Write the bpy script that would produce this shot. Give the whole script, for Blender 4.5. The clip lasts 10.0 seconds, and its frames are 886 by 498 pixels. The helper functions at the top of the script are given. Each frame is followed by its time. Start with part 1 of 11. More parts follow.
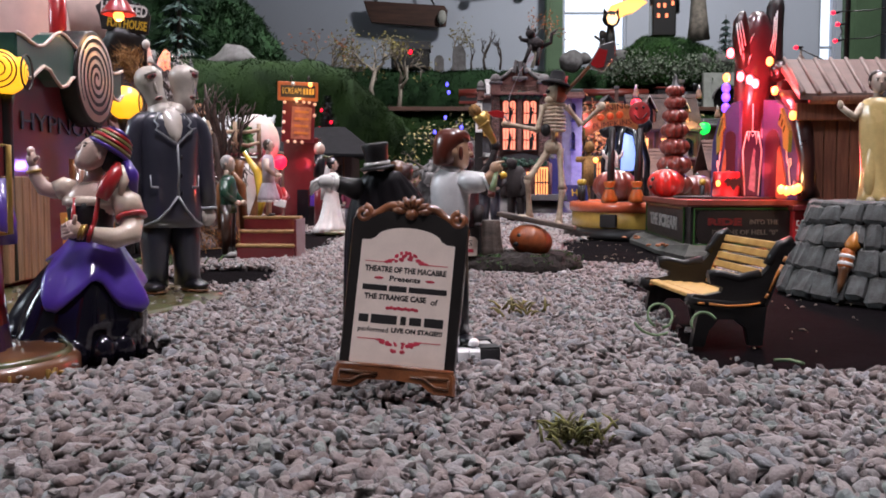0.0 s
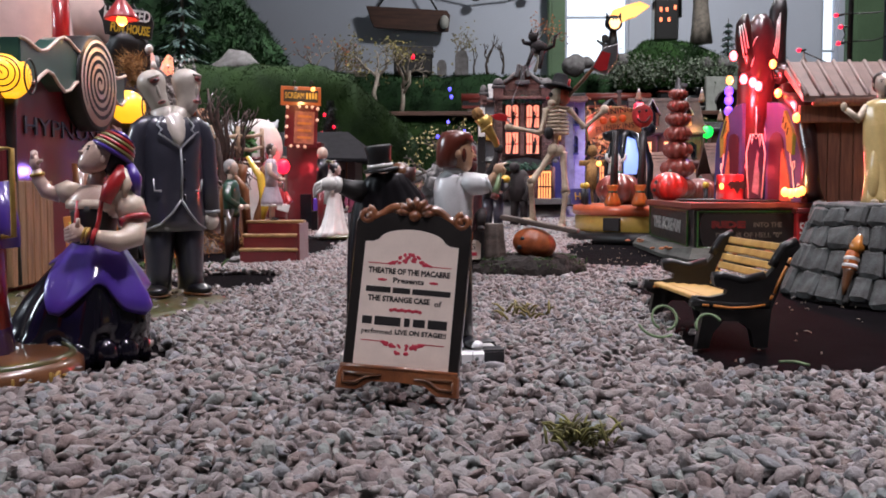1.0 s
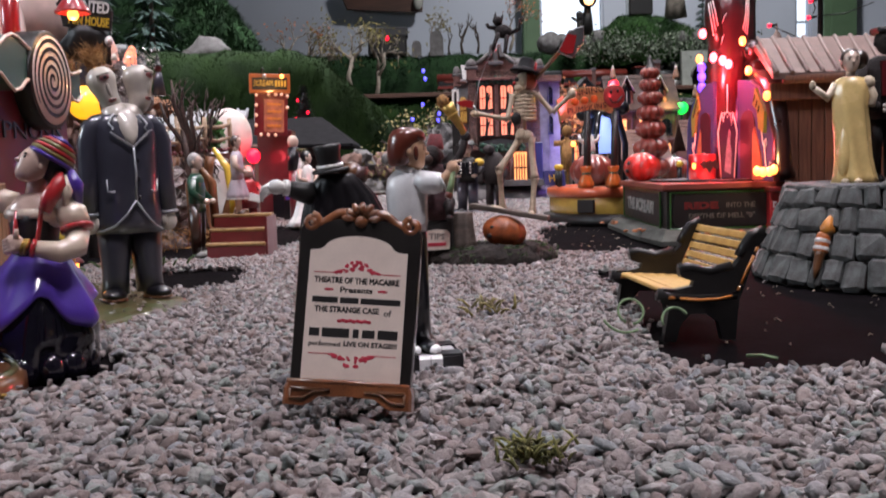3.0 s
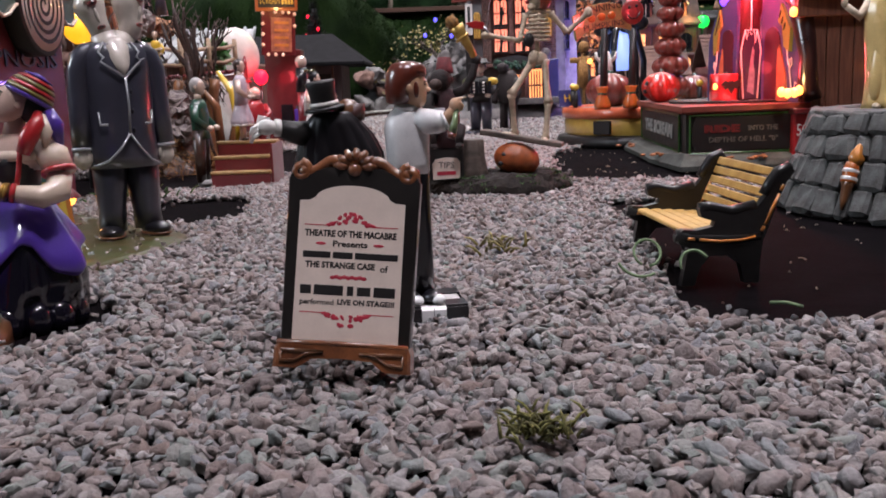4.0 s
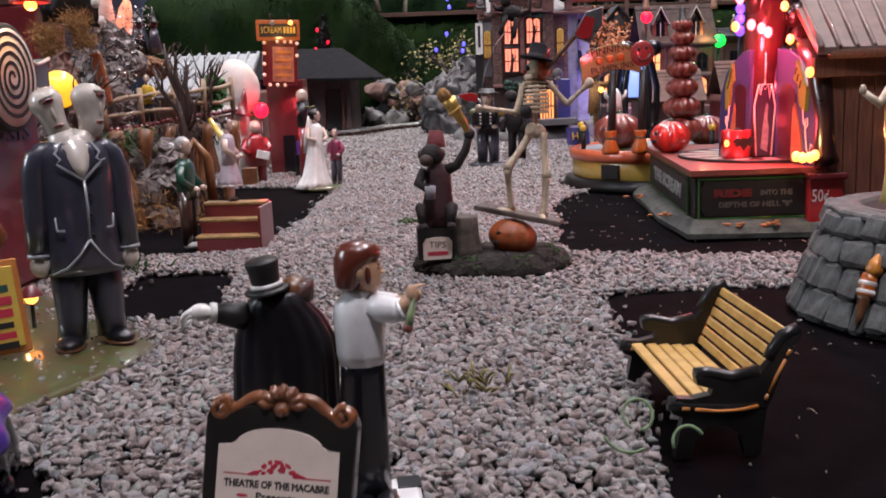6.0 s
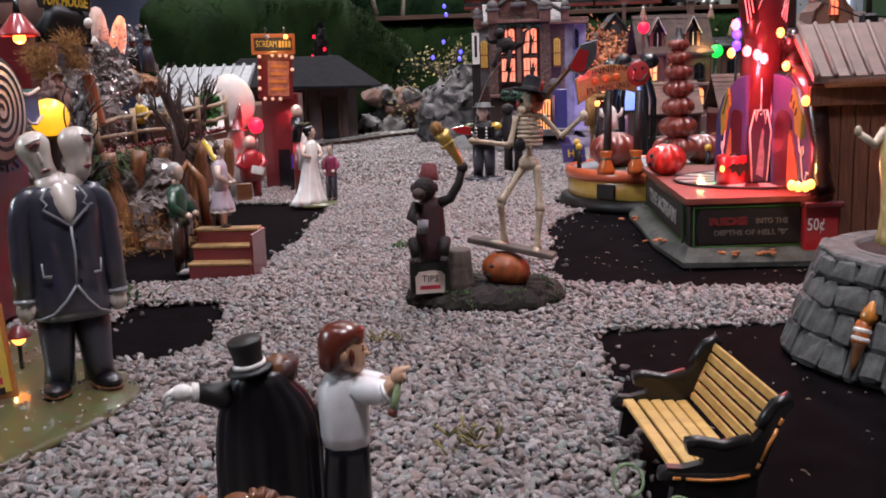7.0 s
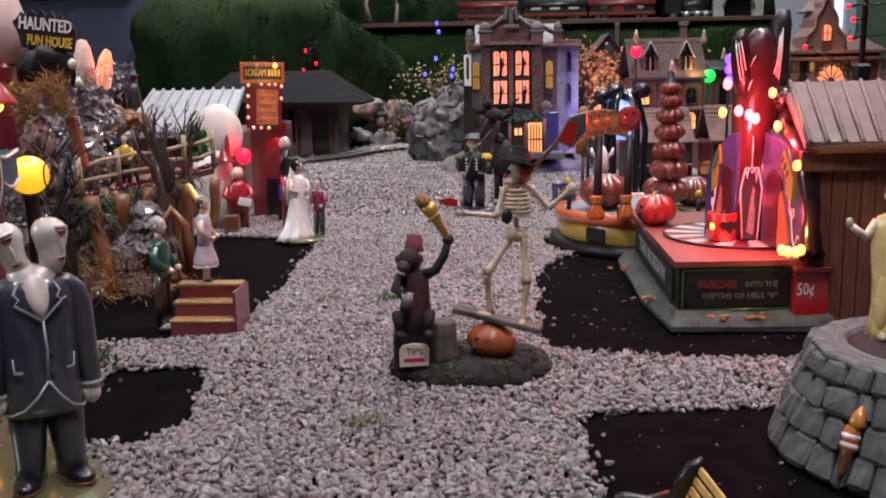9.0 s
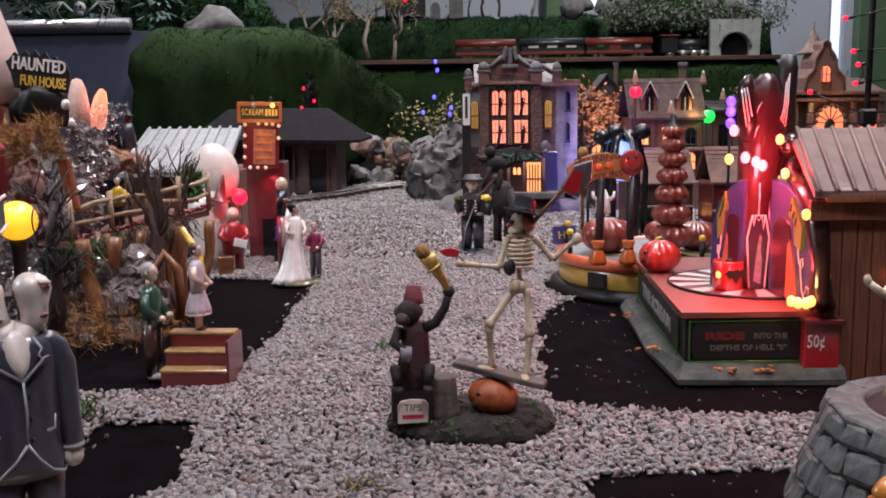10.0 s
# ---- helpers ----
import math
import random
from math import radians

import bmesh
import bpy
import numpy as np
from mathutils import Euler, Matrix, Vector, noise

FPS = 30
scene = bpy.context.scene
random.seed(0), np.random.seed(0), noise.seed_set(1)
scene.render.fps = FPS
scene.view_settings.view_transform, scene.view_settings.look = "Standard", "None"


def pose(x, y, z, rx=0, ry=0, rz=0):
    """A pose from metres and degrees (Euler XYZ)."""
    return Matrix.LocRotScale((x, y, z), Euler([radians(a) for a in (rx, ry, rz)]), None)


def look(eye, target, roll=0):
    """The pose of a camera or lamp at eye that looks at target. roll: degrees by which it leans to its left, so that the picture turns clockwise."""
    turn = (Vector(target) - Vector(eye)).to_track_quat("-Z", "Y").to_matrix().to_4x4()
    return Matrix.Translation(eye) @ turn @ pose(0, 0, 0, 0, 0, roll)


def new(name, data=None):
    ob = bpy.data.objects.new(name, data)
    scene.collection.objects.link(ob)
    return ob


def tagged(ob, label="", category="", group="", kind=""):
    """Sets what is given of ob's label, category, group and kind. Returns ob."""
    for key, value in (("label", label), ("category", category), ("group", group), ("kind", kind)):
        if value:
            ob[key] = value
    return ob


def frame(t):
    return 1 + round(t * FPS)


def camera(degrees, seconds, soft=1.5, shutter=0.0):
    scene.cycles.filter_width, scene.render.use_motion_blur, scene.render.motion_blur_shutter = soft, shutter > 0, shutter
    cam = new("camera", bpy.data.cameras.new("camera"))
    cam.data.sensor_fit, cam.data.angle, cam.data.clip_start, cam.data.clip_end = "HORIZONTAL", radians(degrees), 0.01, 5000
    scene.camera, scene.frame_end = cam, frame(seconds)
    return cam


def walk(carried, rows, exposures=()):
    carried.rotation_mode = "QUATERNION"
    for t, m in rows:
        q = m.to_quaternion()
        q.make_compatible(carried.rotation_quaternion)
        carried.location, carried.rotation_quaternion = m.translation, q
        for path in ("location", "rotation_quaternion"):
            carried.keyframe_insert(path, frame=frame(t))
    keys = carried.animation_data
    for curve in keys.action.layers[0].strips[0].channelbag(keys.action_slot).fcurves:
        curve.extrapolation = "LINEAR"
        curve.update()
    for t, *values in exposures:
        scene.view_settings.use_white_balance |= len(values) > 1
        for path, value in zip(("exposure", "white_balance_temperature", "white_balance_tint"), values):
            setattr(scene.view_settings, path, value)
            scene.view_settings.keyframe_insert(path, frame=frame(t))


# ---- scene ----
cam = camera(50.5, 10.0, soft=1.8, shutter=0.5)
METRES, EYE, TILT, LEAN, TURN = 0.2, 0.064, -4.0, 0.0, 0.0
ROWS = [
    (0.0, 0.0, 0.0, 0.0, 0.0, -0.0, 0.0),
    (0.5, -0.0012, 0.0015, -0.0021, 0.02, 0.14, 0.36),
    (1.0, -0.0007, 0.0036, -0.0045, 0.19, 0.29, 0.16),
    (1.5, 0.0038, -0.002, 0.0012, 0.34, 0.14, 0.71),
    (2.0, 0.0129, 0.0061, 0.0066, -0.25, 0.96, 1.02),
    (2.5, 0.0347, 0.0261, 0.0262, -0.83, 0.93, 1.61),
    (3.0, 0.0453, 0.0594, 0.0292, -0.91, -0.92, 1.81),
    (4.5, 0.0918, 0.214, 0.1263, 0.67, -6.92, 2.29),
    (5.0, 0.1242, 0.2657, 0.2081, 1.09, -6.58, 2.18),
    (5.5, 0.1422, 0.3174, 0.2737, 1.14, -6.3, 2.05),
    (7.0, 0.1759, 0.391, 0.4299, 0.98, -6.37, 1.85),
    (7.5, 0.1738, 0.3916, 0.4903, 0.79, -6.93, 1.81),
    (8.0, 0.1841, 0.4137, 0.5422, 0.69, -7.11, 1.63),
    (8.5, 0.2067, 0.4326, 0.5879, 0.72, -7.28, 1.39),
    (9.0, 0.1997, 0.4633, 0.6469, 0.54, -6.47, 1.08),
    (9.5, 0.1943, 0.5132, 0.6719, 0.38, -5.16, 0.92),
    (10.0, 0.1872, 0.5617, 0.6875, 0.35, -4.37, 0.76),
]
walk(cam, [(t, pose(0, 0, EYE, TILT, LEAN, TURN) @ pose(METRES * x, METRES * y, METRES * z, 90 + pitch, roll, yaw)) for t, x, y, z, yaw, pitch, roll in ROWS],
     exposures=[(0.0, 0.18), (3.0, 0.14), (6.0, 0.0), (10.0, -0.04)])

# ---- light: ceiling lamps assumed out of view, a bright window, and the bulbs of the display ----
world = bpy.data.worlds.new("world")
scene.world = world
world.use_nodes = True
world.node_tree.nodes["Background"].inputs[0].default_value = (0.55, 0.65, 0.8, 1)
world.node_tree.nodes["Background"].inputs[1].default_value = 0.3


def lamp(name, kind, where, watts, colour, size=0.01, target=None, size_y=None, beam=180):
    data = bpy.data.lights.new(name, kind)
    data.energy, data.color = watts, colour
    if kind == "AREA":
        data.shape, data.size, data.size_y, data.spread = "RECTANGLE", size, size_y or size, radians(beam)
    else:
        data.shadow_soft_size = size
    ob = new(name, data)
    ob.matrix_basis = look(where, target) if target else pose(*where)
    return ob


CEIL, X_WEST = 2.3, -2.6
# unseen lamps assumed overhead; number, beam and aim set for the brightness
lamp("unseen_ceiling_lamp", "AREA", (-0.80, 0.10, CEIL - 0.08), 4.5, (0.98, 0.905, 1.0), 0.26, (-0.4, 1.35, 0.1), 0.26, 60)
lamp("unseen_ceiling_lamp", "AREA", (0.28, -0.42, CEIL - 0.08), 5.7, (0.97, 0.905, 1.0), 0.36, (0.14, 0.40, 0), 0.36, 70)
lamp("unseen_ceiling_lamp", "AREA", (0.80, 0.75, CEIL - 0.08), 6.2, (1.0, 0.905, 1.0), 0.36, (0.2, 0.9, 0), 0.36, 80)
lamp("unseen_ceiling_lamp", "AREA", (0.45, 1.50, CEIL - 0.08), 20, (1.0, 0.92, 0.96), 0.26, (0.42, 2.05, 0.1), 0.26, 110)
lamp("unseen_ceiling_lamp", "AREA", (-0.3, 2.9, CEIL - 0.08), 36, (0.97, 0.96, 1.0), 0.26, (-0.3, 3.0, 0), 0.26, 120)
lamp("unseen_ceiling_lamp", "AREA", (1.15, 3.7, CEIL - 0.08), 42, (0.97, 0.97, 1.0), 0.26, (1.25, 4.4, 0), 0.26)
lamp("window_light", "AREA", (0.86, 5.4, 1.1), 0.7, (0.85, 0.93, 1.0), 0.36, (0.7, 2.0, 0.2), 0.7)
lamp("window_light", "AREA", (X_WEST + 0.02, 0.30, 1.25), 24, (0.78, 0.88, 1.0), 0.8, (0.0, 0.6, 0.0), 0.7)
RED, WARM, PURPLE = (1.0, 0.06, 0.08), (1.0, 0.55, 0.2), (0.35, 0.2, 1.0)
lamp("tower_bulb_light", "POINT", (0.266, 0.815, 0.146), 0.62, RED, 0.008)
lamp("tower_bulb_light", "POINT", (0.262, 0.812, 0.158), 0.26, RED, 0.010)
# red fill added over the deck, no bulb here; imitates the tower's spill
lamp("deck_red_fill", "POINT", (0.250, 0.805, 0.078), 0.14, RED, 0.006)
lamp("step_bulb_light", "POINT", (0.272, 0.757, 0.072), 0.05, WARM, 0.004)
lamp("nose_bulb_light", "POINT", (-0.215, 1.250, 0.095), 0.05, RED, 0.008)
lamp("mansion_spotlight", "POINT", (0.345, 1.86, 0.10), 0.65, PURPLE, 0.01)
lamp("funhouse_light", "POINT", (-0.33, 1.16, 0.215), 0.09, (1.0, 0.25, 0.15), 0.008)
lamp("red_lantern_light", "POINT", (0.388, 1.875, 0.224), 0.05, RED, 0.008)
lamp("green_lantern_light", "POINT", (0.534, 1.91, 0.177), 0.05, (0.1, 1.0, 0.25), 0.008)
lamp("amber_lantern_light", "POINT", (0.505, 1.92, 0.185), 0.10, WARM, 0.008)
lamp("violet_stack_light", "POINT", (0.405, 1.345, 0.187), 0.05, PURPLE, 0.008)
lamp("arch_window_light", "POINT", (0.80, 1.96, 0.19), 0.10, WARM, 0.012)
lamp("shade_bulb_light", "POINT", (-0.215, 0.632, 0.168), 0.03, WARM, 0.004)
lamp("post_bulb_light", "POINT", (-0.192, 0.54, 0.022), 0.02, WARM, 0.003)
lamp("ticket_bulb_light", "POINT", (-0.19, 1.30, 0.19), 0.06, WARM, 0.004)

# ---- mesh tools ----
def V(*a):
    return Vector(a)


class B:
    """A mesh under construction: vertices, faces, material slots, smoothness."""

    def __init__(self):
        self.v, self.f, self.m, self.s = [], [], [], []

    def add(self, verts, faces, m=0, smooth=True, T=None):
        k = len(self.v)
        if T is not None:
            verts = [T @ Vector(p) for p in verts]
        self.v += [tuple(p) for p in verts]
        self.f += [tuple(i + k for i in f) for f in faces]
        self.m += [m] * len(faces)
        self.s += [smooth] * len(faces)
        return self

    def loft(self, rings, m=0, caps=True, T=None, smooth=True):
        n = len(rings[0])
        verts = [p for r in rings for p in r]
        faces = [(a * n + i, a * n + (i + 1) % n, (a + 1) * n + (i + 1) % n, (a + 1) * n + i)
                 for a in range(len(rings) - 1) for i in range(n)]
        if caps:
            faces += [tuple(reversed(range(n))), tuple(range((len(rings) - 1) * n, len(rings) * n))]
        return self.add(verts, faces, m, smooth, T)

    def tube(self, pts, r, m=0, seg=8, T=None, flat=1.0):
        pts = [Vector(p) for p in pts]
        rs = list(r) if isinstance(r, (list, tuple)) else [r] * len(pts)
        rings, ref = [], None
        for i, p in enumerate(pts):
            d = (pts[min(i + 1, len(pts) - 1)] - pts[max(i - 1, 0)])
            d = d.normalized() if d.length > 1e-9 else V(0, 0, 1)
            if ref is None:
                ref = d.orthogonal().normalized() if abs(d.z) > 0.99 else V(0, 0, 1).cross(d).normalized()
            ref = (ref - d * ref.dot(d)).normalized()
            b = d.cross(ref)
            rings.append([p + (ref * math.cos(2 * math.pi * k / seg) + b * flat * math.sin(2 * math.pi * k / seg)) * rs[i] for k in range(seg)])
        return self.loft(rings, m, True, T)

    def lathe(self, prof, m=0, T=None, seg=20, wob=0.0, lobes=0, ring=False):
        rings = []
        for r, z in prof:
            rings.append([(max(r, 1e-5) * (1 + wob * abs(math.sin(lobes * math.pi * k / seg)) - wob / 2) * math.cos(2 * math.pi * k / seg),
                           max(r, 1e-5) * (1 + wob * abs(math.sin(lobes * math.pi * k / seg)) - wob / 2) * math.sin(2 * math.pi * k / seg), z) for k in range(seg)])
        if ring:
            rings.append(rings[0])
        return self.loft(rings, m, not ring, T)

    def ball(self, c, r, m=0, rot=(0, 0, 0), seg=14, rings=9, wob=0.0, lobes=0):
        r = (r, r, r) if not isinstance(r, (list, tuple)) else r
        T = pose(*c, *rot) @ Matrix.Diagonal((*r, 1))
        prof = [(math.sin(math.pi * (i + 0.02) / (rings + 0.04)), -math.cos(math.pi * (i + 0.02) / (rings + 0.04))) for i in range(rings + 1)]
        return self.lathe(prof, m, T, seg, wob, lobes)

    def body(self, secs, m=0, seg=20, folds=0, amp=0.0, T=None, phase=0.0):
        """Elliptic sections (z, x, y, rx, ry), with folds that deepen towards the first section."""
        rings = []
        for j, (z, x, y, rx, ry) in enumerate(secs):
            a = amp * (1 - j / max(1, len(secs) - 1))
            ring = []
            for k in range(seg):
                t = 2 * math.pi * k / seg
                q = 1 + a * math.sin(folds * t + phase + 0.4 * j)
                ring.append((x + rx * q * math.cos(t), y + ry * q * math.sin(t), z))
            rings.append(ring)
        return self.loft(rings, m, True, T)

    def box(self, c, s, m=0, rot=(0, 0, 0), bev=0.08, T=None, top=1.0):
        """A box with chamfered edges; bev is a share of the smallest side; top tapers it."""
        hx, hy, hz = (q / 2 for q in s)
        b = bev * min(s)
        verts, idx = [], {}
        for sx in (-1, 1):
            for sy in (-1, 1):
                for sz in (-1, 1):
                    k = top if sz > 0 else 1.0
                    for ax in range(3):
                        p = [sx * (hx - b), sy * (hy - b), sz * (hz - b)]
                        p[ax] = (sx * hx, sy * hy, sz * hz)[ax]
                        idx[sx, sy, sz, ax] = len(verts)
                        verts.append((p[0] * k, p[1] * k, p[2]))
        faces = []
        for ax in range(3):
            o = [a for a in range(3) if a != ax]
            for sg in (-1, 1):
                loop = []
                for u, w in ((-1, -1), (1, -1), (1, 1), (-1, 1)):
                    q = [0, 0, 0]
                    q[ax], q[o[0]], q[o[1]] = sg, u, w
                    loop.append(idx[q[0], q[1], q[2], ax])
                if (sg > 0) == (ax == 1):
                    loop.reverse()
                faces.append(tuple(loop))
        for ax in range(3):
            o = [a for a in range(3) if a != ax]
            for u in (-1, 1):
                for w in (-1, 1):
                    q0, q1 = [0, 0, 0], [0, 0, 0]
                    q0[ax], q1[ax] = -1, 1
                    q0[o[0]] = q1[o[0]] = u
                    q0[o[1]] = q1[o[1]] = w
                    faces.append((idx[(*q0, o[0])], idx[(*q1, o[0])], idx[(*q1, o[1])], idx[(*q0, o[1])]))
        for sx in (-1, 1):
            for sy in (-1, 1):
                for sz in (-1, 1):
                    faces.append(tuple(idx[sx, sy, sz, a] for a in range(3)))
        M = pose(*c, *rot)
        return self.add(verts, faces, m, False, (T @ M) if T is not None else M)

    def prism(self, poly, y0, y1, m=0, T=None, bev=0.0):
        """An outline in x and z, thick from y0 to y1, with an optional chamfer on the y0 side."""
        n = len(poly)
        if bev:
            cx, cz = sum(p[0] for p in poly) / n, sum(p[1] for p in poly) / n
            w = max(max(abs(p[0] - cx) for p in poly), max(abs(p[1] - cz) for p in poly))
            k = 1 - bev / w
            rings = [[(cx + (x - cx) * k, y0, cz + (z - cz) * k) for x, z in poly],
                     [(x, y0 + bev, z) for x, z in poly], [(x, y1, z) for x, z in poly]]
        else:
            rings = [[(x, y0, z) for x, z in poly], [(x, y1, z) for x, z in poly]]
        return self.loft(rings, m, True, T, False)

    def jitter(self, amount, scale, seed=0.0):
        self.v = [tuple(Vector(p) + noise.noise_vector(Vector(p) * scale + V(seed, seed, 0)) * amount) for p in self.v]
        return self

    def mesh(self, name, mats):
        me = bpy.data.meshes.new(name)
        me.from_pydata(self.v, [], self.f)
        for mt in (mats if isinstance(mats, (list, tuple)) else [mats]):
            me.materials.append(mt)
        me.polygons.foreach_set("material_index", self.m)
        me.polygons.foreach_set("use_smooth", self.s)
        bm = bmesh.new()
        bm.from_mesh(me)
        bmesh.ops.recalc_face_normals(bm, faces=bm.faces)
        bm.to_mesh(me)
        bm.free()
        me.update()
        return me


def part(name, b, mats, parent=None, label="", at=None):
    ob = new(name, b.mesh(name, mats) if isinstance(b, B) else b)
    if parent:
        ob.parent = parent
    if at is not None:
        ob.matrix_basis = at
    return tagged(ob, label)


def thing(name, at, label, category, group="", kind=""):
    ob = new(name)
    ob.empty_display_size = 0.005
    ob.matrix_basis = at
    return tagged(ob, label, category, group, kind)


def solid(name, b, mats, at, label, category, group="", kind=""):
    ob = part(name, b, mats, None, "", at)
    return tagged(ob, label, category, group, kind)


def letters(text, size, depth, material, parent, at, name="lettering", width=None, label="", bold=0.0):
    """Raised lettering in the built-in font, facing local -y, centred on its place."""
    cu = bpy.data.curves.new(name, "FONT")
    cu.body, cu.size, cu.extrude, cu.align_x, cu.align_y, cu.resolution_u = text, size, depth, "CENTER", "CENTER", 2
    cu.offset = size * bold
    tmp = new(name, cu)
    bpy.context.view_layer.update()
    me = bpy.data.meshes.new_from_object(tmp.evaluated_get(bpy.context.evaluated_depsgraph_get()))
    bpy.data.objects.remove(tmp)
    me.name = name
    me.materials.clear()
    me.materials.append(material)
    if width:
        xs = [q.co.x for q in me.vertices]
        k = width / (max(xs) - min(xs))
        for q in me.vertices:
            q.co.x *= k
    ob = new(name, me)
    ob.parent = parent
    ob.matrix_basis = at @ pose(0, 0, 0, 90, 0, 0)
    return tagged(ob, label)


# ---- materials ----
def mat(name, colour, rough=0.5, metal=0.0, coat=0.0, vary=0.15, scale=180, bump=0.1, second=None, emit=None, glow=0.0, island=0.0, spec=0.5, fine=1400, streak=None):
    """A surface with colour variation at two sizes, fine relief and uneven gloss."""
    m = bpy.data.materials.new(name)
    m.use_nodes = True
    nt, L = m.node_tree, m.node_tree.links.new
    p = nt.nodes["Principled BSDF"]
    tc = nt.nodes.new("ShaderNodeTexCoord")
    src = tc.outputs["Object"]
    if streak:
        mp = nt.nodes.new("ShaderNodeMapping")
        mp.inputs["Scale"].default_value = streak
        L(src, mp.inputs[0])
        src = mp.outputs[0]
    big, small = nt.nodes.new("ShaderNodeTexNoise"), nt.nodes.new("ShaderNodeTexNoise")
    big.inputs["Scale"].default_value, big.inputs["Detail"].default_value = scale, 4
    small.inputs["Scale"].default_value, small.inputs["Detail"].default_value = fine, 3
    L(src, big.inputs["Vector"]), L(src, small.inputs["Vector"])
    add = nt.nodes.new("ShaderNodeMath")
    add.operation = "MULTIPLY_ADD"
    add.inputs[1].default_value = 0.35
    L(small.outputs["Fac"], add.inputs[0]), L(big.outputs["Fac"], add.inputs[2])
    ramp = nt.nodes.new("ShaderNodeValToRGB")
    ramp.color_ramp.elements[0].position, ramp.color_ramp.elements[1].position = 0.42, 0.95
    dark = second or tuple(c * (1 - vary * 1.6) for c in colour)
    light = tuple(min(1, c * (1 + vary * 0.6)) for c in colour)
    ramp.color_ramp.elements[0].color, ramp.color_ramp.elements[1].color = (*dark, 1), (*light, 1)
    L(add.outputs[0], ramp.inputs[0])
    col = ramp.outputs[0]
    if island:
        geo, hsv, mr = nt.nodes.new("ShaderNodeNewGeometry"), nt.nodes.new("ShaderNodeHueSaturation"), nt.nodes.new("ShaderNodeMapRange")
        mr.inputs[3].default_value, mr.inputs[4].default_value = 1 - island, 1 + island
        L(geo.outputs["Random Per Island"], mr.inputs[0]), L(mr.outputs[0], hsv.inputs["Value"])
        L(col, hsv.inputs["Color"])
        col = hsv.outputs[0]
    L(col, p.inputs["Base Color"])
    rr = nt.nodes.new("ShaderNodeMapRange")
    rr.inputs[3].default_value, rr.inputs[4].default_value = max(0.02, rough - 0.1), min(1, rough + 0.12)
    L(big.outputs["Fac"], rr.inputs[0]), L(rr.outputs[0], p.inputs["Roughness"])
    p.inputs["Metallic"].default_value, p.inputs["Coat Weight"].default_value, p.inputs["Coat Roughness"].default_value = metal, coat, 0.06
    p.inputs["Specular IOR Level"].default_value = spec
    if bump:
        bp = nt.nodes.new("ShaderNodeBump")
        bp.inputs["Strength"].default_value, bp.inputs["Distance"].default_value = min(1, bump * 3), 0.0006
        L(add.outputs[0], bp.inputs["Height"]), L(bp.outputs[0], p.inputs["Normal"])
    if glow:
        p.inputs["Emission Color"].default_value, p.inputs["Emission Strength"].default_value = (*(emit or colour), 1), glow
    return m


def glaze(name, colour, vary=0.12, **k):
    return mat(name, colour, rough=0.32, coat=0.8, vary=vary, scale=120, bump=0.04, **k)


felt = mat("black_felt", (0.0043, 0.0031, 0.0039), 0.98, vary=0.5, scale=60, bump=0.35, spec=0.03)
skin = glaze("pale_skin", (0.62, 0.47, 0.38))
bone_white = glaze("white_glaze", (0.72, 0.68, 0.62))
white = glaze("white_paint", (0.78, 0.76, 0.72))
cream = mat("cream_paint", (0.76, 0.635, 0.55), 0.45, vary=0.06, bump=0.02)
black = glaze("black_glaze", (0.006, 0.006, 0.009), spec=0.3)
matt_black = mat("black_paint", (0.012, 0.011, 0.011), 0.45, vary=0.3, bump=0.05)
suit = mat("charcoal_glaze", (0.038, 0.038, 0.056), 0.34, coat=1.0, vary=0.12, scale=120, bump=0.03)
suit_edge = glaze("grey_piping", (0.30, 0.31, 0.33))
purple = glaze("purple_glaze", (0.085, 0.04, 0.34))
lilac = glaze("lilac_paint", (0.044, 0.048, 0.165))
redp = glaze("red_glaze", (0.42, 0.018, 0.022))
dark_red = glaze("dark_red_glaze", (0.14, 0.014, 0.018))
green_glaze = glaze("green_glaze", (0.055, 0.095, 0.032), vary=0.35, second=(0.10, 0.055, 0.025))
dark_green = glaze("dark_green_glaze", (0.012, 0.06, 0.035))
brown = glaze("brown_glaze", (0.16, 0.065, 0.025), vary=0.3)
gold = mat("gold_paint", (0.55, 0.36, 0.10), 0.3, 0.6, vary=0.2, bump=0.05)
bronze = glaze("bronze_glaze", (0.22, 0.075, 0.026), vary=0.4, second=(0.07, 0.022, 0.010))
hair_red = glaze("auburn_hair", (0.13, 0.026, 0.014))
hair_dark = glaze("dark_hair", (0.03, 0.015, 0.010))
yellow_cloth = mat("yellow_satin", (0.78, 0.56, 0.23), 0.24, coat=0.5, vary=0.15, scale=90, bump=0.05)
orange = glaze("orange_glaze", (0.55, 0.13, 0.02), vary=0.25)
yellow = glaze("yellow_glaze", (0.65, 0.42, 0.04))
bone = mat("bone", (0.62, 0.50, 0.36), 0.5, vary=0.25, scale=300, bump=0.1)
fur = mat("dark_fur", (0.022, 0.014, 0.014), 0.75, vary=0.5, scale=500, bump=0.5)
stone = mat("grey_stone", (0.125, 0.134, 0.132), 0.85, vary=0.55, scale=170, bump=0.6, second=(0.060, 0.052, 0.048), island=0.3)
mortar = mat("dark_mortar", (0.030, 0.019, 0.018), 0.9, vary=0.4, scale=400, bump=0.4)
rock_grey = mat("rock", (0.135, 0.13, 0.13), 0.8, vary=0.4, scale=40, bump=0.5, second=(0.06, 0.05, 0.05), island=0.25)
rock_brown = mat("brown_rock", (0.17, 0.092, 0.070), 0.8, vary=0.4, scale=40, bump=0.5, second=(0.07, 0.04, 0.035), island=0.3)
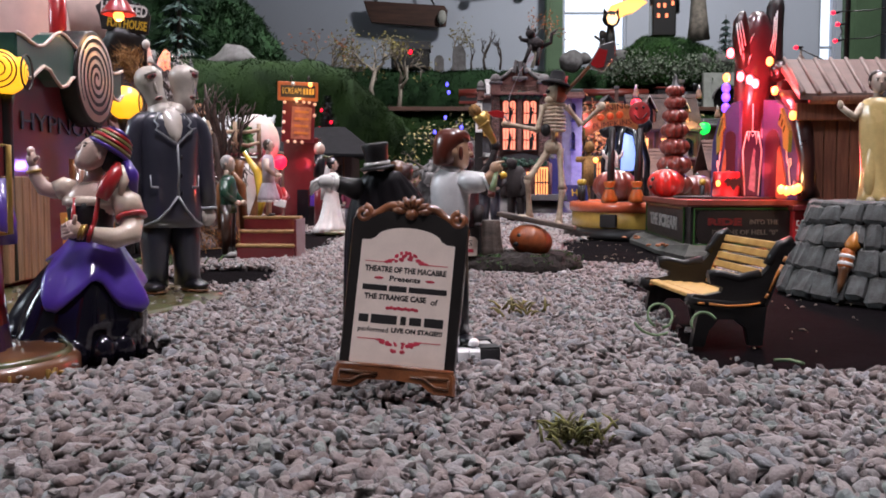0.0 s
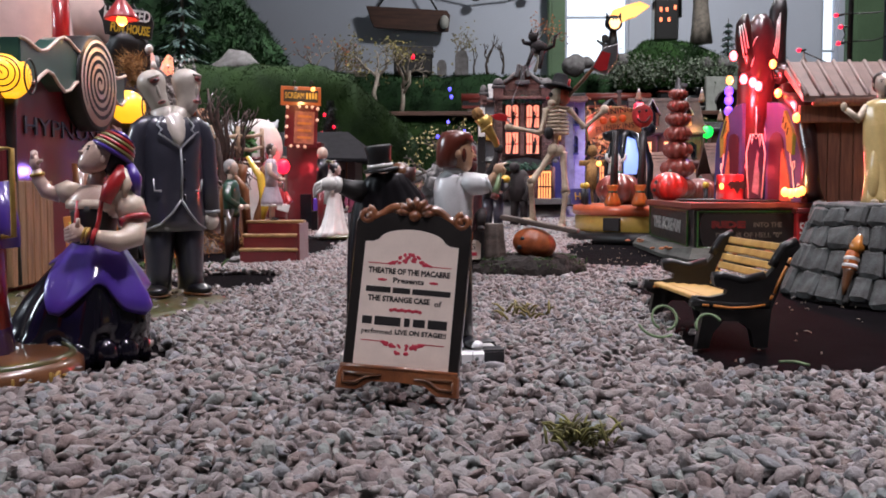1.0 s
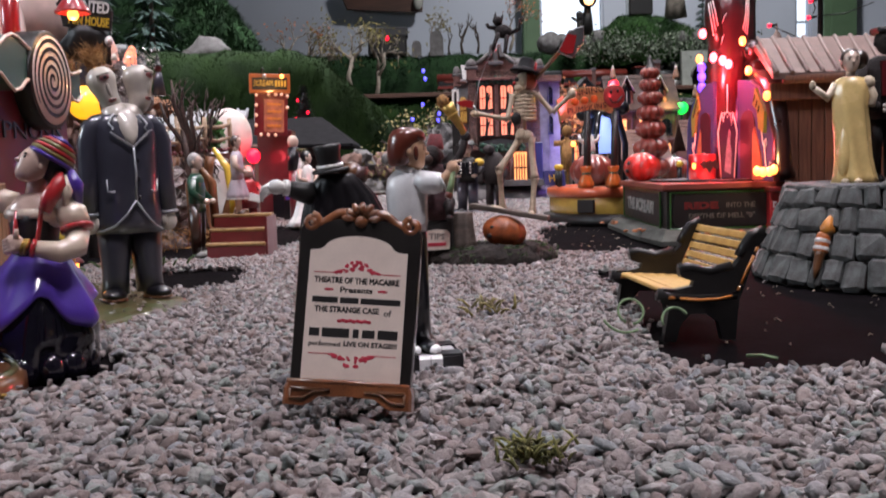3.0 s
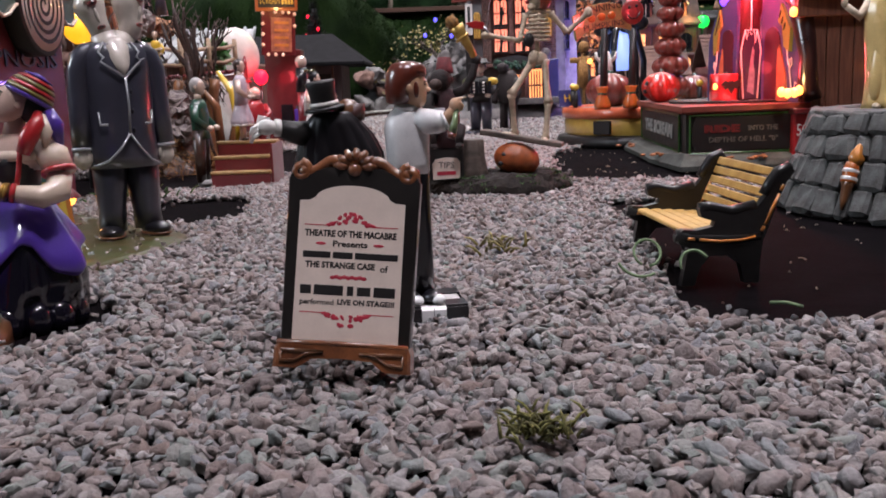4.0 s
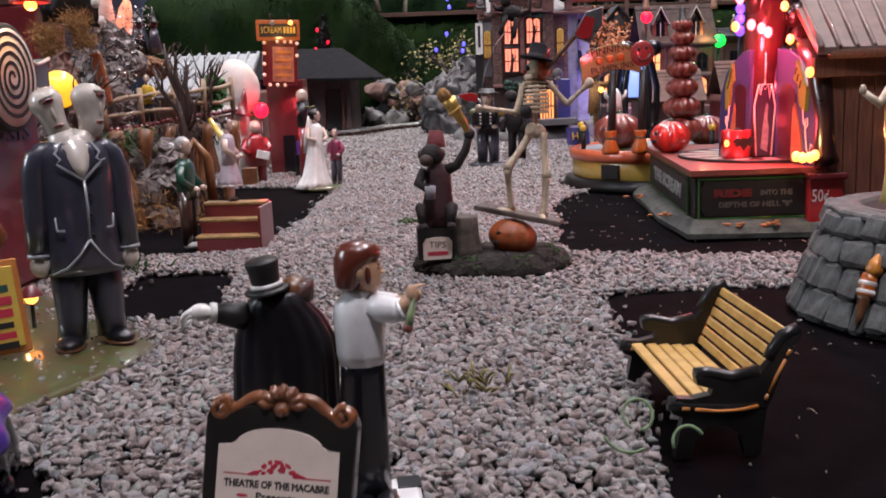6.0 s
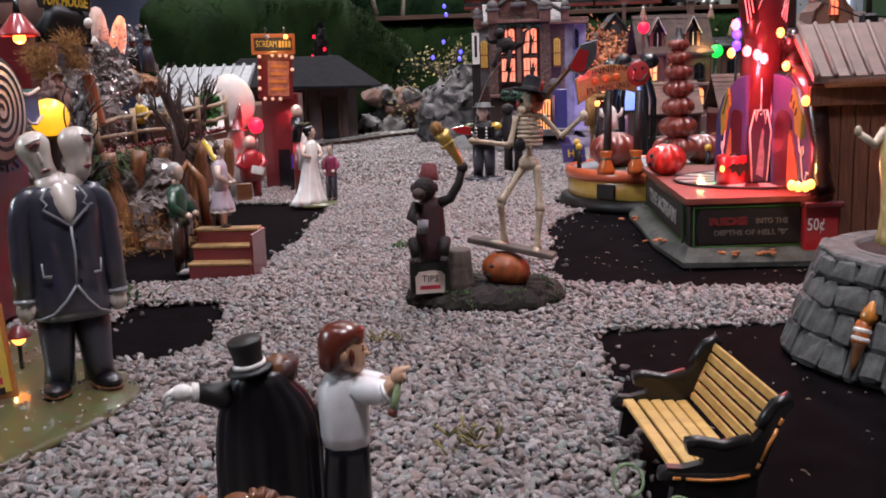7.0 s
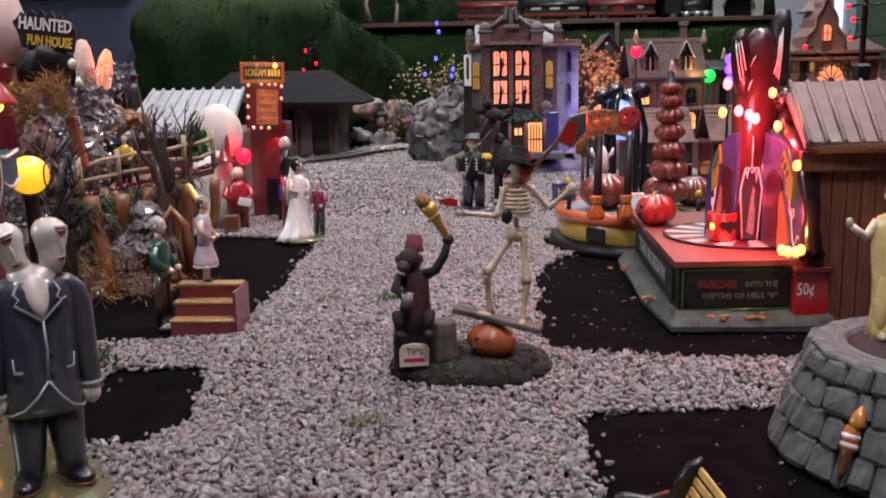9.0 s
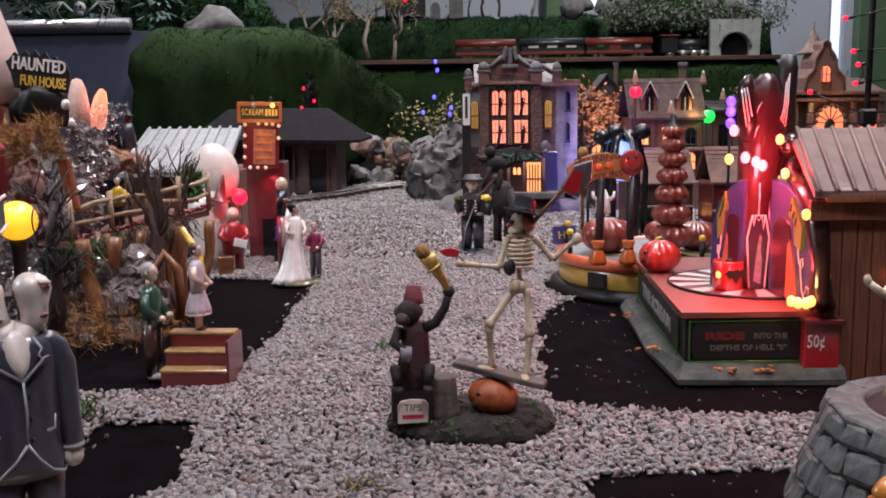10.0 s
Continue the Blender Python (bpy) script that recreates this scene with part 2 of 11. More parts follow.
soil = mat("mossy_soil", (0.026, 0.020, 0.016), 0.95, vary=0.5, scale=300, bump=1.0, second=(0.009, 0.006, 0.006))
moss = mat("moss", (0.06, 0.12, 0.035), 0.9, vary=0.5, scale=500, bump=0.5, island=0.4)
slat_yellow = mat("yellow_slat", (0.56, 0.36, 0.12), 0.5, vary=0.2, scale=120, bump=0.12, streak=(1, 0.12, 1), second=(0.36, 0.19, 0.04))
iron = mat("black_iron", (0.014, 0.013, 0.013), 0.35, 0.2, coat=0.2, vary=0.3, bump=0.05)
wood_red = mat("brown_wood", (0.20, 0.080, 0.045), 0.5, coat=0.2, vary=0.4, scale=90, bump=0.2, streak=(6, 6, 0.5), second=(0.095, 0.034, 0.022))
plank = mat("weathered_plank", (0.10, 0.075, 0.06), 0.7, vary=0.4, scale=160, bump=0.3, streak=(0.3, 2, 2))
roof_brown = mat("tin_roof", (0.20, 0.130, 0.112), 0.5, 0.0, coat=0.15, vary=0.35, scale=60, bump=0.1, second=(0.12, 0.075, 0.06))
roof_grey = mat("silver_roof", (0.38, 0.39, 0.40), 0.45, 0.4, vary=0.2, scale=60, bump=0.1)
roof_dark = mat("dark_shingle", (0.035, 0.033, 0.036), 0.8, vary=0.3, scale=90, bump=0.3)
pumpkin_red = glaze("dark_orange_pumpkin", (0.24, 0.045, 0.030), vary=0.25)
apple_red = glaze("red_pumpkin_glaze", (0.45, 0.02, 0.012), vary=0.2)
straw = mat("straw", (0.34, 0.17, 0.05), 0.85, vary=0.5, scale=500, bump=0.5, island=0.4)
bamboo = mat("bamboo", (0.25, 0.105, 0.04), 0.45, coat=0.3, vary=0.4, scale=150, bump=0.1, streak=(2, 2, 0.3))
glass_rock = mat("sparkling_rock", (0.20, 0.172, 0.16), 0.5, 0.0, coat=0.35, vary=0.5, scale=320, bump=1.0, second=(0.06, 0.045, 0.045), fine=800)
hedge = mat("hedge_green", (0.013, 0.029, 0.006), 0.95, vary=0.5, scale=14, bump=0.5, second=(0.006, 0.016, 0.004), island=0.45, fine=300, spec=0.2)
hedge_bright = mat("mossy_mound", (0.032, 0.075, 0.020), 0.95, vary=0.5, scale=14, bump=0.5, second=(0.008, 0.02, 0.008), island=0.45, fine=300, spec=0.2)
hedge_dark = mat("dark_hedge", (0.018, 0.045, 0.016), 0.95, vary=0.5, scale=14, bump=0.5, second=(0.005, 0.014, 0.006), island=0.45, fine=300, spec=0.2)
fir = mat("fir_needles", (0.022, 0.05, 0.035), 0.9, vary=0.4, scale=60, bump=0.3, second=(0.06, 0.09, 0.09), island=0.5, fine=400)
bark = mat("bark", (0.07, 0.05, 0.04), 0.85, vary=0.4, scale=300, bump=0.5)
leaf_orange = mat("autumn_leaf", (0.42, 0.13, 0.04), 0.7, vary=0.4, scale=60, bump=0.1, island=0.5)
leaf_yellow = mat("yellow_leaf", (0.22, 0.18, 0.05), 0.7, vary=0.4, scale=60, bump=0.1, island=0.5)
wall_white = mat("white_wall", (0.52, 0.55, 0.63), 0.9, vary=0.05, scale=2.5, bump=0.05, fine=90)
# unseen side and back walls, grey set to control reflections and bounce light
unseen_wall = mat("unseen_wall_grey", (0.24, 0.23, 0.22), 0.9, vary=0.1, scale=2.5, bump=0.05, fine=90)
# unseen ceiling, greyed so the glossy black figures reflect less of it
ceiling_grey = mat("greyed_ceiling", (0.45, 0.45, 0.46), 0.9, vary=0.05, scale=3, bump=0.05, fine=90)
post_green = mat("green_post_paint", (0.10, 0.17, 0.09), 0.6, vary=0.15, scale=8, bump=0.1, fine=120)
slate_blue = mat("blue_grey_panel", (0.10, 0.105, 0.165), 0.85, vary=0.2, scale=9, bump=0.1, fine=160)
dark_wood = mat("dark_board", (0.085, 0.035, 0.022), 0.6, vary=0.4, scale=20, bump=0.15, streak=(0.3, 3, 3), fine=200)
brick_red = mat("red_brick", (0.13, 0.052, 0.04), 0.8, vary=0.35, scale=160, bump=0.3, second=(0.10, 0.07, 0.065), island=0.25)
grey_wall = mat("grey_render", (0.26, 0.26, 0.28), 0.8, vary=0.25, scale=70, bump=0.25)
steel = mat("rail_steel", (0.45, 0.44, 0.42), 0.35, 0.8, vary=0.2, bump=0.1)
chrome = mat("grey_metal", (0.35, 0.35, 0.36), 0.3, 0.8, vary=0.2, bump=0.1)
pink_dome = glaze("pale_pink_glaze", (0.78, 0.58, 0.52), vary=0.06)
teal = glaze("teal_glaze", (0.035, 0.10, 0.08), vary=0.2)
poster_orange = glaze("orange_poster", (0.60, 0.22, 0.05))
poster_yellow = glaze("yellow_poster", (0.70, 0.48, 0.08))
print_red = mat("red_print", (0.50, 0.03, 0.06), 0.5, vary=0.1, bump=0.0)
print_black = mat("black_print", (0.012, 0.010, 0.010), 0.5, vary=0.1, bump=0.0)
print_grey = mat("pale_print", (0.45, 0.44, 0.40), 0.5, vary=0.2, bump=0.0)
green_line = glaze("green_line", (0.035, 0.13, 0.025))
quartz = mat("white_quartz", (0.60, 0.55, 0.48), 0.5, vary=0.3, scale=80, bump=0.3, island=0.3)
bulb_warm = mat("lit_amber_bulb", (1, 0.5, 0.2), 0.3, vary=0.0, bump=0, emit=(1.0, 0.30, 0.05), glow=4.5)
bulb_red = mat("lit_red_bulb", (0.5, 0.01, 0.02), 0.3, vary=0.0, bump=0, emit=(1.0, 0.006, 0.03), glow=3.2)
bulb_pink = mat("lit_hot_red_bulb", (0.6, 0.05, 0.06), 0.3, vary=0.0, bump=0, emit=(1.0, 0.10, 0.13), glow=8)
bulb_green = mat("lit_green_bulb", (0.01, 0.4, 0.05), 0.3, vary=0.0, bump=0, emit=(0.006, 0.60, 0.05), glow=2.4)
bulb_blue = mat("lit_blue_bulb", (0.1, 0.1, 1), 0.3, vary=0.0, bump=0, emit=(0.10, 0.08, 1.0), glow=2.5)
bulb_violet = mat("lit_violet_bulb", (0.15, 0.06, 0.5), 0.3, vary=0.0, bump=0, emit=(0.19, 0.055, 1.0), glow=2.8)
globe_glow = mat("lit_yellow_globe", (1, 0.7, 0.1), 0.3, coat=0.8, vary=0.0, bump=0, emit=(1.0, 0.46, 0.015), glow=1.25)
pane_glow = mat("lit_orange_pane", (1, 0.3, 0.1), 0.3, vary=0.0, bump=0, emit=(1.0, 0.22, 0.12), glow=1.4)
pane_amber = mat("lit_amber_pane", (1, 0.5, 0.2), 0.3, vary=0.0, bump=0, emit=(1.0, 0.36, 0.12), glow=1.4)
candle_glow = mat("lit_flame", (1, 0.3, 0.1), 0.3, coat=0.6, vary=0.0, bump=0, emit=(1.0, 0.30, 0.20), glow=0.9)
sky_glow = mat("bright_sky", (0.9, 0.95, 1), 0.9, vary=0.0, bump=0, emit=(0.86, 0.93, 1.0), glow=0.8)


def gravel_material():
    m = bpy.data.materials.new("gravel")
    m.use_nodes = True
    nt, L = m.node_tree, m.node_tree.links.new
    p = nt.nodes["Principled BSDF"]
    geo, ramp = nt.nodes.new("ShaderNodeNewGeometry"), nt.nodes.new("ShaderNodeValToRGB")
    tones = [(0.0, (0.22, 0.175, 0.17)), (0.12, (0.30, 0.25, 0.24)), (0.30, (0.39, 0.335, 0.325)), (0.42, (0.29, 0.325, 0.30)), (0.52, (0.30, 0.30, 0.32)), (0.66, (0.42, 0.37, 0.355)),
             (0.80, (0.28, 0.205, 0.185)), (0.88, (0.36, 0.30, 0.285)), (1.0, (0.52, 0.49, 0.48))]
    while len(ramp.color_ramp.elements) < len(tones):
        ramp.color_ramp.elements.new(0.5)
    for e, (q, c) in zip(ramp.color_ramp.elements, tones):
        e.position, e.color = q, (*c, 1)
    L(geo.outputs["Random Per Island"], ramp.inputs[0])
    tc, n1, n2 = nt.nodes.new("ShaderNodeTexCoord"), nt.nodes.new("ShaderNodeTexNoise"), nt.nodes.new("ShaderNodeTexNoise")
    n1.inputs["Scale"].default_value, n1.inputs["Detail"].default_value = 900, 5
    n2.inputs["Scale"].default_value = 9
    L(tc.outputs["Object"], n1.inputs["Vector"]), L(tc.outputs["Object"], n2.inputs["Vector"])
    mul, mr, mr2 = nt.nodes.new("ShaderNodeMath"), nt.nodes.new("ShaderNodeMapRange"), nt.nodes.new("ShaderNodeMapRange")
    mr.inputs[3].default_value, mr.inputs[4].default_value = 0.6, 1.35
    mr2.inputs[3].default_value, mr2.inputs[4].default_value = 0.58, 0.84
    mul.operation = "MULTIPLY"
    L(n1.outputs["Fac"], mr.inputs[0]), L(n2.outputs["Fac"], mr2.inputs[0])
    L(mr.outputs[0], mul.inputs[0]), L(mr2.outputs[0], mul.inputs[1])
    hsv = nt.nodes.new("ShaderNodeHueSaturation")
    L(ramp.outputs[0], hsv.inputs["Color"]), L(mul.outputs[0], hsv.inputs["Value"])
    L(hsv.outputs[0], p.inputs["Base Color"])
    p.inputs["Roughness"].default_value = 0.8
    bp = nt.nodes.new("ShaderNodeBump")
    bp.inputs["Strength"].default_value, bp.inputs["Distance"].default_value = 0.9, 0.0007
    L(n1.outputs["Fac"], bp.inputs["Height"]), L(bp.outputs[0], p.inputs["Normal"])
    return m


tinsel = mat("glitter_flake", (0.45, 0.41, 0.39), 0.28, 0.7, vary=0.2, scale=300, bump=0.0, island=0.5)
gravel_stone = gravel_material()

# ---- the setting ----
def sheet(name, x0, x1, y0, y1, nx, ny, height, material, label, category="ground"):
    b = B()
    verts = [(x0 + (x1 - x0) * i / nx, y0 + (y1 - y0) * j / ny, height(x0 + (x1 - x0) * i / nx, y0 + (y1 - y0) * j / ny)) for j in range(ny + 1) for i in range(nx + 1)]
    faces = [(j * (nx + 1) + i, j * (nx + 1) + i + 1, (j + 1) * (nx + 1) + i + 1, (j + 1) * (nx + 1) + i) for j in range(ny) for i in range(nx)]
    b.add(verts, faces)
    return solid(name, b, material, pose(0, 0, 0), label, category, "", "structure")


def ripple(x, y):
    return 0.0012 * noise.noise((x * 14, y * 14, 0)) + 0.0005 * noise.noise((x * 60, y * 60, 3)) - 0.001


sheet("ground", -1.2, 1.6, -0.4, 3.2, 170, 220, ripple, felt, "black felt cloth that covers the display table")
X0, X1, Y0, Y1 = -2.6, 3.4, -2.6, 5.5
b = B()
b.box(((X0 + X1) / 2, (Y0 + Y1) / 2, -0.03), (X1 - X0, Y1 - Y0, 0.05), 0, bev=0.01)
solid("floor", b, felt, pose(0, 0, 0), "dark floor under the whole display", "floor", "", "structure")
b = B()
b.box(((X0 + X1) / 2, (Y0 + Y1) / 2, CEIL + 0.05), (X1 - X0 + 0.2, Y1 - Y0 + 0.2, 0.1), 0, bev=0.01)
solid("ceiling", b, ceiling_grey, pose(0, 0, 0), "plain unseen ceiling of the room, greyed to limit its reflections", "ceiling", "", "structure")
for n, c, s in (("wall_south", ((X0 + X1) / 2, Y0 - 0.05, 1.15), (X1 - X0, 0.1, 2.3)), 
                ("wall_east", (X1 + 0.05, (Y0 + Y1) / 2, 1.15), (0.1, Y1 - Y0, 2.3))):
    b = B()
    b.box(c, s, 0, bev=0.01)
    solid(n, b, unseen_wall, pose(0, 0, 0), "plain unseen wall of the room, greyed to limit its reflections", "wall", "", "structure")
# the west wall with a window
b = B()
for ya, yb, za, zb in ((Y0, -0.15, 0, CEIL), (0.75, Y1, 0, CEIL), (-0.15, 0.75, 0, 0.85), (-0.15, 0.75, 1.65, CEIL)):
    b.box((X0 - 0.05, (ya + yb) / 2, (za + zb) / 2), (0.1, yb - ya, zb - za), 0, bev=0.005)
solid("wall_west", b, unseen_wall, pose(0, 0, 0), "plain unseen wall with a window, greyed to limit its reflections", "wall", "", "structure")
b = B()
b.box((X0 - 0.3, 0.30, 1.25), (0.02, 2.0, 1.6), 0)
solid("backdrop", b, sky_glow, pose(0, 0, 0), "bright overcast daylight outside the side window", "sky", "", "structure")
# the far wall with two openings that let daylight in
W1, W2 = (0.69, 1.06), (2.17, 2.27)
b = B()
for xa, xb, za, zb in ((X0, W1[0], 0, CEIL), (W1[1], W2[0], 0, CEIL), (W2[1], X1, 0, CEIL), (W1[0], W1[1], 0, 0.74), (W1[0], W1[1], 1.55, CEIL), (W2[0], W2[1], 0, 0.3), (W2[0], W2[1], 1.75, CEIL)):
    b.box(((xa + xb) / 2, Y1 + 0.05, (za + zb) / 2), (xb - xa, 0.1, zb - za), 0, bev=0.005)
solid("wall_north", b, wall_white, pose(0, 0, 0), "white painted wall with bright openings", "wall", "", "structure")
b = B()
b.box((1.5, Y1 + 0.6, 1.1), (4.2, 0.02, 3.0), 0)
solid("backdrop", b, sky_glow, pose(0, 0, 0), "bright overcast daylight outside the windows", "sky", "", "structure")
for n, (xa, xb), za, zb in (("window_1", W1, 0.74, 1.55), ("window_2", W2, 0.3, 1.75)):
    w = thing(n, pose((xa + xb) / 2, Y1 + 0.03, za), "bright window opening with a thin white frame", "window", "", "structure")
    h, wd = zb - za, xb - xa
    for q, c, s in (("window_frame", (-wd / 2 + 0.008, 0, h / 2), (0.016, 0.03, h)), ("window_frame", (wd / 2 - 0.008, 0, h / 2), (0.016, 0.03, h)),
                    ("window_sill", (0, -0.01, 0.008), (wd - 0.034, 0.05, 0.016)), ("glazing_bar", (0, 0, h * 0.38), (wd - 0.034, 0.02, 0.012))):
        b = B()
        b.box(c, s, 0)
        part(q, b, wall_white, w)
for x, wd in ((0.63, 0.095), (2.385, 0.19)):
    b = B()
    b.box((0, 0, CEIL / 2), (wd, 0.09, CEIL), 0, bev=0.05)
    b.box((-wd * 0.25, -0.047, CEIL / 2), (wd * 0.12, 0.006, CEIL), 0, bev=0.05)
    solid("post", b, post_green, pose(x, Y1 - 0.07, 0), "green painted wooden post against the wall", "post", "green posts", "structure")
# unseen fittings assumed on the ceiling, one for each overhead lamp
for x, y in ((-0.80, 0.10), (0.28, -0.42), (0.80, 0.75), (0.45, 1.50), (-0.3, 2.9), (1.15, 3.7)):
    t = thing("unseen_ceiling_can", pose(x, y, CEIL - 0.03), "unseen round spotlight can assumed on the ceiling", "ceiling light", "ceiling lights")
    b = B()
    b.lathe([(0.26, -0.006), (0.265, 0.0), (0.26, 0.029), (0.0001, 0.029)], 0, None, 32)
    part("housing", b, ceiling_grey, t)


# ---- gravel ----
def along(table, y):
    return float(np.interp(y, [r[0] for r in table], [r[1] for r in table]))


LEFT = [(0.0, -0.42), (0.55, -0.32), (0.70, -0.27), (0.752, -0.24), (0.758, -0.170), (0.80, -0.128), (0.92, -0.115), (1.168, -0.117), (1.19, -0.15), (1.24, -0.30),
        (1.6, -0.33), (2.1, -0.34), (2.3, -0.30), (2.75, -0.16)]
RIGHT = [(0.0, 0.60), (0.292, 0.60), (0.296, 0.16), (0.300, 0.112), (0.312, 0.092), (0.40, 0.096), (0.59, 0.110), (0.598, 0.118), (0.603, 0.19), (0.606, 0.5), (0.688, 0.5), (0.692, 0.26), (0.700, 0.15), (0.726, 0.101),
         (0.954, 0.113), (1.055, 0.150), (1.08, 0.20), (1.10, 0.5), (2.75, 0.55)]
HOLE = [(-0.186, 0.62), (-0.180, 0.690), (-0.126, 0.690), (-0.108, 0.60), (-0.125, 0.562), (-0.165, 0.565)]


def inside(poly, x, y):
    hit = False
    for (xa, ya), (xb, yb) in zip(poly, poly[1:] + poly[:1]):
        if (ya > y) != (yb > y) and x < (xb - xa) * (y - ya) / (yb - ya) + xa:
            hit = not hit
    return hit


def on_gravel(x, y):
    q = 0.005 * noise.noise((x * 70, y * 70, 5)) + 0.006 * noise.noise((x * 20, y * 20, 9))
    r = 0.004 * noise.noise((x * 70, y * 70, 15))
    if abs(x - 0.01) > 0.53 * y + 0.07:
        return False
    if not along(LEFT, y + r) + q < x < along(RIGHT, y + r) + q:
        return False
    if inside(HOLE, x + q, y + r):
        return False
    if ((x + 0.134) / 0.034) ** 2 + ((y - 0.338) / 0.038) ** 2 < 1:
        return False
    if ((x - 0.225) / 0.085) ** 2 + ((y - 1.13) / 0.085) ** 2 < 1:
        return False
    return True


def stones(name, y0, y1, step, rmin, rmax, levels, material, label, want, base=0.0022, seed=1, smooth=False):
    """Loose rounded stones, thousands of them, joined into one mesh."""
    rng = np.random.RandomState(seed)
    bm = bmesh.new()
    bmesh.ops.create_icosphere(bm, subdivisions=levels, radius=1.0)
    base_v = np.array([v.co[:] for v in bm.verts])
    base_f = np.array([[v.index for v in f.verts] for f in bm.faces])
    bm.free()
    shapes = []
    for k in range(24):
        d = np.array([noise.noise_vector(Vector(p) * 1.1 + V(k * 7.3, 0, 0))[:] for p in base_v])
        d2 = np.array([noise.noise(Vector(p) * 2.3 + V(0, k * 3.1, 0)) for p in base_v])
        s = base_v + 0.55 * d
        s = s * (1 + 0.22 * d2)[:, None]
        cut = rng.normal(size=(8, 3))
        for n in cut:
            n = n / np.linalg.norm(n)
            h = s @ n
            lim = 0.42 + 0.32 * rng.rand()
            s = s - np.outer(np.maximum(0, h - lim), n) * 0.92
        shapes.append(s)
    sites = []
    y = y0
    while y < y1:
        x = -0.45
        while x < 0.62:
            px, py = x + step * (rng.rand() - 0.5) * 0.9, y + step * (rng.rand() - 0.5) * 0.9
            if want(px, py):
                sites.append((px, py))
            x += step
        y += step
    n = len(sites)
    nv, nf = len(base_v), len(base_f)
    verts, faces = np.empty((n * nv, 3)), np.empty((n * nf, 3), dtype=np.int32)
    for i, (x, y) in enumerate(sites):
        r = rmin + (rmax - rmin) * rng.rand() ** 1.6
        q = rng.normal(size=4)
        q /= np.linalg.norm(q)
        w, a, c, d = q
        R = np.array([[1 - 2 * (c * c + d * d), 2 * (a * c - w * d), 2 * (a * d + w * c)], [2 * (a * c + w * d), 1 - 2 * (a * a + d * d), 2 * (c * d - w * a)], [2 * (a * d - w * c), 2 * (c * d + w * a), 1 - 2 * (a * a + c * c)]])
        s = shapes[rng.randint(24)] * np.array([1.15, 0.85, 0.62]) * r
        s = s @ R.T
        s[:, 2] *= 0.8
        z = base + 0.0022 * (rng.rand() - 0.35) + 0.0022 * noise.noise((x * 22, y * 22, 1))
        verts[i * nv:(i + 1) * nv] = s + np.array([x, y, z])
        faces[i * nf:(i + 1) * nf] = base_f + i * nv
    me = bpy.data.meshes.new(name)
    me.vertices.add(len(verts))
    me.vertices.foreach_set("co", verts.ravel())
    me.loops.add(len(faces) * 3)
    me.loops.foreach_set("vertex_index", faces.ravel())
    me.polygons.add(len(faces))
    me.polygons.foreach_set("loop_start", np.arange(0, len(faces) * 3, 3, dtype=np.int32))
    me.polygons.foreach_set("loop_total", np.full(len(faces), 3, dtype=np.int32))
    me.update(calc_edges=True)
    me.polygons.foreach_set("use_smooth", np.full(len(faces), smooth, dtype=bool))
    me.materials.append(material)
    ob = new(name, me)
    return tagged(ob, label, "gravel", "", "stuff")


stones("gravel", 0.10, 0.60, 0.0038, 0.0017, 0.0038, 2, gravel_stone, "loose grey and pinkish gravel path on black felt", on_gravel, smooth=True)
stones("gravel", 0.60, 1.35, 0.0040, 0.0018, 0.0036, 1, gravel_stone, "loose grey gravel path between the stalls", on_gravel, seed=2, smooth=True)
stones("gravel_bed", 0.10, 1.35, 0.0042, 0.0026, 0.0038, 1, gravel_stone, "lower layer of grey gravel under the path", on_gravel, base=0.0011, seed=6)
stones("gravel", 1.35, 2.75, 0.0064, 0.0030, 0.0050, 1, gravel_stone, "loose pale grey gravel of the far path", on_gravel, seed=3)


stones("gravel", 0.10, 0.62, 0.0075, 0.0009, 0.0019, 1, gravel_stone, "small gravel chips lying among the larger stones", on_gravel, base=0.0046, seed=7)


def stray(x, y):
    if on_gravel(x, y) or not (-0.3 < x < 0.3 and 0.28 < y < 1.2):
        return False
    near = any(on_gravel(x + dx, y + dy) for dx, dy in ((0.012, 0), (-0.012, 0), (0, 0.012), (0, -0.012)))
    return random.random() < (0.12 if near else 0.006)


stones("gravel", 0.28, 1.2, 0.0062, 0.0012, 0.0034, 1, gravel_stone, "stray gravel pieces scattered on the black felt", stray, base=0.0005, seed=4)
stones("quartz_stones", 2.05, 2.75, 0.017, 0.008, 0.014, 1, quartz, "pale quartz stones along the railway track",
       lambda x, y: -0.42 < x < 0.05 and abs(y - (2.25 + 1.2 * (x + 0.30))) < 0.05 and random.random() < 0.8, base=0.006, seed=5)
# lint and straw bits on the felt
b = B()
for i in range(240):
    x, y = random.uniform(0.09, 0.30), random.uniform(0.30, 1.05)
    if on_gravel(x, y):
        continue
    a, l = random.uniform(0, 6.3), random.uniform(0.0005, 0.0022) * (3 if random.random() < 0.06 else 1)
    b.tube([(x, y, 0.0008), (x + l * math.cos(a) * 0.5, y + l * math.sin(a) * 0.5, 0.0014), (x + l * math.cos(a), y + l * math.sin(a), 0.0008)], 0.00016, 0, 4)
tagged(part("lint", b, [bone]), "pale lint and straw bits on black felt", "lint", "", "stuff")


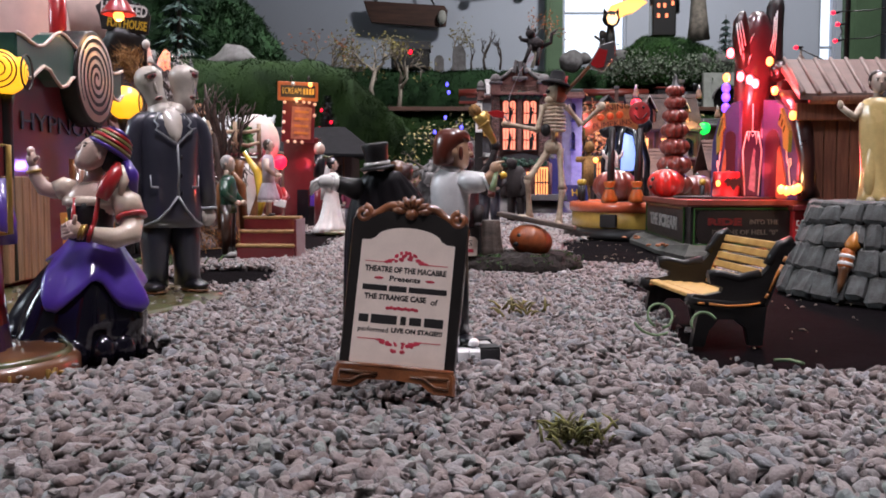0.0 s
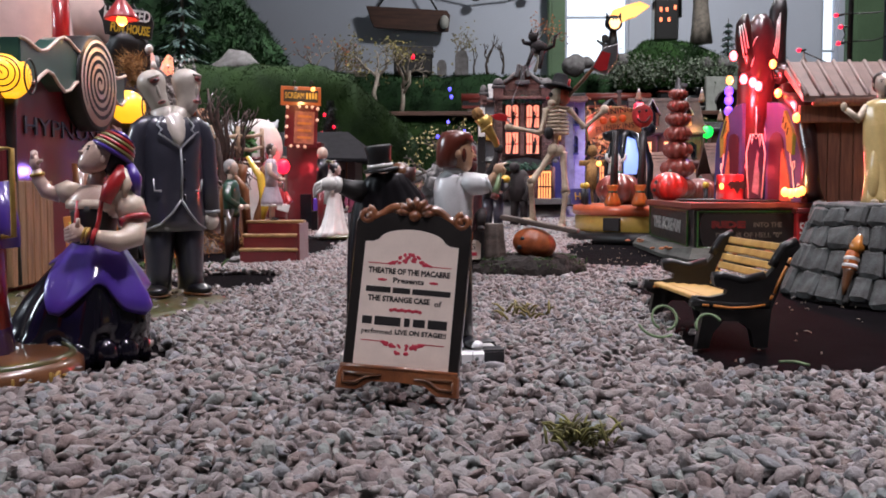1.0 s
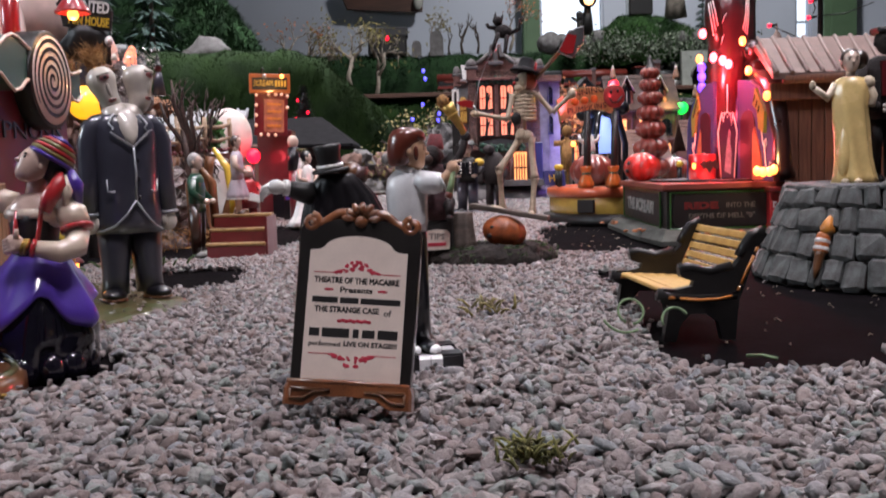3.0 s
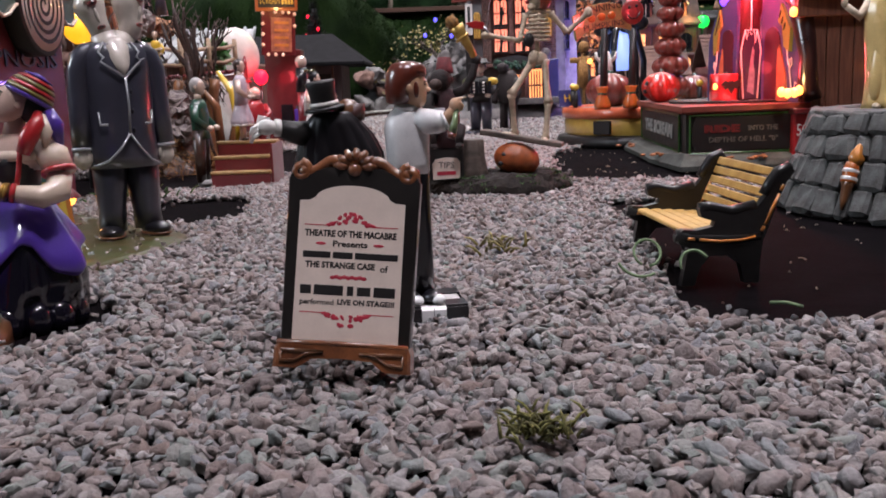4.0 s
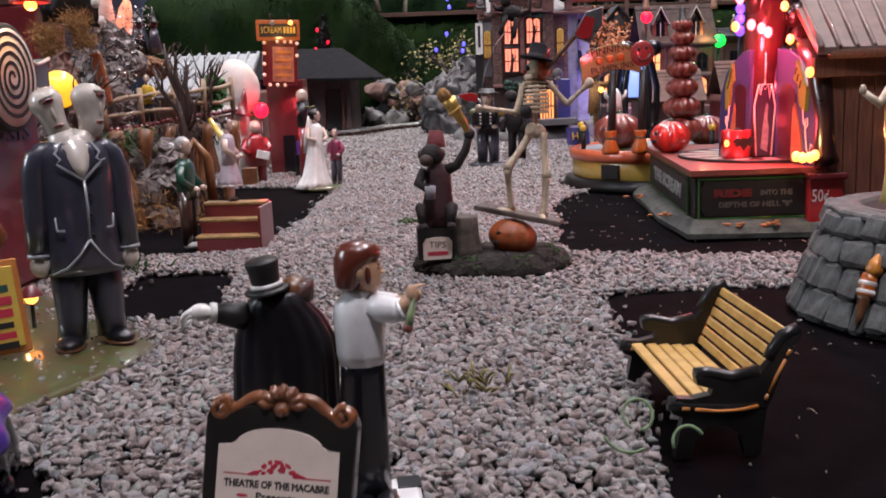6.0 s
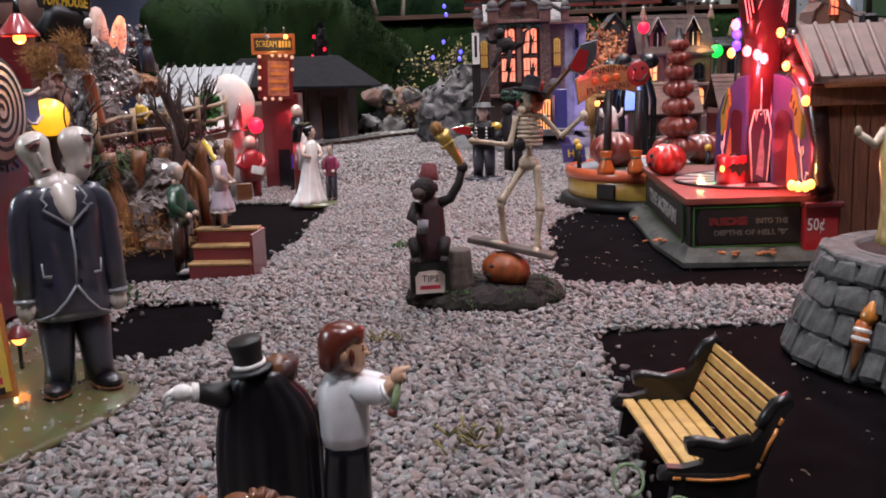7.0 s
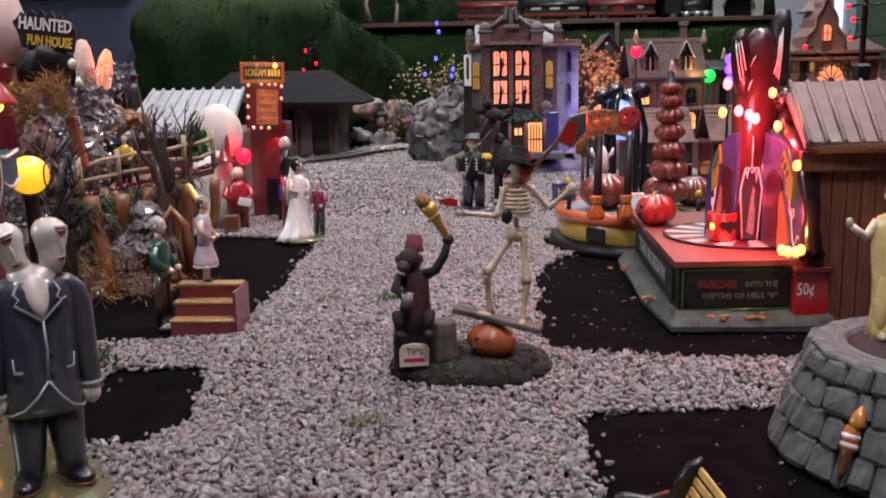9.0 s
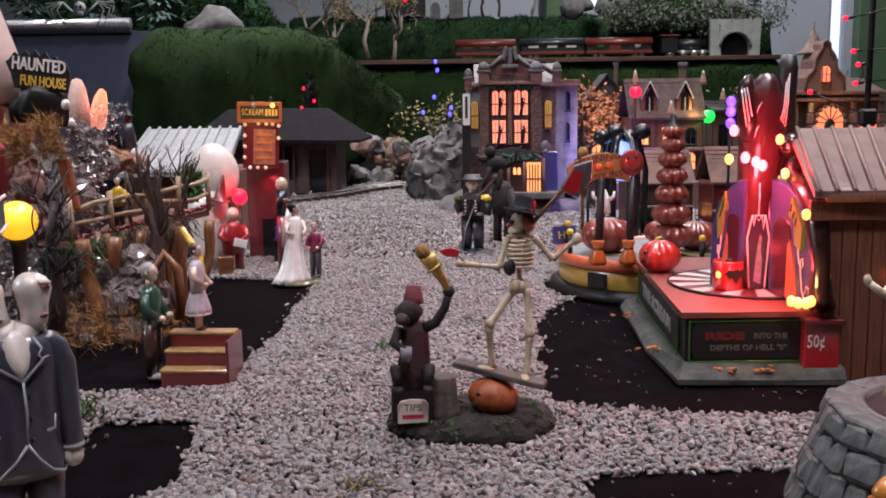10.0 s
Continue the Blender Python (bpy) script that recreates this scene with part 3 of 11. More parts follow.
# ---- hedges and hills of the background ----
def hedge_mesh(path, z0, depth, tufts, blade, seed, rough=0.03, sub=10):
    """A mossy hedge along a line of (x, y, top); returns its body and its tufts."""
    rng = random.Random(seed)
    pts = []
    for (xa, ya, ha), (xb, yb, hb) in zip(path, path[1:]):
        for i in range(sub):
            t = i / sub
            pts.append((xa + (xb - xa) * t, ya + (yb - ya) * t, ha + (hb - ha) * t))
    pts.append(path[-1])
    prof = [(0, 0), (-0.02, 0.15), (-0.03, 0.3), (-0.03, 0.45), (-0.03, 0.6), (-0.02, 0.75), (0.0, 0.88), (0.10, 0.96), (0.3, 1.0), (0.6, 1.0), (0.9, 0.95), (1.0, 0.85), (1.0, 0.0)]
    rows = []
    for i, (x, y, h) in enumerate(pts):
        a, c = pts[max(0, i - 1)], pts[min(len(pts) - 1, i + 1)]
        d = V(c[0] - a[0], c[1] - a[1], 0).normalized()
        n = V(-d.y, d.x, 0)
        row = []
        for o, k in prof:
            p = V(x, y, z0 + (h - z0) * k) + n * (o * depth)
            q = p + noise.noise_vector(p * 9 + V(seed, 0, 0)) * rough + noise.noise_vector(p * 30) * rough * 0.35
            row.append(q)
        rows.append(row)
    body, leaf, m = B(), B(), len(prof)
    verts = [p for r in rows for p in r]
    faces = [(i * m + j, (i + 1) * m + j, (i + 1) * m + j + 1, i * m + j + 1) for i in range(len(rows) - 1) for j in range(m - 1)]
    faces += [tuple(range(m)), tuple(reversed(range((len(rows) - 1) * m, len(rows) * m)))]
    body.add(verts, faces)
    for i in range(tufts):
        a, j = rng.randrange(len(rows) - 1), rng.randrange(m - 3)
        u, w = rng.random(), rng.random()
        p = (rows[a][j] * (1 - u) + rows[a + 1][j] * u) * (1 - w) + (rows[a][j + 1] * (1 - u) + rows[a + 1][j + 1] * u) * w
        n = (rows[a + 1][j] - rows[a][j]).cross(rows[a][j + 1] - rows[a][j])
        n = n.normalized() if n.length > 1e-9 else V(0, -1, 0)
        tip = n * rng.uniform(0.3, 1) + V(rng.uniform(-0.7, 0.7), rng.uniform(-0.7, 0.7), rng.uniform(-0.9, 0.9))
        s = V(rng.uniform(-1, 1), rng.uniform(-1, 1), rng.uniform(-1, 1)).normalized() * blade * 0.22
        leaf.add([p - s - n * 0.002, p + s - n * 0.002, p + tip * blade], [(0, 1, 2)], 0, False)
    return body, leaf


def hedge_thing(name, path, z0, depth, tufts, blade, seed, m, label, rough=0.03):
    t = thing(name, pose(0, 0, 0), label, "hedge")
    body, leaf = hedge_mesh(path, z0, depth, tufts, blade, seed, rough)
    part("mound", body, m, t)
    tagged(part("foliage", leaf, m, t), "", "", "", "stuff")


hedge_thing("hedge", [(-0.84, 2.78, 0.425), (-0.6, 2.74, 0.435), (-0.38, 2.72, 0.43), (-0.25, 2.74, 0.40), (-0.17, 2.80, 0.335), (-0.13, 2.90, 0.29), (-0.12, 3.2, 0.27)], -0.01, 0.45, 52000, 0.0058, 1, hedge,
            "rounded bright green moss hedge behind the hut")
hedge_thing("hedge", [(-0.75, 4.45, 0.43), (-0.2, 4.5, 0.425), (0.4, 4.5, 0.42), (1.0, 4.48, 0.415), (1.55, 4.45, 0.41)], -0.01, 0.5, 34000, 0.012, 2, hedge,
            "low clipped green hedge below the train ledge", 0.02)
hedge_thing("hedge", [(-0.75, 4.95, 0.68), (-0.3, 4.93, 0.665), (0.3, 4.92, 0.66), (0.9, 4.92, 0.66), (1.3, 4.90, 0.65), (1.62, 4.8, 0.60)], 0.3, 0.5, 30000, 0.014, 3, hedge_dark,
            "dark green hedge above the train ledge", 0.03)
hedge_thing("hill", [(-1.5, 3.65, 1.10), (-1.1, 3.62, 0.98), (-0.9, 3.6, 0.86), (-0.75, 3.6, 0.72), (-0.6, 3.62, 0.56), (-0.5, 3.7, 0.48)], 0.1, 0.6, 16000, 0.022, 4, hedge_dark,
            "dark green hill that slopes down behind the hedge", 0.05)
hedge_thing("hill", [(0.86, 4.72, 0.70), (1.0, 4.70, 0.80), (1.2, 4.70, 0.80), (1.38, 4.74, 0.74), (1.5, 4.8, 0.66)], 0.55, 0.4, 16000, 0.011, 5, hedge_bright,
            "grassy green mound under the toy castle", 0.018)
# pale lichen over the tunnel and along the upper ledge
b = B()
for i in range(2600):
    x = random.uniform(0.75, 1.62)
    y, z = 4.62 + random.gauss(0, 0.05), 0.635 + random.gauss(0, 0.035)
    if x > 1.25:
        z -= (x - 1.25) * 0.12 * random.random()
    a = V(random.gauss(0, 1), random.gauss(0, 1), random.gauss(0, 1)).normalized() * 0.012
    c = V(random.gauss(0, 1), random.gauss(0, 1), random.gauss(0, 1)).normalized() * 0.008
    p = V(x, y, z)
    b.add([p, p + a, p + a + c, p + c], [(0, 1, 2, 3)], 0, False)
lichen = mat("pale_lichen", (0.15, 0.18, 0.13), 0.9, vary=0.4, scale=30, bump=0.2, island=0.5)
tagged(part("lichen", b, lichen), "pale grey lichen hanging over the ledge", "lichen", "", "stuff")

# blue-grey panel with a metal pipe on it
b = B()
b.box((-1.6, 2.98, 0.22), (1.62, 0.03, 0.44), 0, bev=0.02)
solid("panel", b, slate_blue, pose(0, 0, 0), "blue-grey painted panel behind the fun house", "panel", "", "structure")
b = B()
b.tube([(-2.4, 2.95, 0.455), (-0.895, 2.95, 0.455)], 0.022, 0, 14)
solid("pipe", b, chrome, pose(0, 0, 0), "shiny grey metal pipe on top of the panel", "pipe")
# small ledge under the train
b = B()
b.box((0.35, 4.62, 0.415), (2.4, 0.30, 0.02), 0, bev=0.1)
solid("ledge", b, dark_wood, pose(0, 0, 0), "dark wooden ledge that carries the train", "ledge", "", "structure")

# ---- near things: sign board, actors, bench, well ----
def bars(parent, rows, material, y, name="print_bar"):
    for x, z, w, h in rows:
        b = B()
        b.box((x, y, z), (w, 0.00012, h), 0, bev=0.2)
        part(name, b, material, parent)


def sign_board():
    t = thing("easel_sign", pose(-0.0135, 0.2606, 0.0064, -12, 4.5, -5), "black theatre easel sign with a cream playbill and carved bronze crest", "sign")
    w = 0.0164
    b = B()
    b.prism([(-w, 0.003), (w, 0.003), (w + 0.0003, 0.0470), (w - 0.0008, 0.0492), (0.0112, 0.0484), (0.0070, 0.0500), (-0.0070, 0.0500), (-0.0112, 0.0484), (-w + 0.0008, 0.0492), (-w - 0.0003, 0.0470)], -0.0022, 0.0030, 0, bev=0.0007)
    b.tube([(0, 0.0028, 0.042), (0, 0.0145, 0.001)], 0.0016, 0)
    part("frame", b, glaze("worn_black_gloss", (0.016, 0.013, 0.012), vary=0.3), t)
    b = B()
    arch = [(-0.0134, 0.0059), (0.0134, 0.0059), (0.0133, 0.0412), (0.0108, 0.0414)]
    arch += [(0.0094 * math.cos(q), 0.0418 + 0.0036 * math.sin(q)) for q in np.linspace(0.12, math.pi - 0.12, 17)]
    arch += [(-0.0108, 0.0414), (-0.0133, 0.0412)]
    b.prism(arch, -0.0027, -0.0018, 0)
    part("playbill", b, cream, t, "cream playbill panel")
    b = B()
    foot = [(-0.0172, -0.0006), (-0.0118, -0.0006), (-0.0098, 0.0004), (-0.0078, 0.0020), (0.0, 0.0024), (0.0078, 0.0020), (0.0098, 0.0004), (0.0118, -0.0006), (0.0172, -0.0006), (0.0170, 0.0040), (0.0164, 0.0056), (-0.0164, 0.0056), (-0.0170, 0.0040)]
    b.prism(foot, -0.0058, 0.0034, 0, bev=0.0007)
    b.tube([(-0.0163, -0.0052, 0.0057), (0.0, -0.0054, 0.0060), (0.0163, -0.0052, 0.0057)], 0.0007, 0, 8)
    for q in (-1, 1):
        b.tube([(q * 0.0152, -0.0059, 0.0038), (q * 0.0152, -0.0060, 0.0012), (q * 0.0116, -0.0060, 0.0014), (q * 0.0088, -0.0060, 0.0032), (q * 0.0045, -0.0060, 0.0038), (q * 0.0152, -0.0060, 0.0040)], 0.0004, 1, 6)
    part("base", b, [bronze, brown], t, "glossy brown carved base")
    for q in (-1, 1):
        b = B()
        sc = [(q * (0.0030 + 0.0105 * u), -0.0008, 0.0506 - 0.0010 * u + 0.0013 * math.sin(u * 1.9 * math.pi)) for u in np.linspace(0, 1, 13)]
        b.tube(sc, [0.0019 - 0.0005 * math.sin(u * math.pi) for u in np.linspace(0, 1, 13)], 0, 14)
        sp = [(q * (0.0138 + 0.0023 * (1 - u * 0.8) * math.cos(u * 9 + 1.6)), -0.0014, 0.0487 + 0.0023 * (1 - u * 0.8) * math.sin(u * 9 + 1.6)) for u in np.linspace(0, 1, 20)]
        b.tube(sp, [0.0012 - 0.0004 * u for u in np.linspace(0, 1, 20)], 0, 10)
        b.ball((q * 0.0138, -0.0004, 0.0487), (0.0026, 0.0014, 0.0026), 0)
        part("scroll", b, bronze, t, "carved bronze scroll")
    for i in range(7):
        a = radians(6 + 28 * i)
        b = B()
        b.tube([(0.0016 * math.cos(a), -0.0016, 0.0500 + 0.0012 * math.sin(a)), (0.0036 * math.cos(a), -0.0026, 0.0500 + 0.0030 * math.sin(a)), (0.0052 * math.cos(a), -0.0014, 0.0500 + 0.0046 * math.sin(a))], [0.0007, 0.0011, 0.0008], 0, 8)
        part("shell_rib", b, bronze, t, "bronze shell rib")
    b = B()
    b.ball((0, -0.0006, 0.0500), (0.0048, 0.0018, 0.0044), 0, (0, 0, 0), 18, 12)
    b.ball((0, -0.0022, 0.0494), (0.0018, 0.0014, 0.0016), 0)
    part("shell", b, bronze, t, "bronze shell crest")
    y = -0.00271
    P = lambda x, z: pose(x, y, z)
    letters("THEATRE OF THE MACABRE", 0.0022, 0.00004, print_black, t, P(0, 0.0331), width=0.0232, bold=0.045)
    letters("Presents", 0.0021, 0.00004, print_black, t, P(0, 0.0306), width=0.0088, bold=0.03)
    bars(t, [(-0.0083, 0.0278, 0.0070, 0.0016), (-0.0017, 0.0278, 0.0050, 0.0016), (0.0068, 0.0278, 0.0108, 0.0016)], print_black, y)
    letters("THE STRANGE CASE", 0.0021, 0.00004, print_black, t, P(-0.0022, 0.0252), width=0.0176, bold=0.045)
    letters("of", 0.0024, 0.00004, print_black, t, P(0.0088, 0.0248), bold=0.02)
    bars(t, [(-0.0106, 0.0190, 0.0028, 0.0022), (-0.0048, 0.0190, 0.0074, 0.0025), (0.0007, 0.0190, 0.0016, 0.0024), (0.0041, 0.0190, 0.0034, 0.0022), (0.0093, 0.0190, 0.0054, 0.0025)], print_black, y)
    letters("performed", 0.0019, 0.00004, print_black, t, P(-0.0076, 0.0159), width=0.0086, bold=0.02)
    letters("LIVE ON STAGE!!!", 0.0018, 0.00004, print_black, t, P(0.0048, 0.0161), width=0.0144, bold=0.045)
    rng = random.Random(8)
    for z, q in ((0.0352, 1), (0.0133, -1)):
        b = B()
        for i in range(26):
            u = rng.uniform(-1, 1)
            h = (1 - abs(u)) ** 1.1 * 0.0040
            b.ball((u * 0.0056, y, z + q * rng.uniform(0.15, 1) * h + q * 0.0002), (rng.uniform(0.0005, 0.0009), 0.00008, rng.uniform(0.0003, 0.0006)), 0, (0, rng.uniform(0, 180), 0), 8, 5)
        for sg in (-1, 1):
            b.box((sg * 0.0080, y, z), (0.0076, 0.0001, 0.00024), 0)
            b.ball((sg * 0.0052, y, z + q * 0.0003), (0.0014, 0.00008, 0.0004), 0, (0, sg * q * 14, 0), 8, 5)
        part("flourish", b, print_red, t, "printed red flourish")
    b = B()
    for q in range(9):
        b.ball(((q - 4) * 0.0010, y, 0.0222 + 0.0002 * (q % 2)), (0.0007, 0.00008, 0.0005), 0, seg=8, rings=5)
    for x in (-0.0074, 0.0072):
        b.ball((x, y, 0.0306), (0.0014, 0.00008, 0.0004), 0, seg=8, rings=5)
    part("flourish", b, print_red, t, "printed red flourish")


def head(b, c, r, hair, m_skin, m_hair, m_dark, turn=0.0, tilt=0.0):
    """A ceramic head facing -y turned about z, with hair, nose, ears, brows and mouth."""
    T = pose(*c, tilt, 0, turn)
    def bl(p, q, m, rot=(0, 0, 0)):
        b.lathe([(math.sin(math.pi * (i + 0.02) / 8.04), -math.cos(math.pi * (i + 0.02) / 8.04)) for i in range(9)], m, T @ pose(p[0] * r, p[1] * r, p[2] * r, *rot) @ Matrix.Diagonal((q[0] * r, q[1] * r, q[2] * r, 1)), 14)
    b.body([(z * r, 0, y * r, p * r, q * r) for z, y, p, q in ((-1.12, -0.36, 0.16, 0.18), (-1.02, -0.32, 0.36, 0.42), (-0.80, -0.24, 0.52, 0.62), (-0.45, -0.12, 0.68, 0.78), (-0.1, -0.04, 0.78, 0.88), (0.3, 0.02, 0.81, 0.92), (0.62, 0.06, 0.73, 0.84), (0.88, 0.08, 0.50, 0.60), (1.02, 0.08, 0.10, 0.12))], m_skin, 24, T=T)
    bl((0, -0.92, -0.16), (0.13, 0.22, 0.13), m_skin)
    bl((0, -0.88, 0.02), (0.08, 0.13, 0.25), m_skin, (-14, 0, 0))
    bl((0, -0.78, -0.62), (0.22, 0.10, 0.07), m_skin)
    for s in (-1, 1):
        bl((s * 0.80, 0.05, -0.08), (0.12, 0.2, 0.26), m_skin)
        bl((s * 0.30, -0.82, 0.10), (0.11, 0.06, 0.06), m_dark)
        bl((s * 0.30, -0.84, 0.28), (0.20, 0.07, 0.045), m_hair)
    bl((0, -0.80, -0.52), (0.2, 0.08, 0.05), m_dark)
    if hair:
        bl((0, 0.16, 0.22), (0.90, 0.95, 0.98), m_hair)
        bl((0, 0.45, -0.25), (0.78, 0.55, 0.6), m_hair)
        for s in (-1, 1):
            bl((s * 0.72, 0.1, 0.0), (0.16, 0.28, 0.45), m_hair)


def shirt_man():
    b = B()
    # slots: skin, hair, white, black, glass green, amber
    b.box((0.001, 0.004, 0.0030), (0.030, 0.026, 0.0055), 2, bev=0.2)
    for i in range(4):
        for j in range(3):
            if (i + j) % 2:
                b.box((-0.0105 + 0.0077 * i, -0.0045 + 0.0086 * j, 0.0058), (0.0072, 0.0080, 0.0008), 3)
    for i in range(4):
        b.box((-0.0105 + 0.0077 * i, -0.0092, 0.0030), (0.0072 if i % 2 else 0.0001, 0.0006, 0.0050), 3)
        b.box((0.0162, -0.0050 + 0.0062 * i, 0.0030), (0.0006, 0.0058 if i % 2 else 0.0001, 0.0050), 3)
    # full trousers with a crease between the legs
    b.body([(0.008, -0.0006, 0.002, 0.0072, 0.0044), (0.022, -0.0006, 0.0016, 0.0070, 0.0046), (0.036, -0.0004, 0.002, 0.0068, 0.0050), (0.046, 0, 0.002, 0.0064, 0.0052), (0.0500, 0, 0.002, 0.0062, 0.0051)], 3, 26, 2, 0.03, phase=1.6)
    for s in (-1, 1):
        b.ball((s * 0.0036 + 0.0016, -0.0020, 0.0078), (0.0034, 0.0050, 0.0024), 3, (0, 0, 20))
        b.ball((s * 0.0036 + 0.0034, -0.0052, 0.0074), (0.0024, 0.0026, 0.0018), 2)
    # shirt: blousy back, collar, sleeves
    b.body([(0.0485, 0, 0.002, 0.0064, 0.0053), (0.0520, -0.0002, 0.0018, 0.0070, 0.0058), (0.057, -0.0003, 0.0016, 0.0070, 0.0060), (0.063, -0.0002, 0.0018, 0.0074, 0.0062), (0.0670, 0, 0.002, 0.0070, 0.0058), (0.0692, 0.0002, 0.002, 0.0052, 0.0046), (0.0710, 0.0006, 0.002, 0.0030, 0.0030)], 2, 34, 8, 0.035)
    b.tube([(0.0030, -0.0010, 0.0662), (0.0066, -0.0026, 0.0654), (0.0102, -0.0040, 0.0652), (0.0126, -0.0050, 0.0655)], [0.0036, 0.0041, 0.0038, 0.0033], 2, 18)
    b.tube([(0.0122, -0.0050, 0.0652), (0.0132, -0.0052, 0.0658)], 0.0036, 2, 18)
    b.tube([(0.0126, -0.0050, 0.0655), (0.0150, -0.0060, 0.0676), (0.0164, -0.0066, 0.0694)], [0.0024, 0.0021, 0.0018], 0, 14)
    b.tube([(0.0030, 0.0070, 0.0655), (0.0080, 0.0068, 0.0645), (0.0120, 0.0040, 0.0650)], [0.0036, 0.0036, 0.0030], 2, 16)
    b.tube([(0.0118, 0.0042, 0.0650), (0.0150, 0.0, 0.0664), (0.0166, -0.0030, 0.0684)], [0.0022, 0.0020, 0.0018], 0, 12)
    b.ball((0.0170, -0.0066, 0.0702), (0.0027, 0.0024, 0.0028), 0, (0, 30, 0))
    b.ball((0.0172, -0.0038, 0.0694), (0.0024, 0.0024, 0.0026), 0)
    for i in range(3):
        b.tube([(0.0182, -0.0080 + 0.0016 * i, 0.0712), (0.0194, -0.0078 + 0.0016 * i, 0.0700), (0.0188, -0.0076 + 0.0016 * i, 0.0688)], [0.0009, 0.0009, 0.0007], 0, 8)
    b.tube([(0.0172, -0.0078, 0.0690), (0.0158, -0.0086, 0.0646), (0.0148, -0.0090, 0.0618)], [0.0010, 0.0014, 0.0017], 4, 12)
    b.tube([(0.0148, -0.0090, 0.0618), (0.0142, -0.0091, 0.0600)], [0.0018, 0.0018], 1, 12)
    b.tube([(0.0002, 0.001, 0.069), (0.0006, 0.0005, 0.073)], 0.0028, 0, 14)
    b.tube([(0, 0.0014, 0.0696), (0.0004, 0.0010, 0.0716)], [0.0044, 0.0036], 2, 18)
    head(b, (0.0010, 0.0003, 0.0765), 0.0060, False, 0, 1, 1, 84)
    # smooth cap of hair, cut square at the nape, with a sideburn
    b.body([(0.0712, -0.0028, 0.0006, 0.0030, 0.0038), (0.0722, -0.0026, 0.0006, 0.0040, 0.0050), (0.0745, -0.0024, 0.0006, 0.0044, 0.0055), (0.0775, -0.0018, 0.0006, 0.0050, 0.0059), (0.0800, -0.0004, 0.0006, 0.0061, 0.0060), (0.0822, 0.0004, 0.0006, 0.0062, 0.0056), (0.0838, 0.0004, 0.0006, 0.0050, 0.0045), (0.0846, 0.0002, 0.0006, 0.0024, 0.0022)], 1, 30)
    b.ball((0.0028, 0.0004, 0.0816), (0.0040, 0.0050, 0.0022), 1, (0, 20, 0), 22, 14)
    for q in (-1, 1):
        b.ball((0.0026, 0.0004 + q * 0.0050, 0.0756), (0.0009, 0.0008, 0.0026), 1, seg=10, rings=8)
    b.v = [(0.0066 + (x - 0.0066) * 0.78 if x > 0.0066 and 0.058 < z < 0.0725 else x, y, z) for x, y, z in b.v]
    solid("figurine", b, [glaze("warm_skin", (0.60, 0.36, 0.22)), hair_red, glaze("bright_white_paint", (0.84, 0.84, 0.84)), black, glaze("pale_green_glaze", (0.22, 0.30, 0.14)), gold], pose(0.0030, 0.320, 0.0030, 0, 0, 8) @ Matrix.Scale(0.94, 4), "glazed figurine of an auburn-haired man in a white shirt", "figurine", "village figurines")


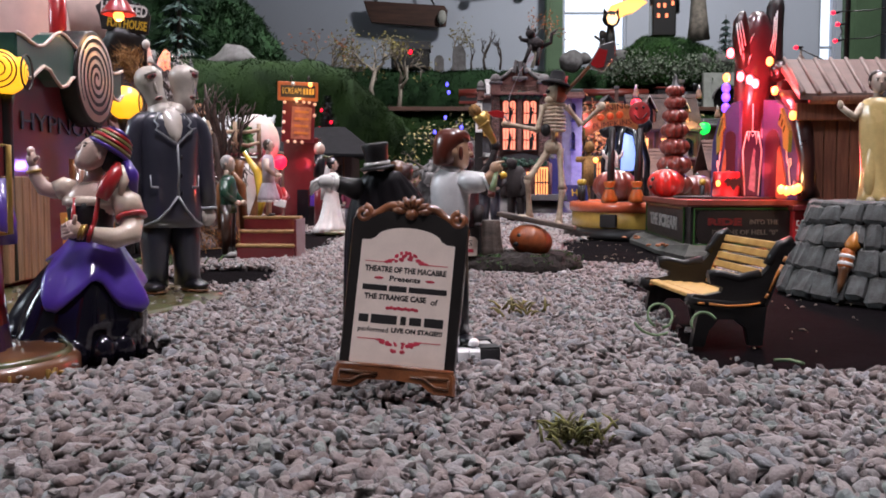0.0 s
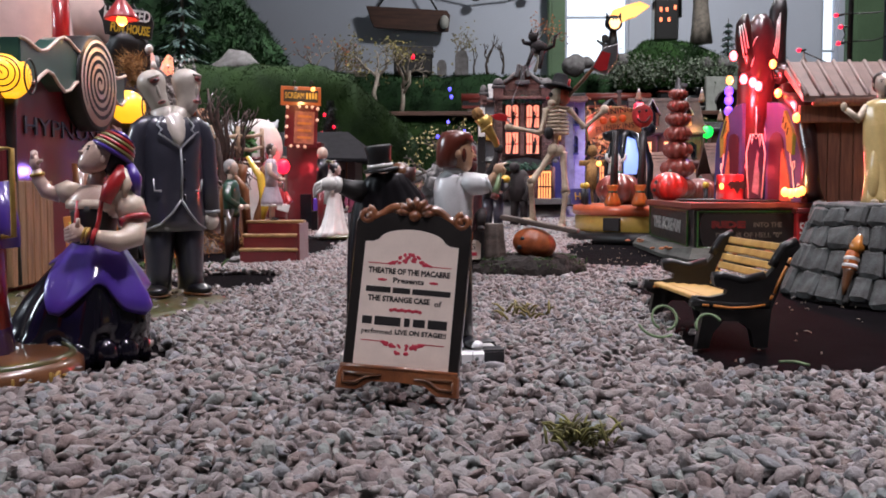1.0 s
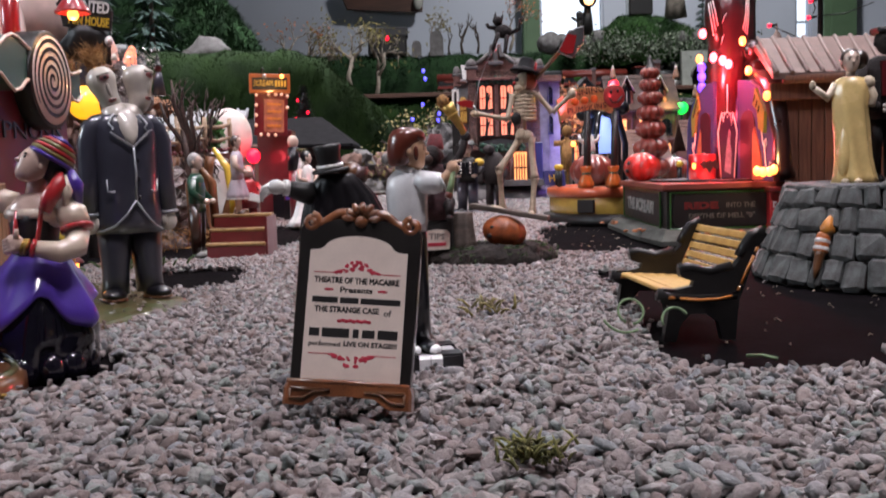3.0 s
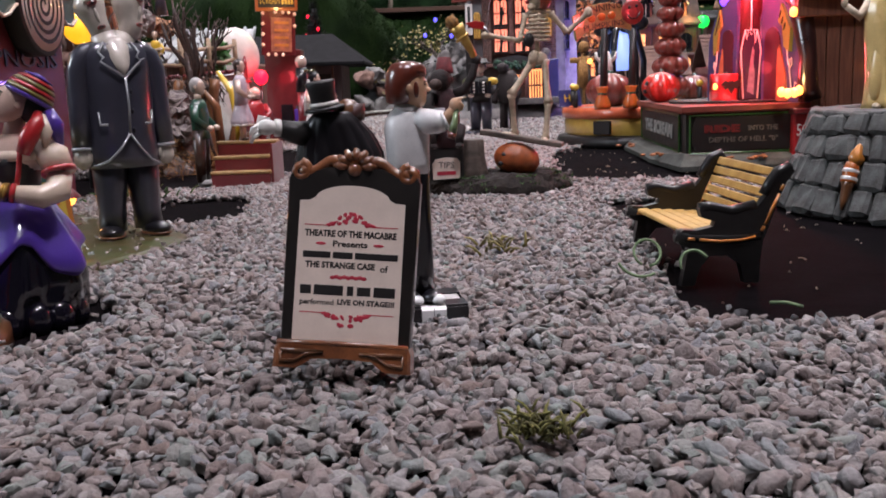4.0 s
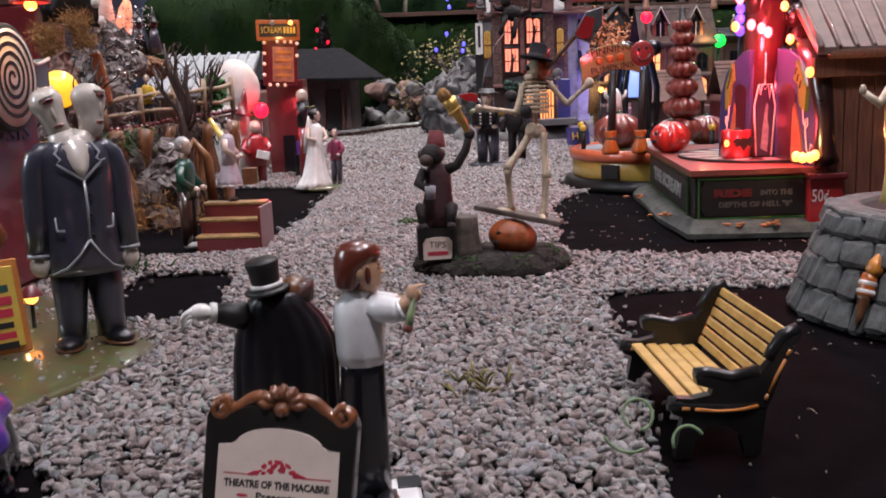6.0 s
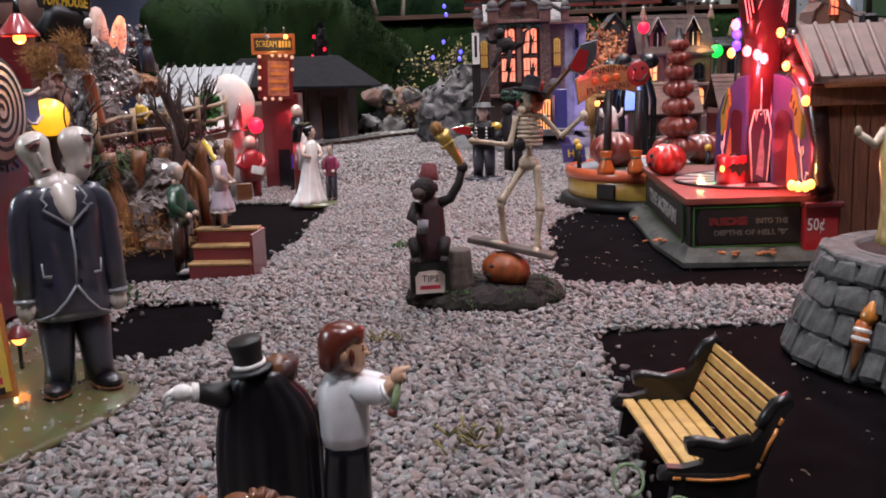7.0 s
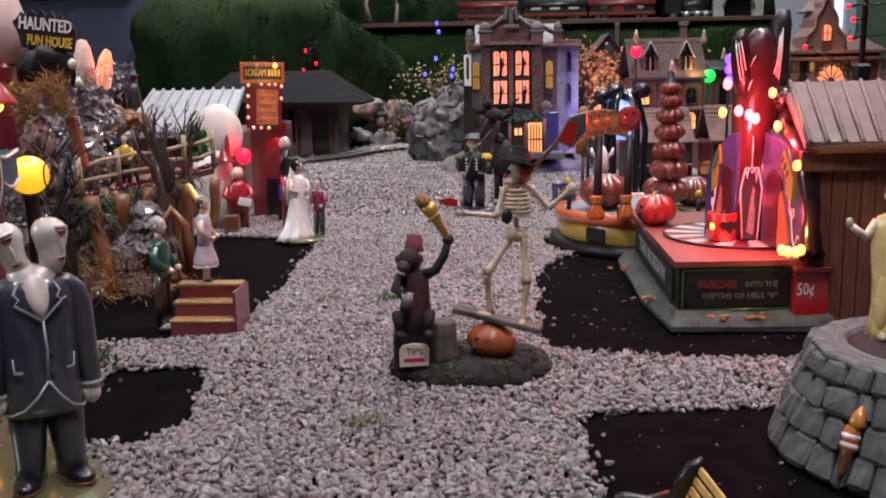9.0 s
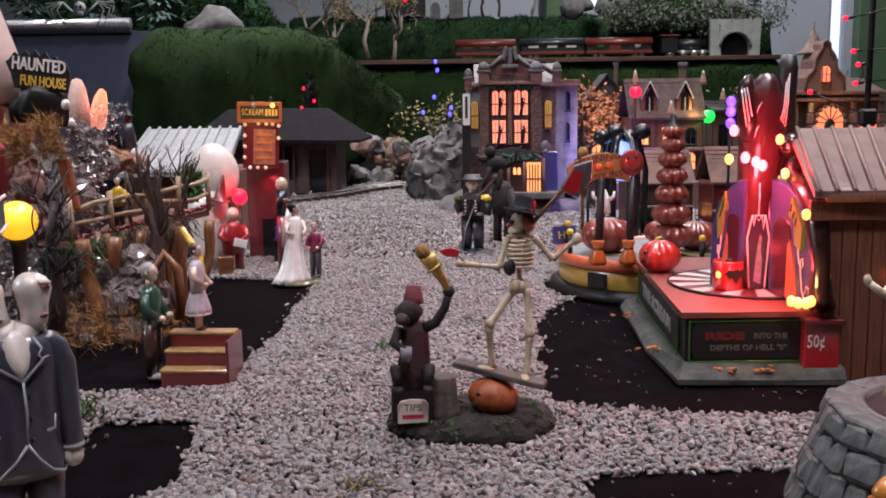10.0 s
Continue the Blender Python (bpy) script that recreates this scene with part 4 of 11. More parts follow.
def caped_man():
    b = B()
    # slots: white, black, skin, band, cape lining
    Z = [0.006, 0.020, 0.040, 0.050, 0.057, 0.063, 0.0675, 0.0705]
    rings = []
    for j in range(27):
        z = 0.006 + 0.0645 * (1 - (1 - j / 26) ** 1.3)
        cx, cy, rx, ry = (float(np.interp(z, Z, q)) for q in ((0.003, 0.003, 0.003, 0.0034, 0.0036, 0.0030, 0.0022, 0.0024), (0.002, 0.002, 0.002, 0.002, 0.002, 0.002, 0.001, 0.001), (0.0165, 0.0160, 0.0156, 0.0154, 0.0144, 0.0120, 0.0090, 0.0062), (0.0090, 0.0095, 0.0095, 0.0092, 0.0086, 0.0078, 0.0066, 0.0052)))
        q = [1 + 0.055 * min(1, (0.0720 - z) / 0.010) * (abs(math.sin(8 * u + 26 * z)) - 0.6) for u in np.linspace(0, 2 * math.pi, 121)[:-1]]
        rings.append([(cx + rx * q[k] * math.cos(math.pi * k / 60), cy + ry * q[k] * math.sin(math.pi * k / 60), z) for k in range(120)])
    b.loft(rings, 4)
    b.body([(0.0672, 0.0062, 0.0030, 0.0060, 0.0056), (0.0700, 0.0072, 0.0038, 0.0054, 0.0052), (0.0728, 0.0080, 0.0044, 0.0047, 0.0046)], 3, 26, 9, 0.05)
    b.tube([(-0.0065, 0.0, 0.0635), (-0.0105, -0.0025, 0.0645), (-0.0150, -0.0045, 0.0660)], [0.0044, 0.0036, 0.0027], 1, 12)
    b.tube([(-0.0145, -0.0045, 0.0660), (-0.0162, -0.0052, 0.0662)], 0.0029, 0, 12)
    b.ball((-0.0186, -0.006, 0.0665), (0.0034, 0.0024, 0.0026), 0)
    for i in range(3):
        b.tube([(-0.0206, -0.0065, 0.0665 - 0.0012 * i + 0.0010), (-0.0230, -0.0075, 0.0652 - 0.0014 * i + 0.0010), (-0.0237, -0.0080, 0.0631 - 0.0012 * i + 0.0010)], [0.0009, 0.0008, 0.0006], 0, 6)
    b.ball((0.0070, 0.0030, 0.0700), (0.0044, 0.0046, 0.0046), 2)
    b.lathe([(0.0001, 0.0735), (0.0062, 0.0735), (0.0067, 0.0741), (0.0062, 0.0747), (0.0046, 0.0748), (0.0042, 0.0765), (0.0044, 0.0795), (0.0050, 0.0826), (0.0046, 0.0831), (0.0001, 0.0831)], 1, pose(0.0090, 0.0050, -0.0016, 5, -7, 0), 28)
    b.lathe([(0.0001, 0.0749), (0.0049, 0.0749), (0.0048, 0.0764), (0.0001, 0.0766)], 0, pose(0.0090, 0.0050, -0.0016, 5, -7, 0), 28)
    b.box((0, 0.001, 0.0030), (0.030, 0.020, 0.0055), 0, bev=0.2)
    solid("figurine", b, [white, matt_black, brown, mat("dark_auburn_hair", (0.055, 0.016, 0.013), 0.5, coat=0.3, vary=0.2, scale=300, bump=0.2), mat("black_satin_paint", (0.006, 0.0045, 0.0065), 0.42, coat=0.2, vary=0.2, bump=0.04, spec=0.35)], pose(-0.0225, 0.326, 0.0020, 0, 0, 0) @ Matrix.Scale(0.94, 4), "figurine in black pleated cape, top hat and white glove", "figurine", "village figurines")


def two_headed():
    b = B()
    # slots: suit, piping, white skin, shoe, sole, pink
    for s in (-1, 1):
        b.body([(0.004, s * 0.0098, 0.000, 0.0078, 0.0085), (0.015, s * 0.0092, 0.000, 0.0074, 0.0082), (0.030, s * 0.0088, 0.001, 0.0088, 0.0095), (0.046, s * 0.0080, 0.002, 0.0098, 0.0110)], 7, 20, 3, 0.04)
        b.ball((s * 0.0118, -0.0055, 0.0040), (0.0068, 0.0112, 0.0040), 3, (0, 0, s * 18), 18, 10)
        b.ball((s * 0.0118, -0.0055, 0.0014), (0.0072, 0.0116, 0.0016), 4, (0, 0, s * 18), 18, 6)
    b.body([(0.040, 0, 0.001, 0.0190, 0.0130), (0.046, 0, 0.001, 0.0195, 0.0138), (0.058, 0, 0.001, 0.0180, 0.0135), (0.070, 0, 0.001, 0.0180, 0.0130), (0.080, 0, 0.001, 0.0190, 0.0120), (0.087, 0, 0.001, 0.0180, 0.0105), (0.0915, 0, 0.001, 0.0140, 0.0085), (0.094, 0, 0.002, 0.0085, 0.0062)], 0, 32, 5, 0.02)
    for s in (-1, 1):
        b.tube([(s * 0.0095, 0.001, 0.0905), (s * 0.0135, 0.0012, 0.0882), (s * 0.0172, 0.0015, 0.0840), (s * 0.0196, 0.0015, 0.077), (s * 0.0212, 0.001, 0.063), (s * 0.0218, -0.001, 0.051)], [0.0040, 0.0056, 0.0068, 0.0066, 0.0057, 0.0052], 0, 20)
        b.tube([(s * 0.0218, -0.001, 0.0512), (s * 0.0218, -0.001, 0.0495)], 0.0056, 1, 16)
        b.ball((s * 0.0218, -0.001, 0.0455), (0.0047, 0.0048, 0.0056), 2, seg=16)
        b.ball((s * 0.0190, -0.0035, 0.0460), (0.0020, 0.0022, 0.0034), 2)
        # coat piping: lapels, front edge, hem, pockets
        b.tube([(s * 0.0070, -0.0062, 0.0925), (s * 0.0105, -0.0090, 0.0870), (s * 0.0085, -0.0105, 0.0845), (s * 0.0105, -0.0110, 0.0825), (0.0008, -0.0136, 0.0745)], 0.00065, 1, 6)
        b.tube([(0.0008, -0.0138, 0.0570), (s * 0.0050 + 0.0005, -0.0140, 0.0500), (s * 0.0110, -0.0122, 0.0440), (s * 0.0165, -0.0075, 0.0415), (s * 0.0190, 0.0, 0.0410)], 0.00065, 1, 6)
        b.tube([(s * 0.0100, -0.0124, 0.0600), (s * 0.0135, -0.0108, 0.0602), (s * 0.0140, -0.0104, 0.0640)], 0.0005, 1, 6)
    b.tube([(0.0008, -0.0137, 0.0745), (0.0014, -0.0140, 0.066), (0.0008, -0.0139, 0.0570)], 0.00065, 1, 6)
    b.tube([(0.0090, -0.0112, 0.0800), (0.0105, -0.0108, 0.0830), (0.0130, -0.0095, 0.0835)], 0.0005, 1, 6)
    for z in (0.070, 0.064, 0.058):
        b.ball((0.0030, -0.0136, z), 0.0008, 3)
    # shirt-front of bare chest and two necks
    b.body([(0.075, 0.0008, -0.0098, 0.0012, 0.0036), (0.080, 0.0006, -0.0076, 0.0046, 0.0054), (0.085, 0.0002, -0.0052, 0.0070, 0.0064), (0.0895, 0.0, -0.0026, 0.0088, 0.0068), (0.0935, 0.0, 0.0002, 0.0098, 0.0068), (0.097, 0.0, 0.0010, 0.0080, 0.0062)], 2, 26)
    # the coat hangs long and the lapels meet high
    OLD, NEW = [0, 0.041, 0.057, 0.0745, 0.0905, 0.097, 0.13], [0, 0.036, 0.052, 0.0793, 0.0950, 0.0995, 0.13]
    b.v = [(x, y, float(np.interp(z, OLD, NEW))) for x, y, z in b.v]
    for s, lean, turn in ((-1, -20, 6), (1, 6, 40)):
        b.tube([(s * 0.0022, 0.001, 0.0920), (s * 0.0040, 0.0012, 0.0965), (s * 0.0054, 0.0014, 0.1010)], [0.0086, 0.0074, 0.0064], 2, 20)
        T = pose(0.0092 if s > 0 else -0.0080, 0.002 - 0.001 * s, 0.1080 if s < 0 else 0.1092, 0, lean, turn - 6) @ Matrix.Diagonal((0.90, 0.90, 0.80, 1))
        b.body([(-0.0150, 0, 0.0014, 0.0048, 0.0050), (-0.0120, 0, 0.0, 0.0056, 0.0062), (-0.0085, 0, -0.0012, 0.0060, 0.0072), (-0.0045, 0, -0.0012, 0.0062, 0.0074), (0.0, 0, -0.0004, 0.0070, 0.0078), (0.0045, 0, 0.0, 0.0084, 0.0087), (0.0085, 0, 0.0004, 0.0092, 0.0095),
                (0.0120, 0, 0.0006, 0.0083, 0.0088), (0.0148, 0, 0.0008, 0.0064, 0.0069), (0.0164, 0, 0.0008, 0.0038, 0.0042), (0.0170, 0, 0.0008, 0.0004, 0.0004)], 2, 32, T=T)
        eye = lambda p, q, m: b.add([T @ V(p[0] + q[0] * math.sin(u) * math.cos(w), p[1] + q[1] * math.sin(u) * math.sin(w), p[2] + q[2] * math.cos(u)) for u in np.linspace(0.01, 3.13, 8) for w in np.linspace(0, 2 * math.pi, 14)[:-1]],
                                    [(i * 13 + j, i * 13 + (j + 1) % 13, (i + 1) * 13 + (j + 1) % 13, (i + 1) * 13 + j) for i in range(7) for j in range(13)], m)
        eye((0, -0.0089, 0.0094), (0.0032, 0.0010, 0.0019), 6)
        eye((0, -0.0093, 0.0094), (0.0025, 0.0009, 0.0013), 5)
        eye((0.0002, -0.0100, 0.0094), (0.0011, 0.0004, 0.0009), 3)
        eye((0, -0.0082, 0.0118), (0.0042, 0.0018, 0.0014), 2)
        eye((0, -0.0080, -0.0056), (0.0027, 0.0012, 0.0016), 6)
        eye((0, -0.0091, -0.0053), (0.0018, 0.0005, 0.0005), 3)
        eye((0, -0.0078, 0.0020), (0.0013, 0.0020, 0.0052), 2)
    b.jitter(0.0004, 90)
    return solid("two_headed_figurine", b, [suit, suit_edge, glaze("grey_white_skin", (0.60, 0.54, 0.47)), black, brown, dark_red, glaze("pale_red_lips", (0.34, 0.09, 0.08)), mat("navy_trouser_glaze", (0.028, 0.029, 0.042), 0.38, coat=0.8, vary=0.15, scale=120, bump=0.03)], pose(-0.1475, 0.5085, 0.0052, 0, 0, 31) @ Matrix.Diagonal((0.92, 0.96, 1.0, 1)), "tall glazed figurine with two pale one-eyed heads in grey suit", "figurine", "village figurines")


def fortune_teller():
    b = B()
    # slots: purple, black skirt, skin, blouse, red, gold, hair, olive
    # wide glossy skirt with rolled tiers, and an apron with a scalloped hem over it
    def skirt_r(z, a):
        base = float(np.interp(z, [0.0, 0.004, 0.010, 0.016, 0.024, 0.033, 0.042, 0.048], [0.0265, 0.0282, 0.0270, 0.0262, 0.0228, 0.0170, 0.0098, 0.0068]))
        deep = float(np.interp(z, [0.0, 0.012, 0.03, 0.048], [0.20, 0.17, 0.16, 0.0]))
        return base * (1 - deep * abs(math.sin(3.5 * a + 0.7 + 14 * z)) ** 1.5 + (0.05 * math.sin(9 * a + 60 * z) if z < 0.013 else 0))
    def ring(z, k=1.0, up=None, n=84):
        out = []
        for i in range(n):
            a = 2 * math.pi * i / n
            zz = z if up is None else up(a)
            r = skirt_r(zz, a) * k
            out.append((float(np.interp(zz, [0, 0.020, 0.048], [-0.0168, -0.0130, -0.0070])) + r * math.cos(a), 0.0015 + 0.84 * r * math.sin(a), zz))
        return out
    b.loft([ring(z) for z in (0.0, 0.002, 0.005, 0.009, 0.0115, 0.013, 0.016, 0.020, 0.024, 0.028, 0.033, 0.038, 0.043, 0.047)], 1)
    HEM = [(0, 23.5), (25, 27), (60, 28), (120, 30), (180, 36), (212, 38), (236, 33), (256, 20.5), (266, 19.5), (280, 25), (293, 31), (306, 29), (324, 20.5), (338, 18.5), (360, 23.5)]
    hem = lambda a: float(np.interp(math.degrees(a), [q[0] for q in HEM], [q[1] for q in HEM])) / 1000
    lift = lambda u: (lambda a: hem(a) + (0.0470 - hem(a)) * u)
    b.loft([ring(0, 1.00, lift(0.02)), ring(0, 1.12, lift(0.0)), ring(0, 1.17, lift(0.05)), ring(0, 1.17, lift(0.2)), ring(0, 1.14, lift(0.42)), ring(0, 1.13, lift(0.66)), ring(0, 1.10, lift(0.86)), ring(0, 1.04, lift(1.0))], 0)
    for i in range(9):
        a = radians(-172 + 21 * i)
        b.ball((-0.0168 + 0.0240 * math.cos(a), 0.0015 + 0.0208 * math.sin(a), 0.0048), (0.0046, 0.0046, 0.0064), 1, (0, 0, 20 * i), 16, 11)
    # bodice, chest and shoulders
    b.body([(0.0440, -0.0088, 0.0012, 0.0078, 0.0076), (0.050, -0.0084, 0.0008, 0.0078, 0.0076), (0.0555, -0.0080, 0.0002, 0.0086, 0.0082), (0.0580, -0.0076, -0.0006, 0.0072, 0.0076)], 6, 26)
    b.body([(0.0535, -0.0080, 0.0006, 0.0082, 0.0076), (0.0575, -0.0075, 0.0004, 0.0098, 0.0078), (0.0615, -0.0072, 0.0004, 0.0104, 0.0068), (0.0645, -0.0070, 0.0004, 0.0072, 0.0050), (0.0660, -0.0070, 0.0, 0.0032, 0.0032)], 2, 28)
    b.body([(0.0572, -0.0076, 0.0, 0.0102, 0.0082), (0.0592, -0.0074, 0.0002, 0.0108, 0.0082), (0.0606, -0.0073, 0.0004, 0.0104, 0.0074)], 3, 44, 13, 0.05)
    for q in (-1, 1):
        b.tube([(-0.0070 + q * 0.0042, -0.0066, 0.0600), (-0.0078 + q * 0.0040, -0.0078, 0.0520), (-0.0086 + q * 0.0030, -0.0074, 0.0460)], 0.0009, 4, 8)
    # near arm: puffed sleeve, forearm folded to the waist
    b.tube([(0.0015, 0.0, 0.0612), (0.0056, -0.0010, 0.0578), (0.0078, -0.0030, 0.0530)], [0.0040, 0.0054, 0.0050], 3, 18)
    b.tube([(0.0076, -0.0030, 0.0538), (0.0080, -0.0034, 0.0524)], 0.0056, 4, 20)
    b.tube([(0.0080, -0.0034, 0.0520), (0.0080, -0.0060, 0.0470), (0.0040, -0.0100, 0.0455), (-0.0030, -0.0125, 0.0472)], [0.0042, 0.0044, 0.0038, 0.0027], 3, 18)
    b.tube([(-0.0032, -0.0125, 0.0472), (-0.0044, -0.0128, 0.0475)], 0.0033, 4, 14)
    for x in (-0.0056, -0.0068):
        b.tube([(x, -0.0129, 0.0478), (x - 0.0006, -0.0130, 0.0480)], 0.0030, 5, 14)
    b.ball((-0.0098, -0.0135, 0.0490), (0.0034, 0.0030, 0.0034), 2, (0, 10, 0))
    for i in range(4):
        b.tube([(-0.0110 + 0.0008 * i, -0.0158, 0.0508 - 0.0010 * i), (-0.0126, -0.0150, 0.0500 - 0.0012 * i), (-0.0124, -0.0132, 0.0492 - 0.0011 * i)], 0.0008, 2, 8)
    b.tube([(-0.0085, -0.0150, 0.0510), (-0.0078, -0.0158, 0.0540)], [0.0010, 0.0007], 2, 8)
    # raised far arm with sleeve and open hand
    b.tube([(-0.0140, 0.0005, 0.0625), (-0.0178, 0.0, 0.0635), (-0.0205, -0.0005, 0.0625)], [0.0036, 0.0042, 0.0036], 3, 16)
    b.tube([(-0.0200, -0.0005, 0.0622), (-0.0250, -0.001, 0.0635), (-0.0276, -0.0016, 0.0680), (-0.0282, -0.0020, 0.0715)], [0.0030, 0.0028, 0.0023, 0.0018], 2, 14)
    b.tube([(-0.0278, -0.0017, 0.0690), (-0.0280, -0.0018, 0.0702)], 0.0027, 5, 14)
    b.ball((-0.0284, -0.0022, 0.0738), (0.0018, 0.0026, 0.0030), 2)
    for i in range(4):
        b.tube([(-0.0284, -0.0040 + 0.0012 * i, 0.0752), (-0.0286, -0.0042 + 0.0013 * i, 0.0788 - 0.0005 * abs(i - 1.5))], [0.0007, 0.0005], 2, 7)
    b.tube([(-0.0276, -0.0030, 0.0735), (-0.0252, -0.0036, 0.0748)], [0.0009, 0.0006], 2, 7)
    # neck and face turned up, turban, scarf
    b.tube([(-0.0076, 0.0, 0.0635), (-0.0060, 0.0002, 0.0715)], [0.0036, 0.0030], 2, 14)
    head(b, (-0.0058, -0.0016, 0.0758), 0.0064, False, 2, 6, 6, -44, -26)
    b.ball((-0.0012, 0.0022, 0.0752), (0.0056, 0.0056, 0.0062), 6)
    T = pose(-0.0010, 0.0006, 0.0778, -14, 30, 0)
    for k, m in ((0, 0), (1, 7), (2, 4), (3, 7), (4, 4), (5, 0)):
        z0 = -0.0010 + 0.0015 * k
        r0, r1 = (math.sqrt(max(0.0, 1 - (min(0.97, (z0 + d) / 0.0082)) ** 2)) * 0.0079 for d in (0.0, 0.0015))
        b.lathe([(r0 * 0.95, z0), (r0 * 1.02, z0 + 0.0004), (r1 * 1.02, z0 + 0.0012), (r1 * 0.97, z0 + 0.0015), (0.0001, z0 + 0.0016)], m, T, 30)
    b.tube([(0.0030, -0.0030, 0.0725), (0.0032, -0.0052, 0.0690), (0.0008, -0.0072, 0.0645), (-0.0012, -0.0080, 0.0595)], [0.0014, 0.0026, 0.0030, 0.0022], 4, 14)
    b.tube([(0.0052, 0.0, 0.0730), (0.0072, -0.0005, 0.0680), (0.0080, 0.0, 0.0615)], [0.0018, 0.0028, 0.0012], 0, 12)
    b.tube([(0.0040, -0.0025, 0.0715), (0.0056, -0.0042, 0.0660), (0.0048, -0.0050, 0.0610)], [0.0012, 0.0020, 0.0008], 3, 10)
    solid("fortune_teller_figurine", b, [glaze("deep_violet_glaze", (0.075, 0.033, 0.30)), mat("jet_glaze", (0.006, 0.005, 0.011), 0.14, coat=1.0, vary=0.15, scale=120, bump=0.03), glaze("rosy_skin", (0.60, 0.43, 0.35)), glaze("cream_blouse", (0.66, 0.54, 0.42)), redp, gold, matt_black, glaze("olive_gold", (0.22, 0.17, 0.05))], pose(-0.1215, 0.346, -0.0012), "glazed fortune-teller figurine in purple apron and striped turban", "figurine", "village figurines")


def robed():
    b = B()
    b.body([(0.0095, 0, 0, 0.0152, 0.0132), (0.040, 0, 0, 0.0125, 0.0110), (0.062, 0, 0, 0.0120, 0.0095), (0.072, 0, 0, 0.0095, 0.0075), (0.077, 0, 0, 0.0035, 0.0035)], 0, 30, 9, 0.07)
    b.body([(0.020, 0.006, -0.004, 0.0085, 0.0080), (0.045, 0.006, -0.004, 0.0075, 0.0070), (0.066, 0.0055, -0.003, 0.0060, 0.0055)], 1, 24, 7, 0.06)
    b.tube([(0.012, -0.004, 0.070), (0.0150, -0.006, 0.055), (0.0155, -0.006, 0.048)], [0.0042, 0.0042, 0.0036], 0, 12)
    b.tube([(0.0135, -0.0105, 0.052), (0.0175, -0.0115, 0.052), (0.0175, -0.0115, 0.082), (0.0135, -0.0105, 0.082)], 0.0010, 3, 6)
    head(b, (0.0, 0.0, 0.084), 0.0068, True, 2, 0, 0, 30)
    b.lathe([(0.037, 0.0), (0.039, 0.0015), (0.0385, 0.0075), (0.0355, 0.0095), (0.0300, 0.0105), (0.0001, 0.0110)], 4, None, 48)
    b.lathe([(0.0360, 0.0088), (0.0360, 0.0102), (0.0343, 0.0110), (0.0336, 0.0106)], 5, None, 48, ring=True)
    solid("robed_figurine", b, [purple, redp, skin, gold, brown, green_glaze], pose(-0.1580, 0.3060, -0.0010, 0, 0, 20) @ Matrix.Scale(0.94, 4), "glazed figurine in purple and red robe on lettered base", "figurine", "village figurines")
    t = thing("lettered_plaque", pose(-0.1580, 0.3060, -0.0010) @ Matrix.Scale(0.94, 4), "row of raised gold letters on a brown base rim", "plaque")
    for i, ch in enumerate("sible Ma"):
        if ch == " ":
            continue
        a = radians(-66 + 7.6 * i)
        letters(ch, 0.0066, 0.0006, gold, t, pose(0.0392 * math.cos(a), 0.0392 * math.sin(a), 0.0046, 0, 0, math.degrees(a) + 90), "letter")


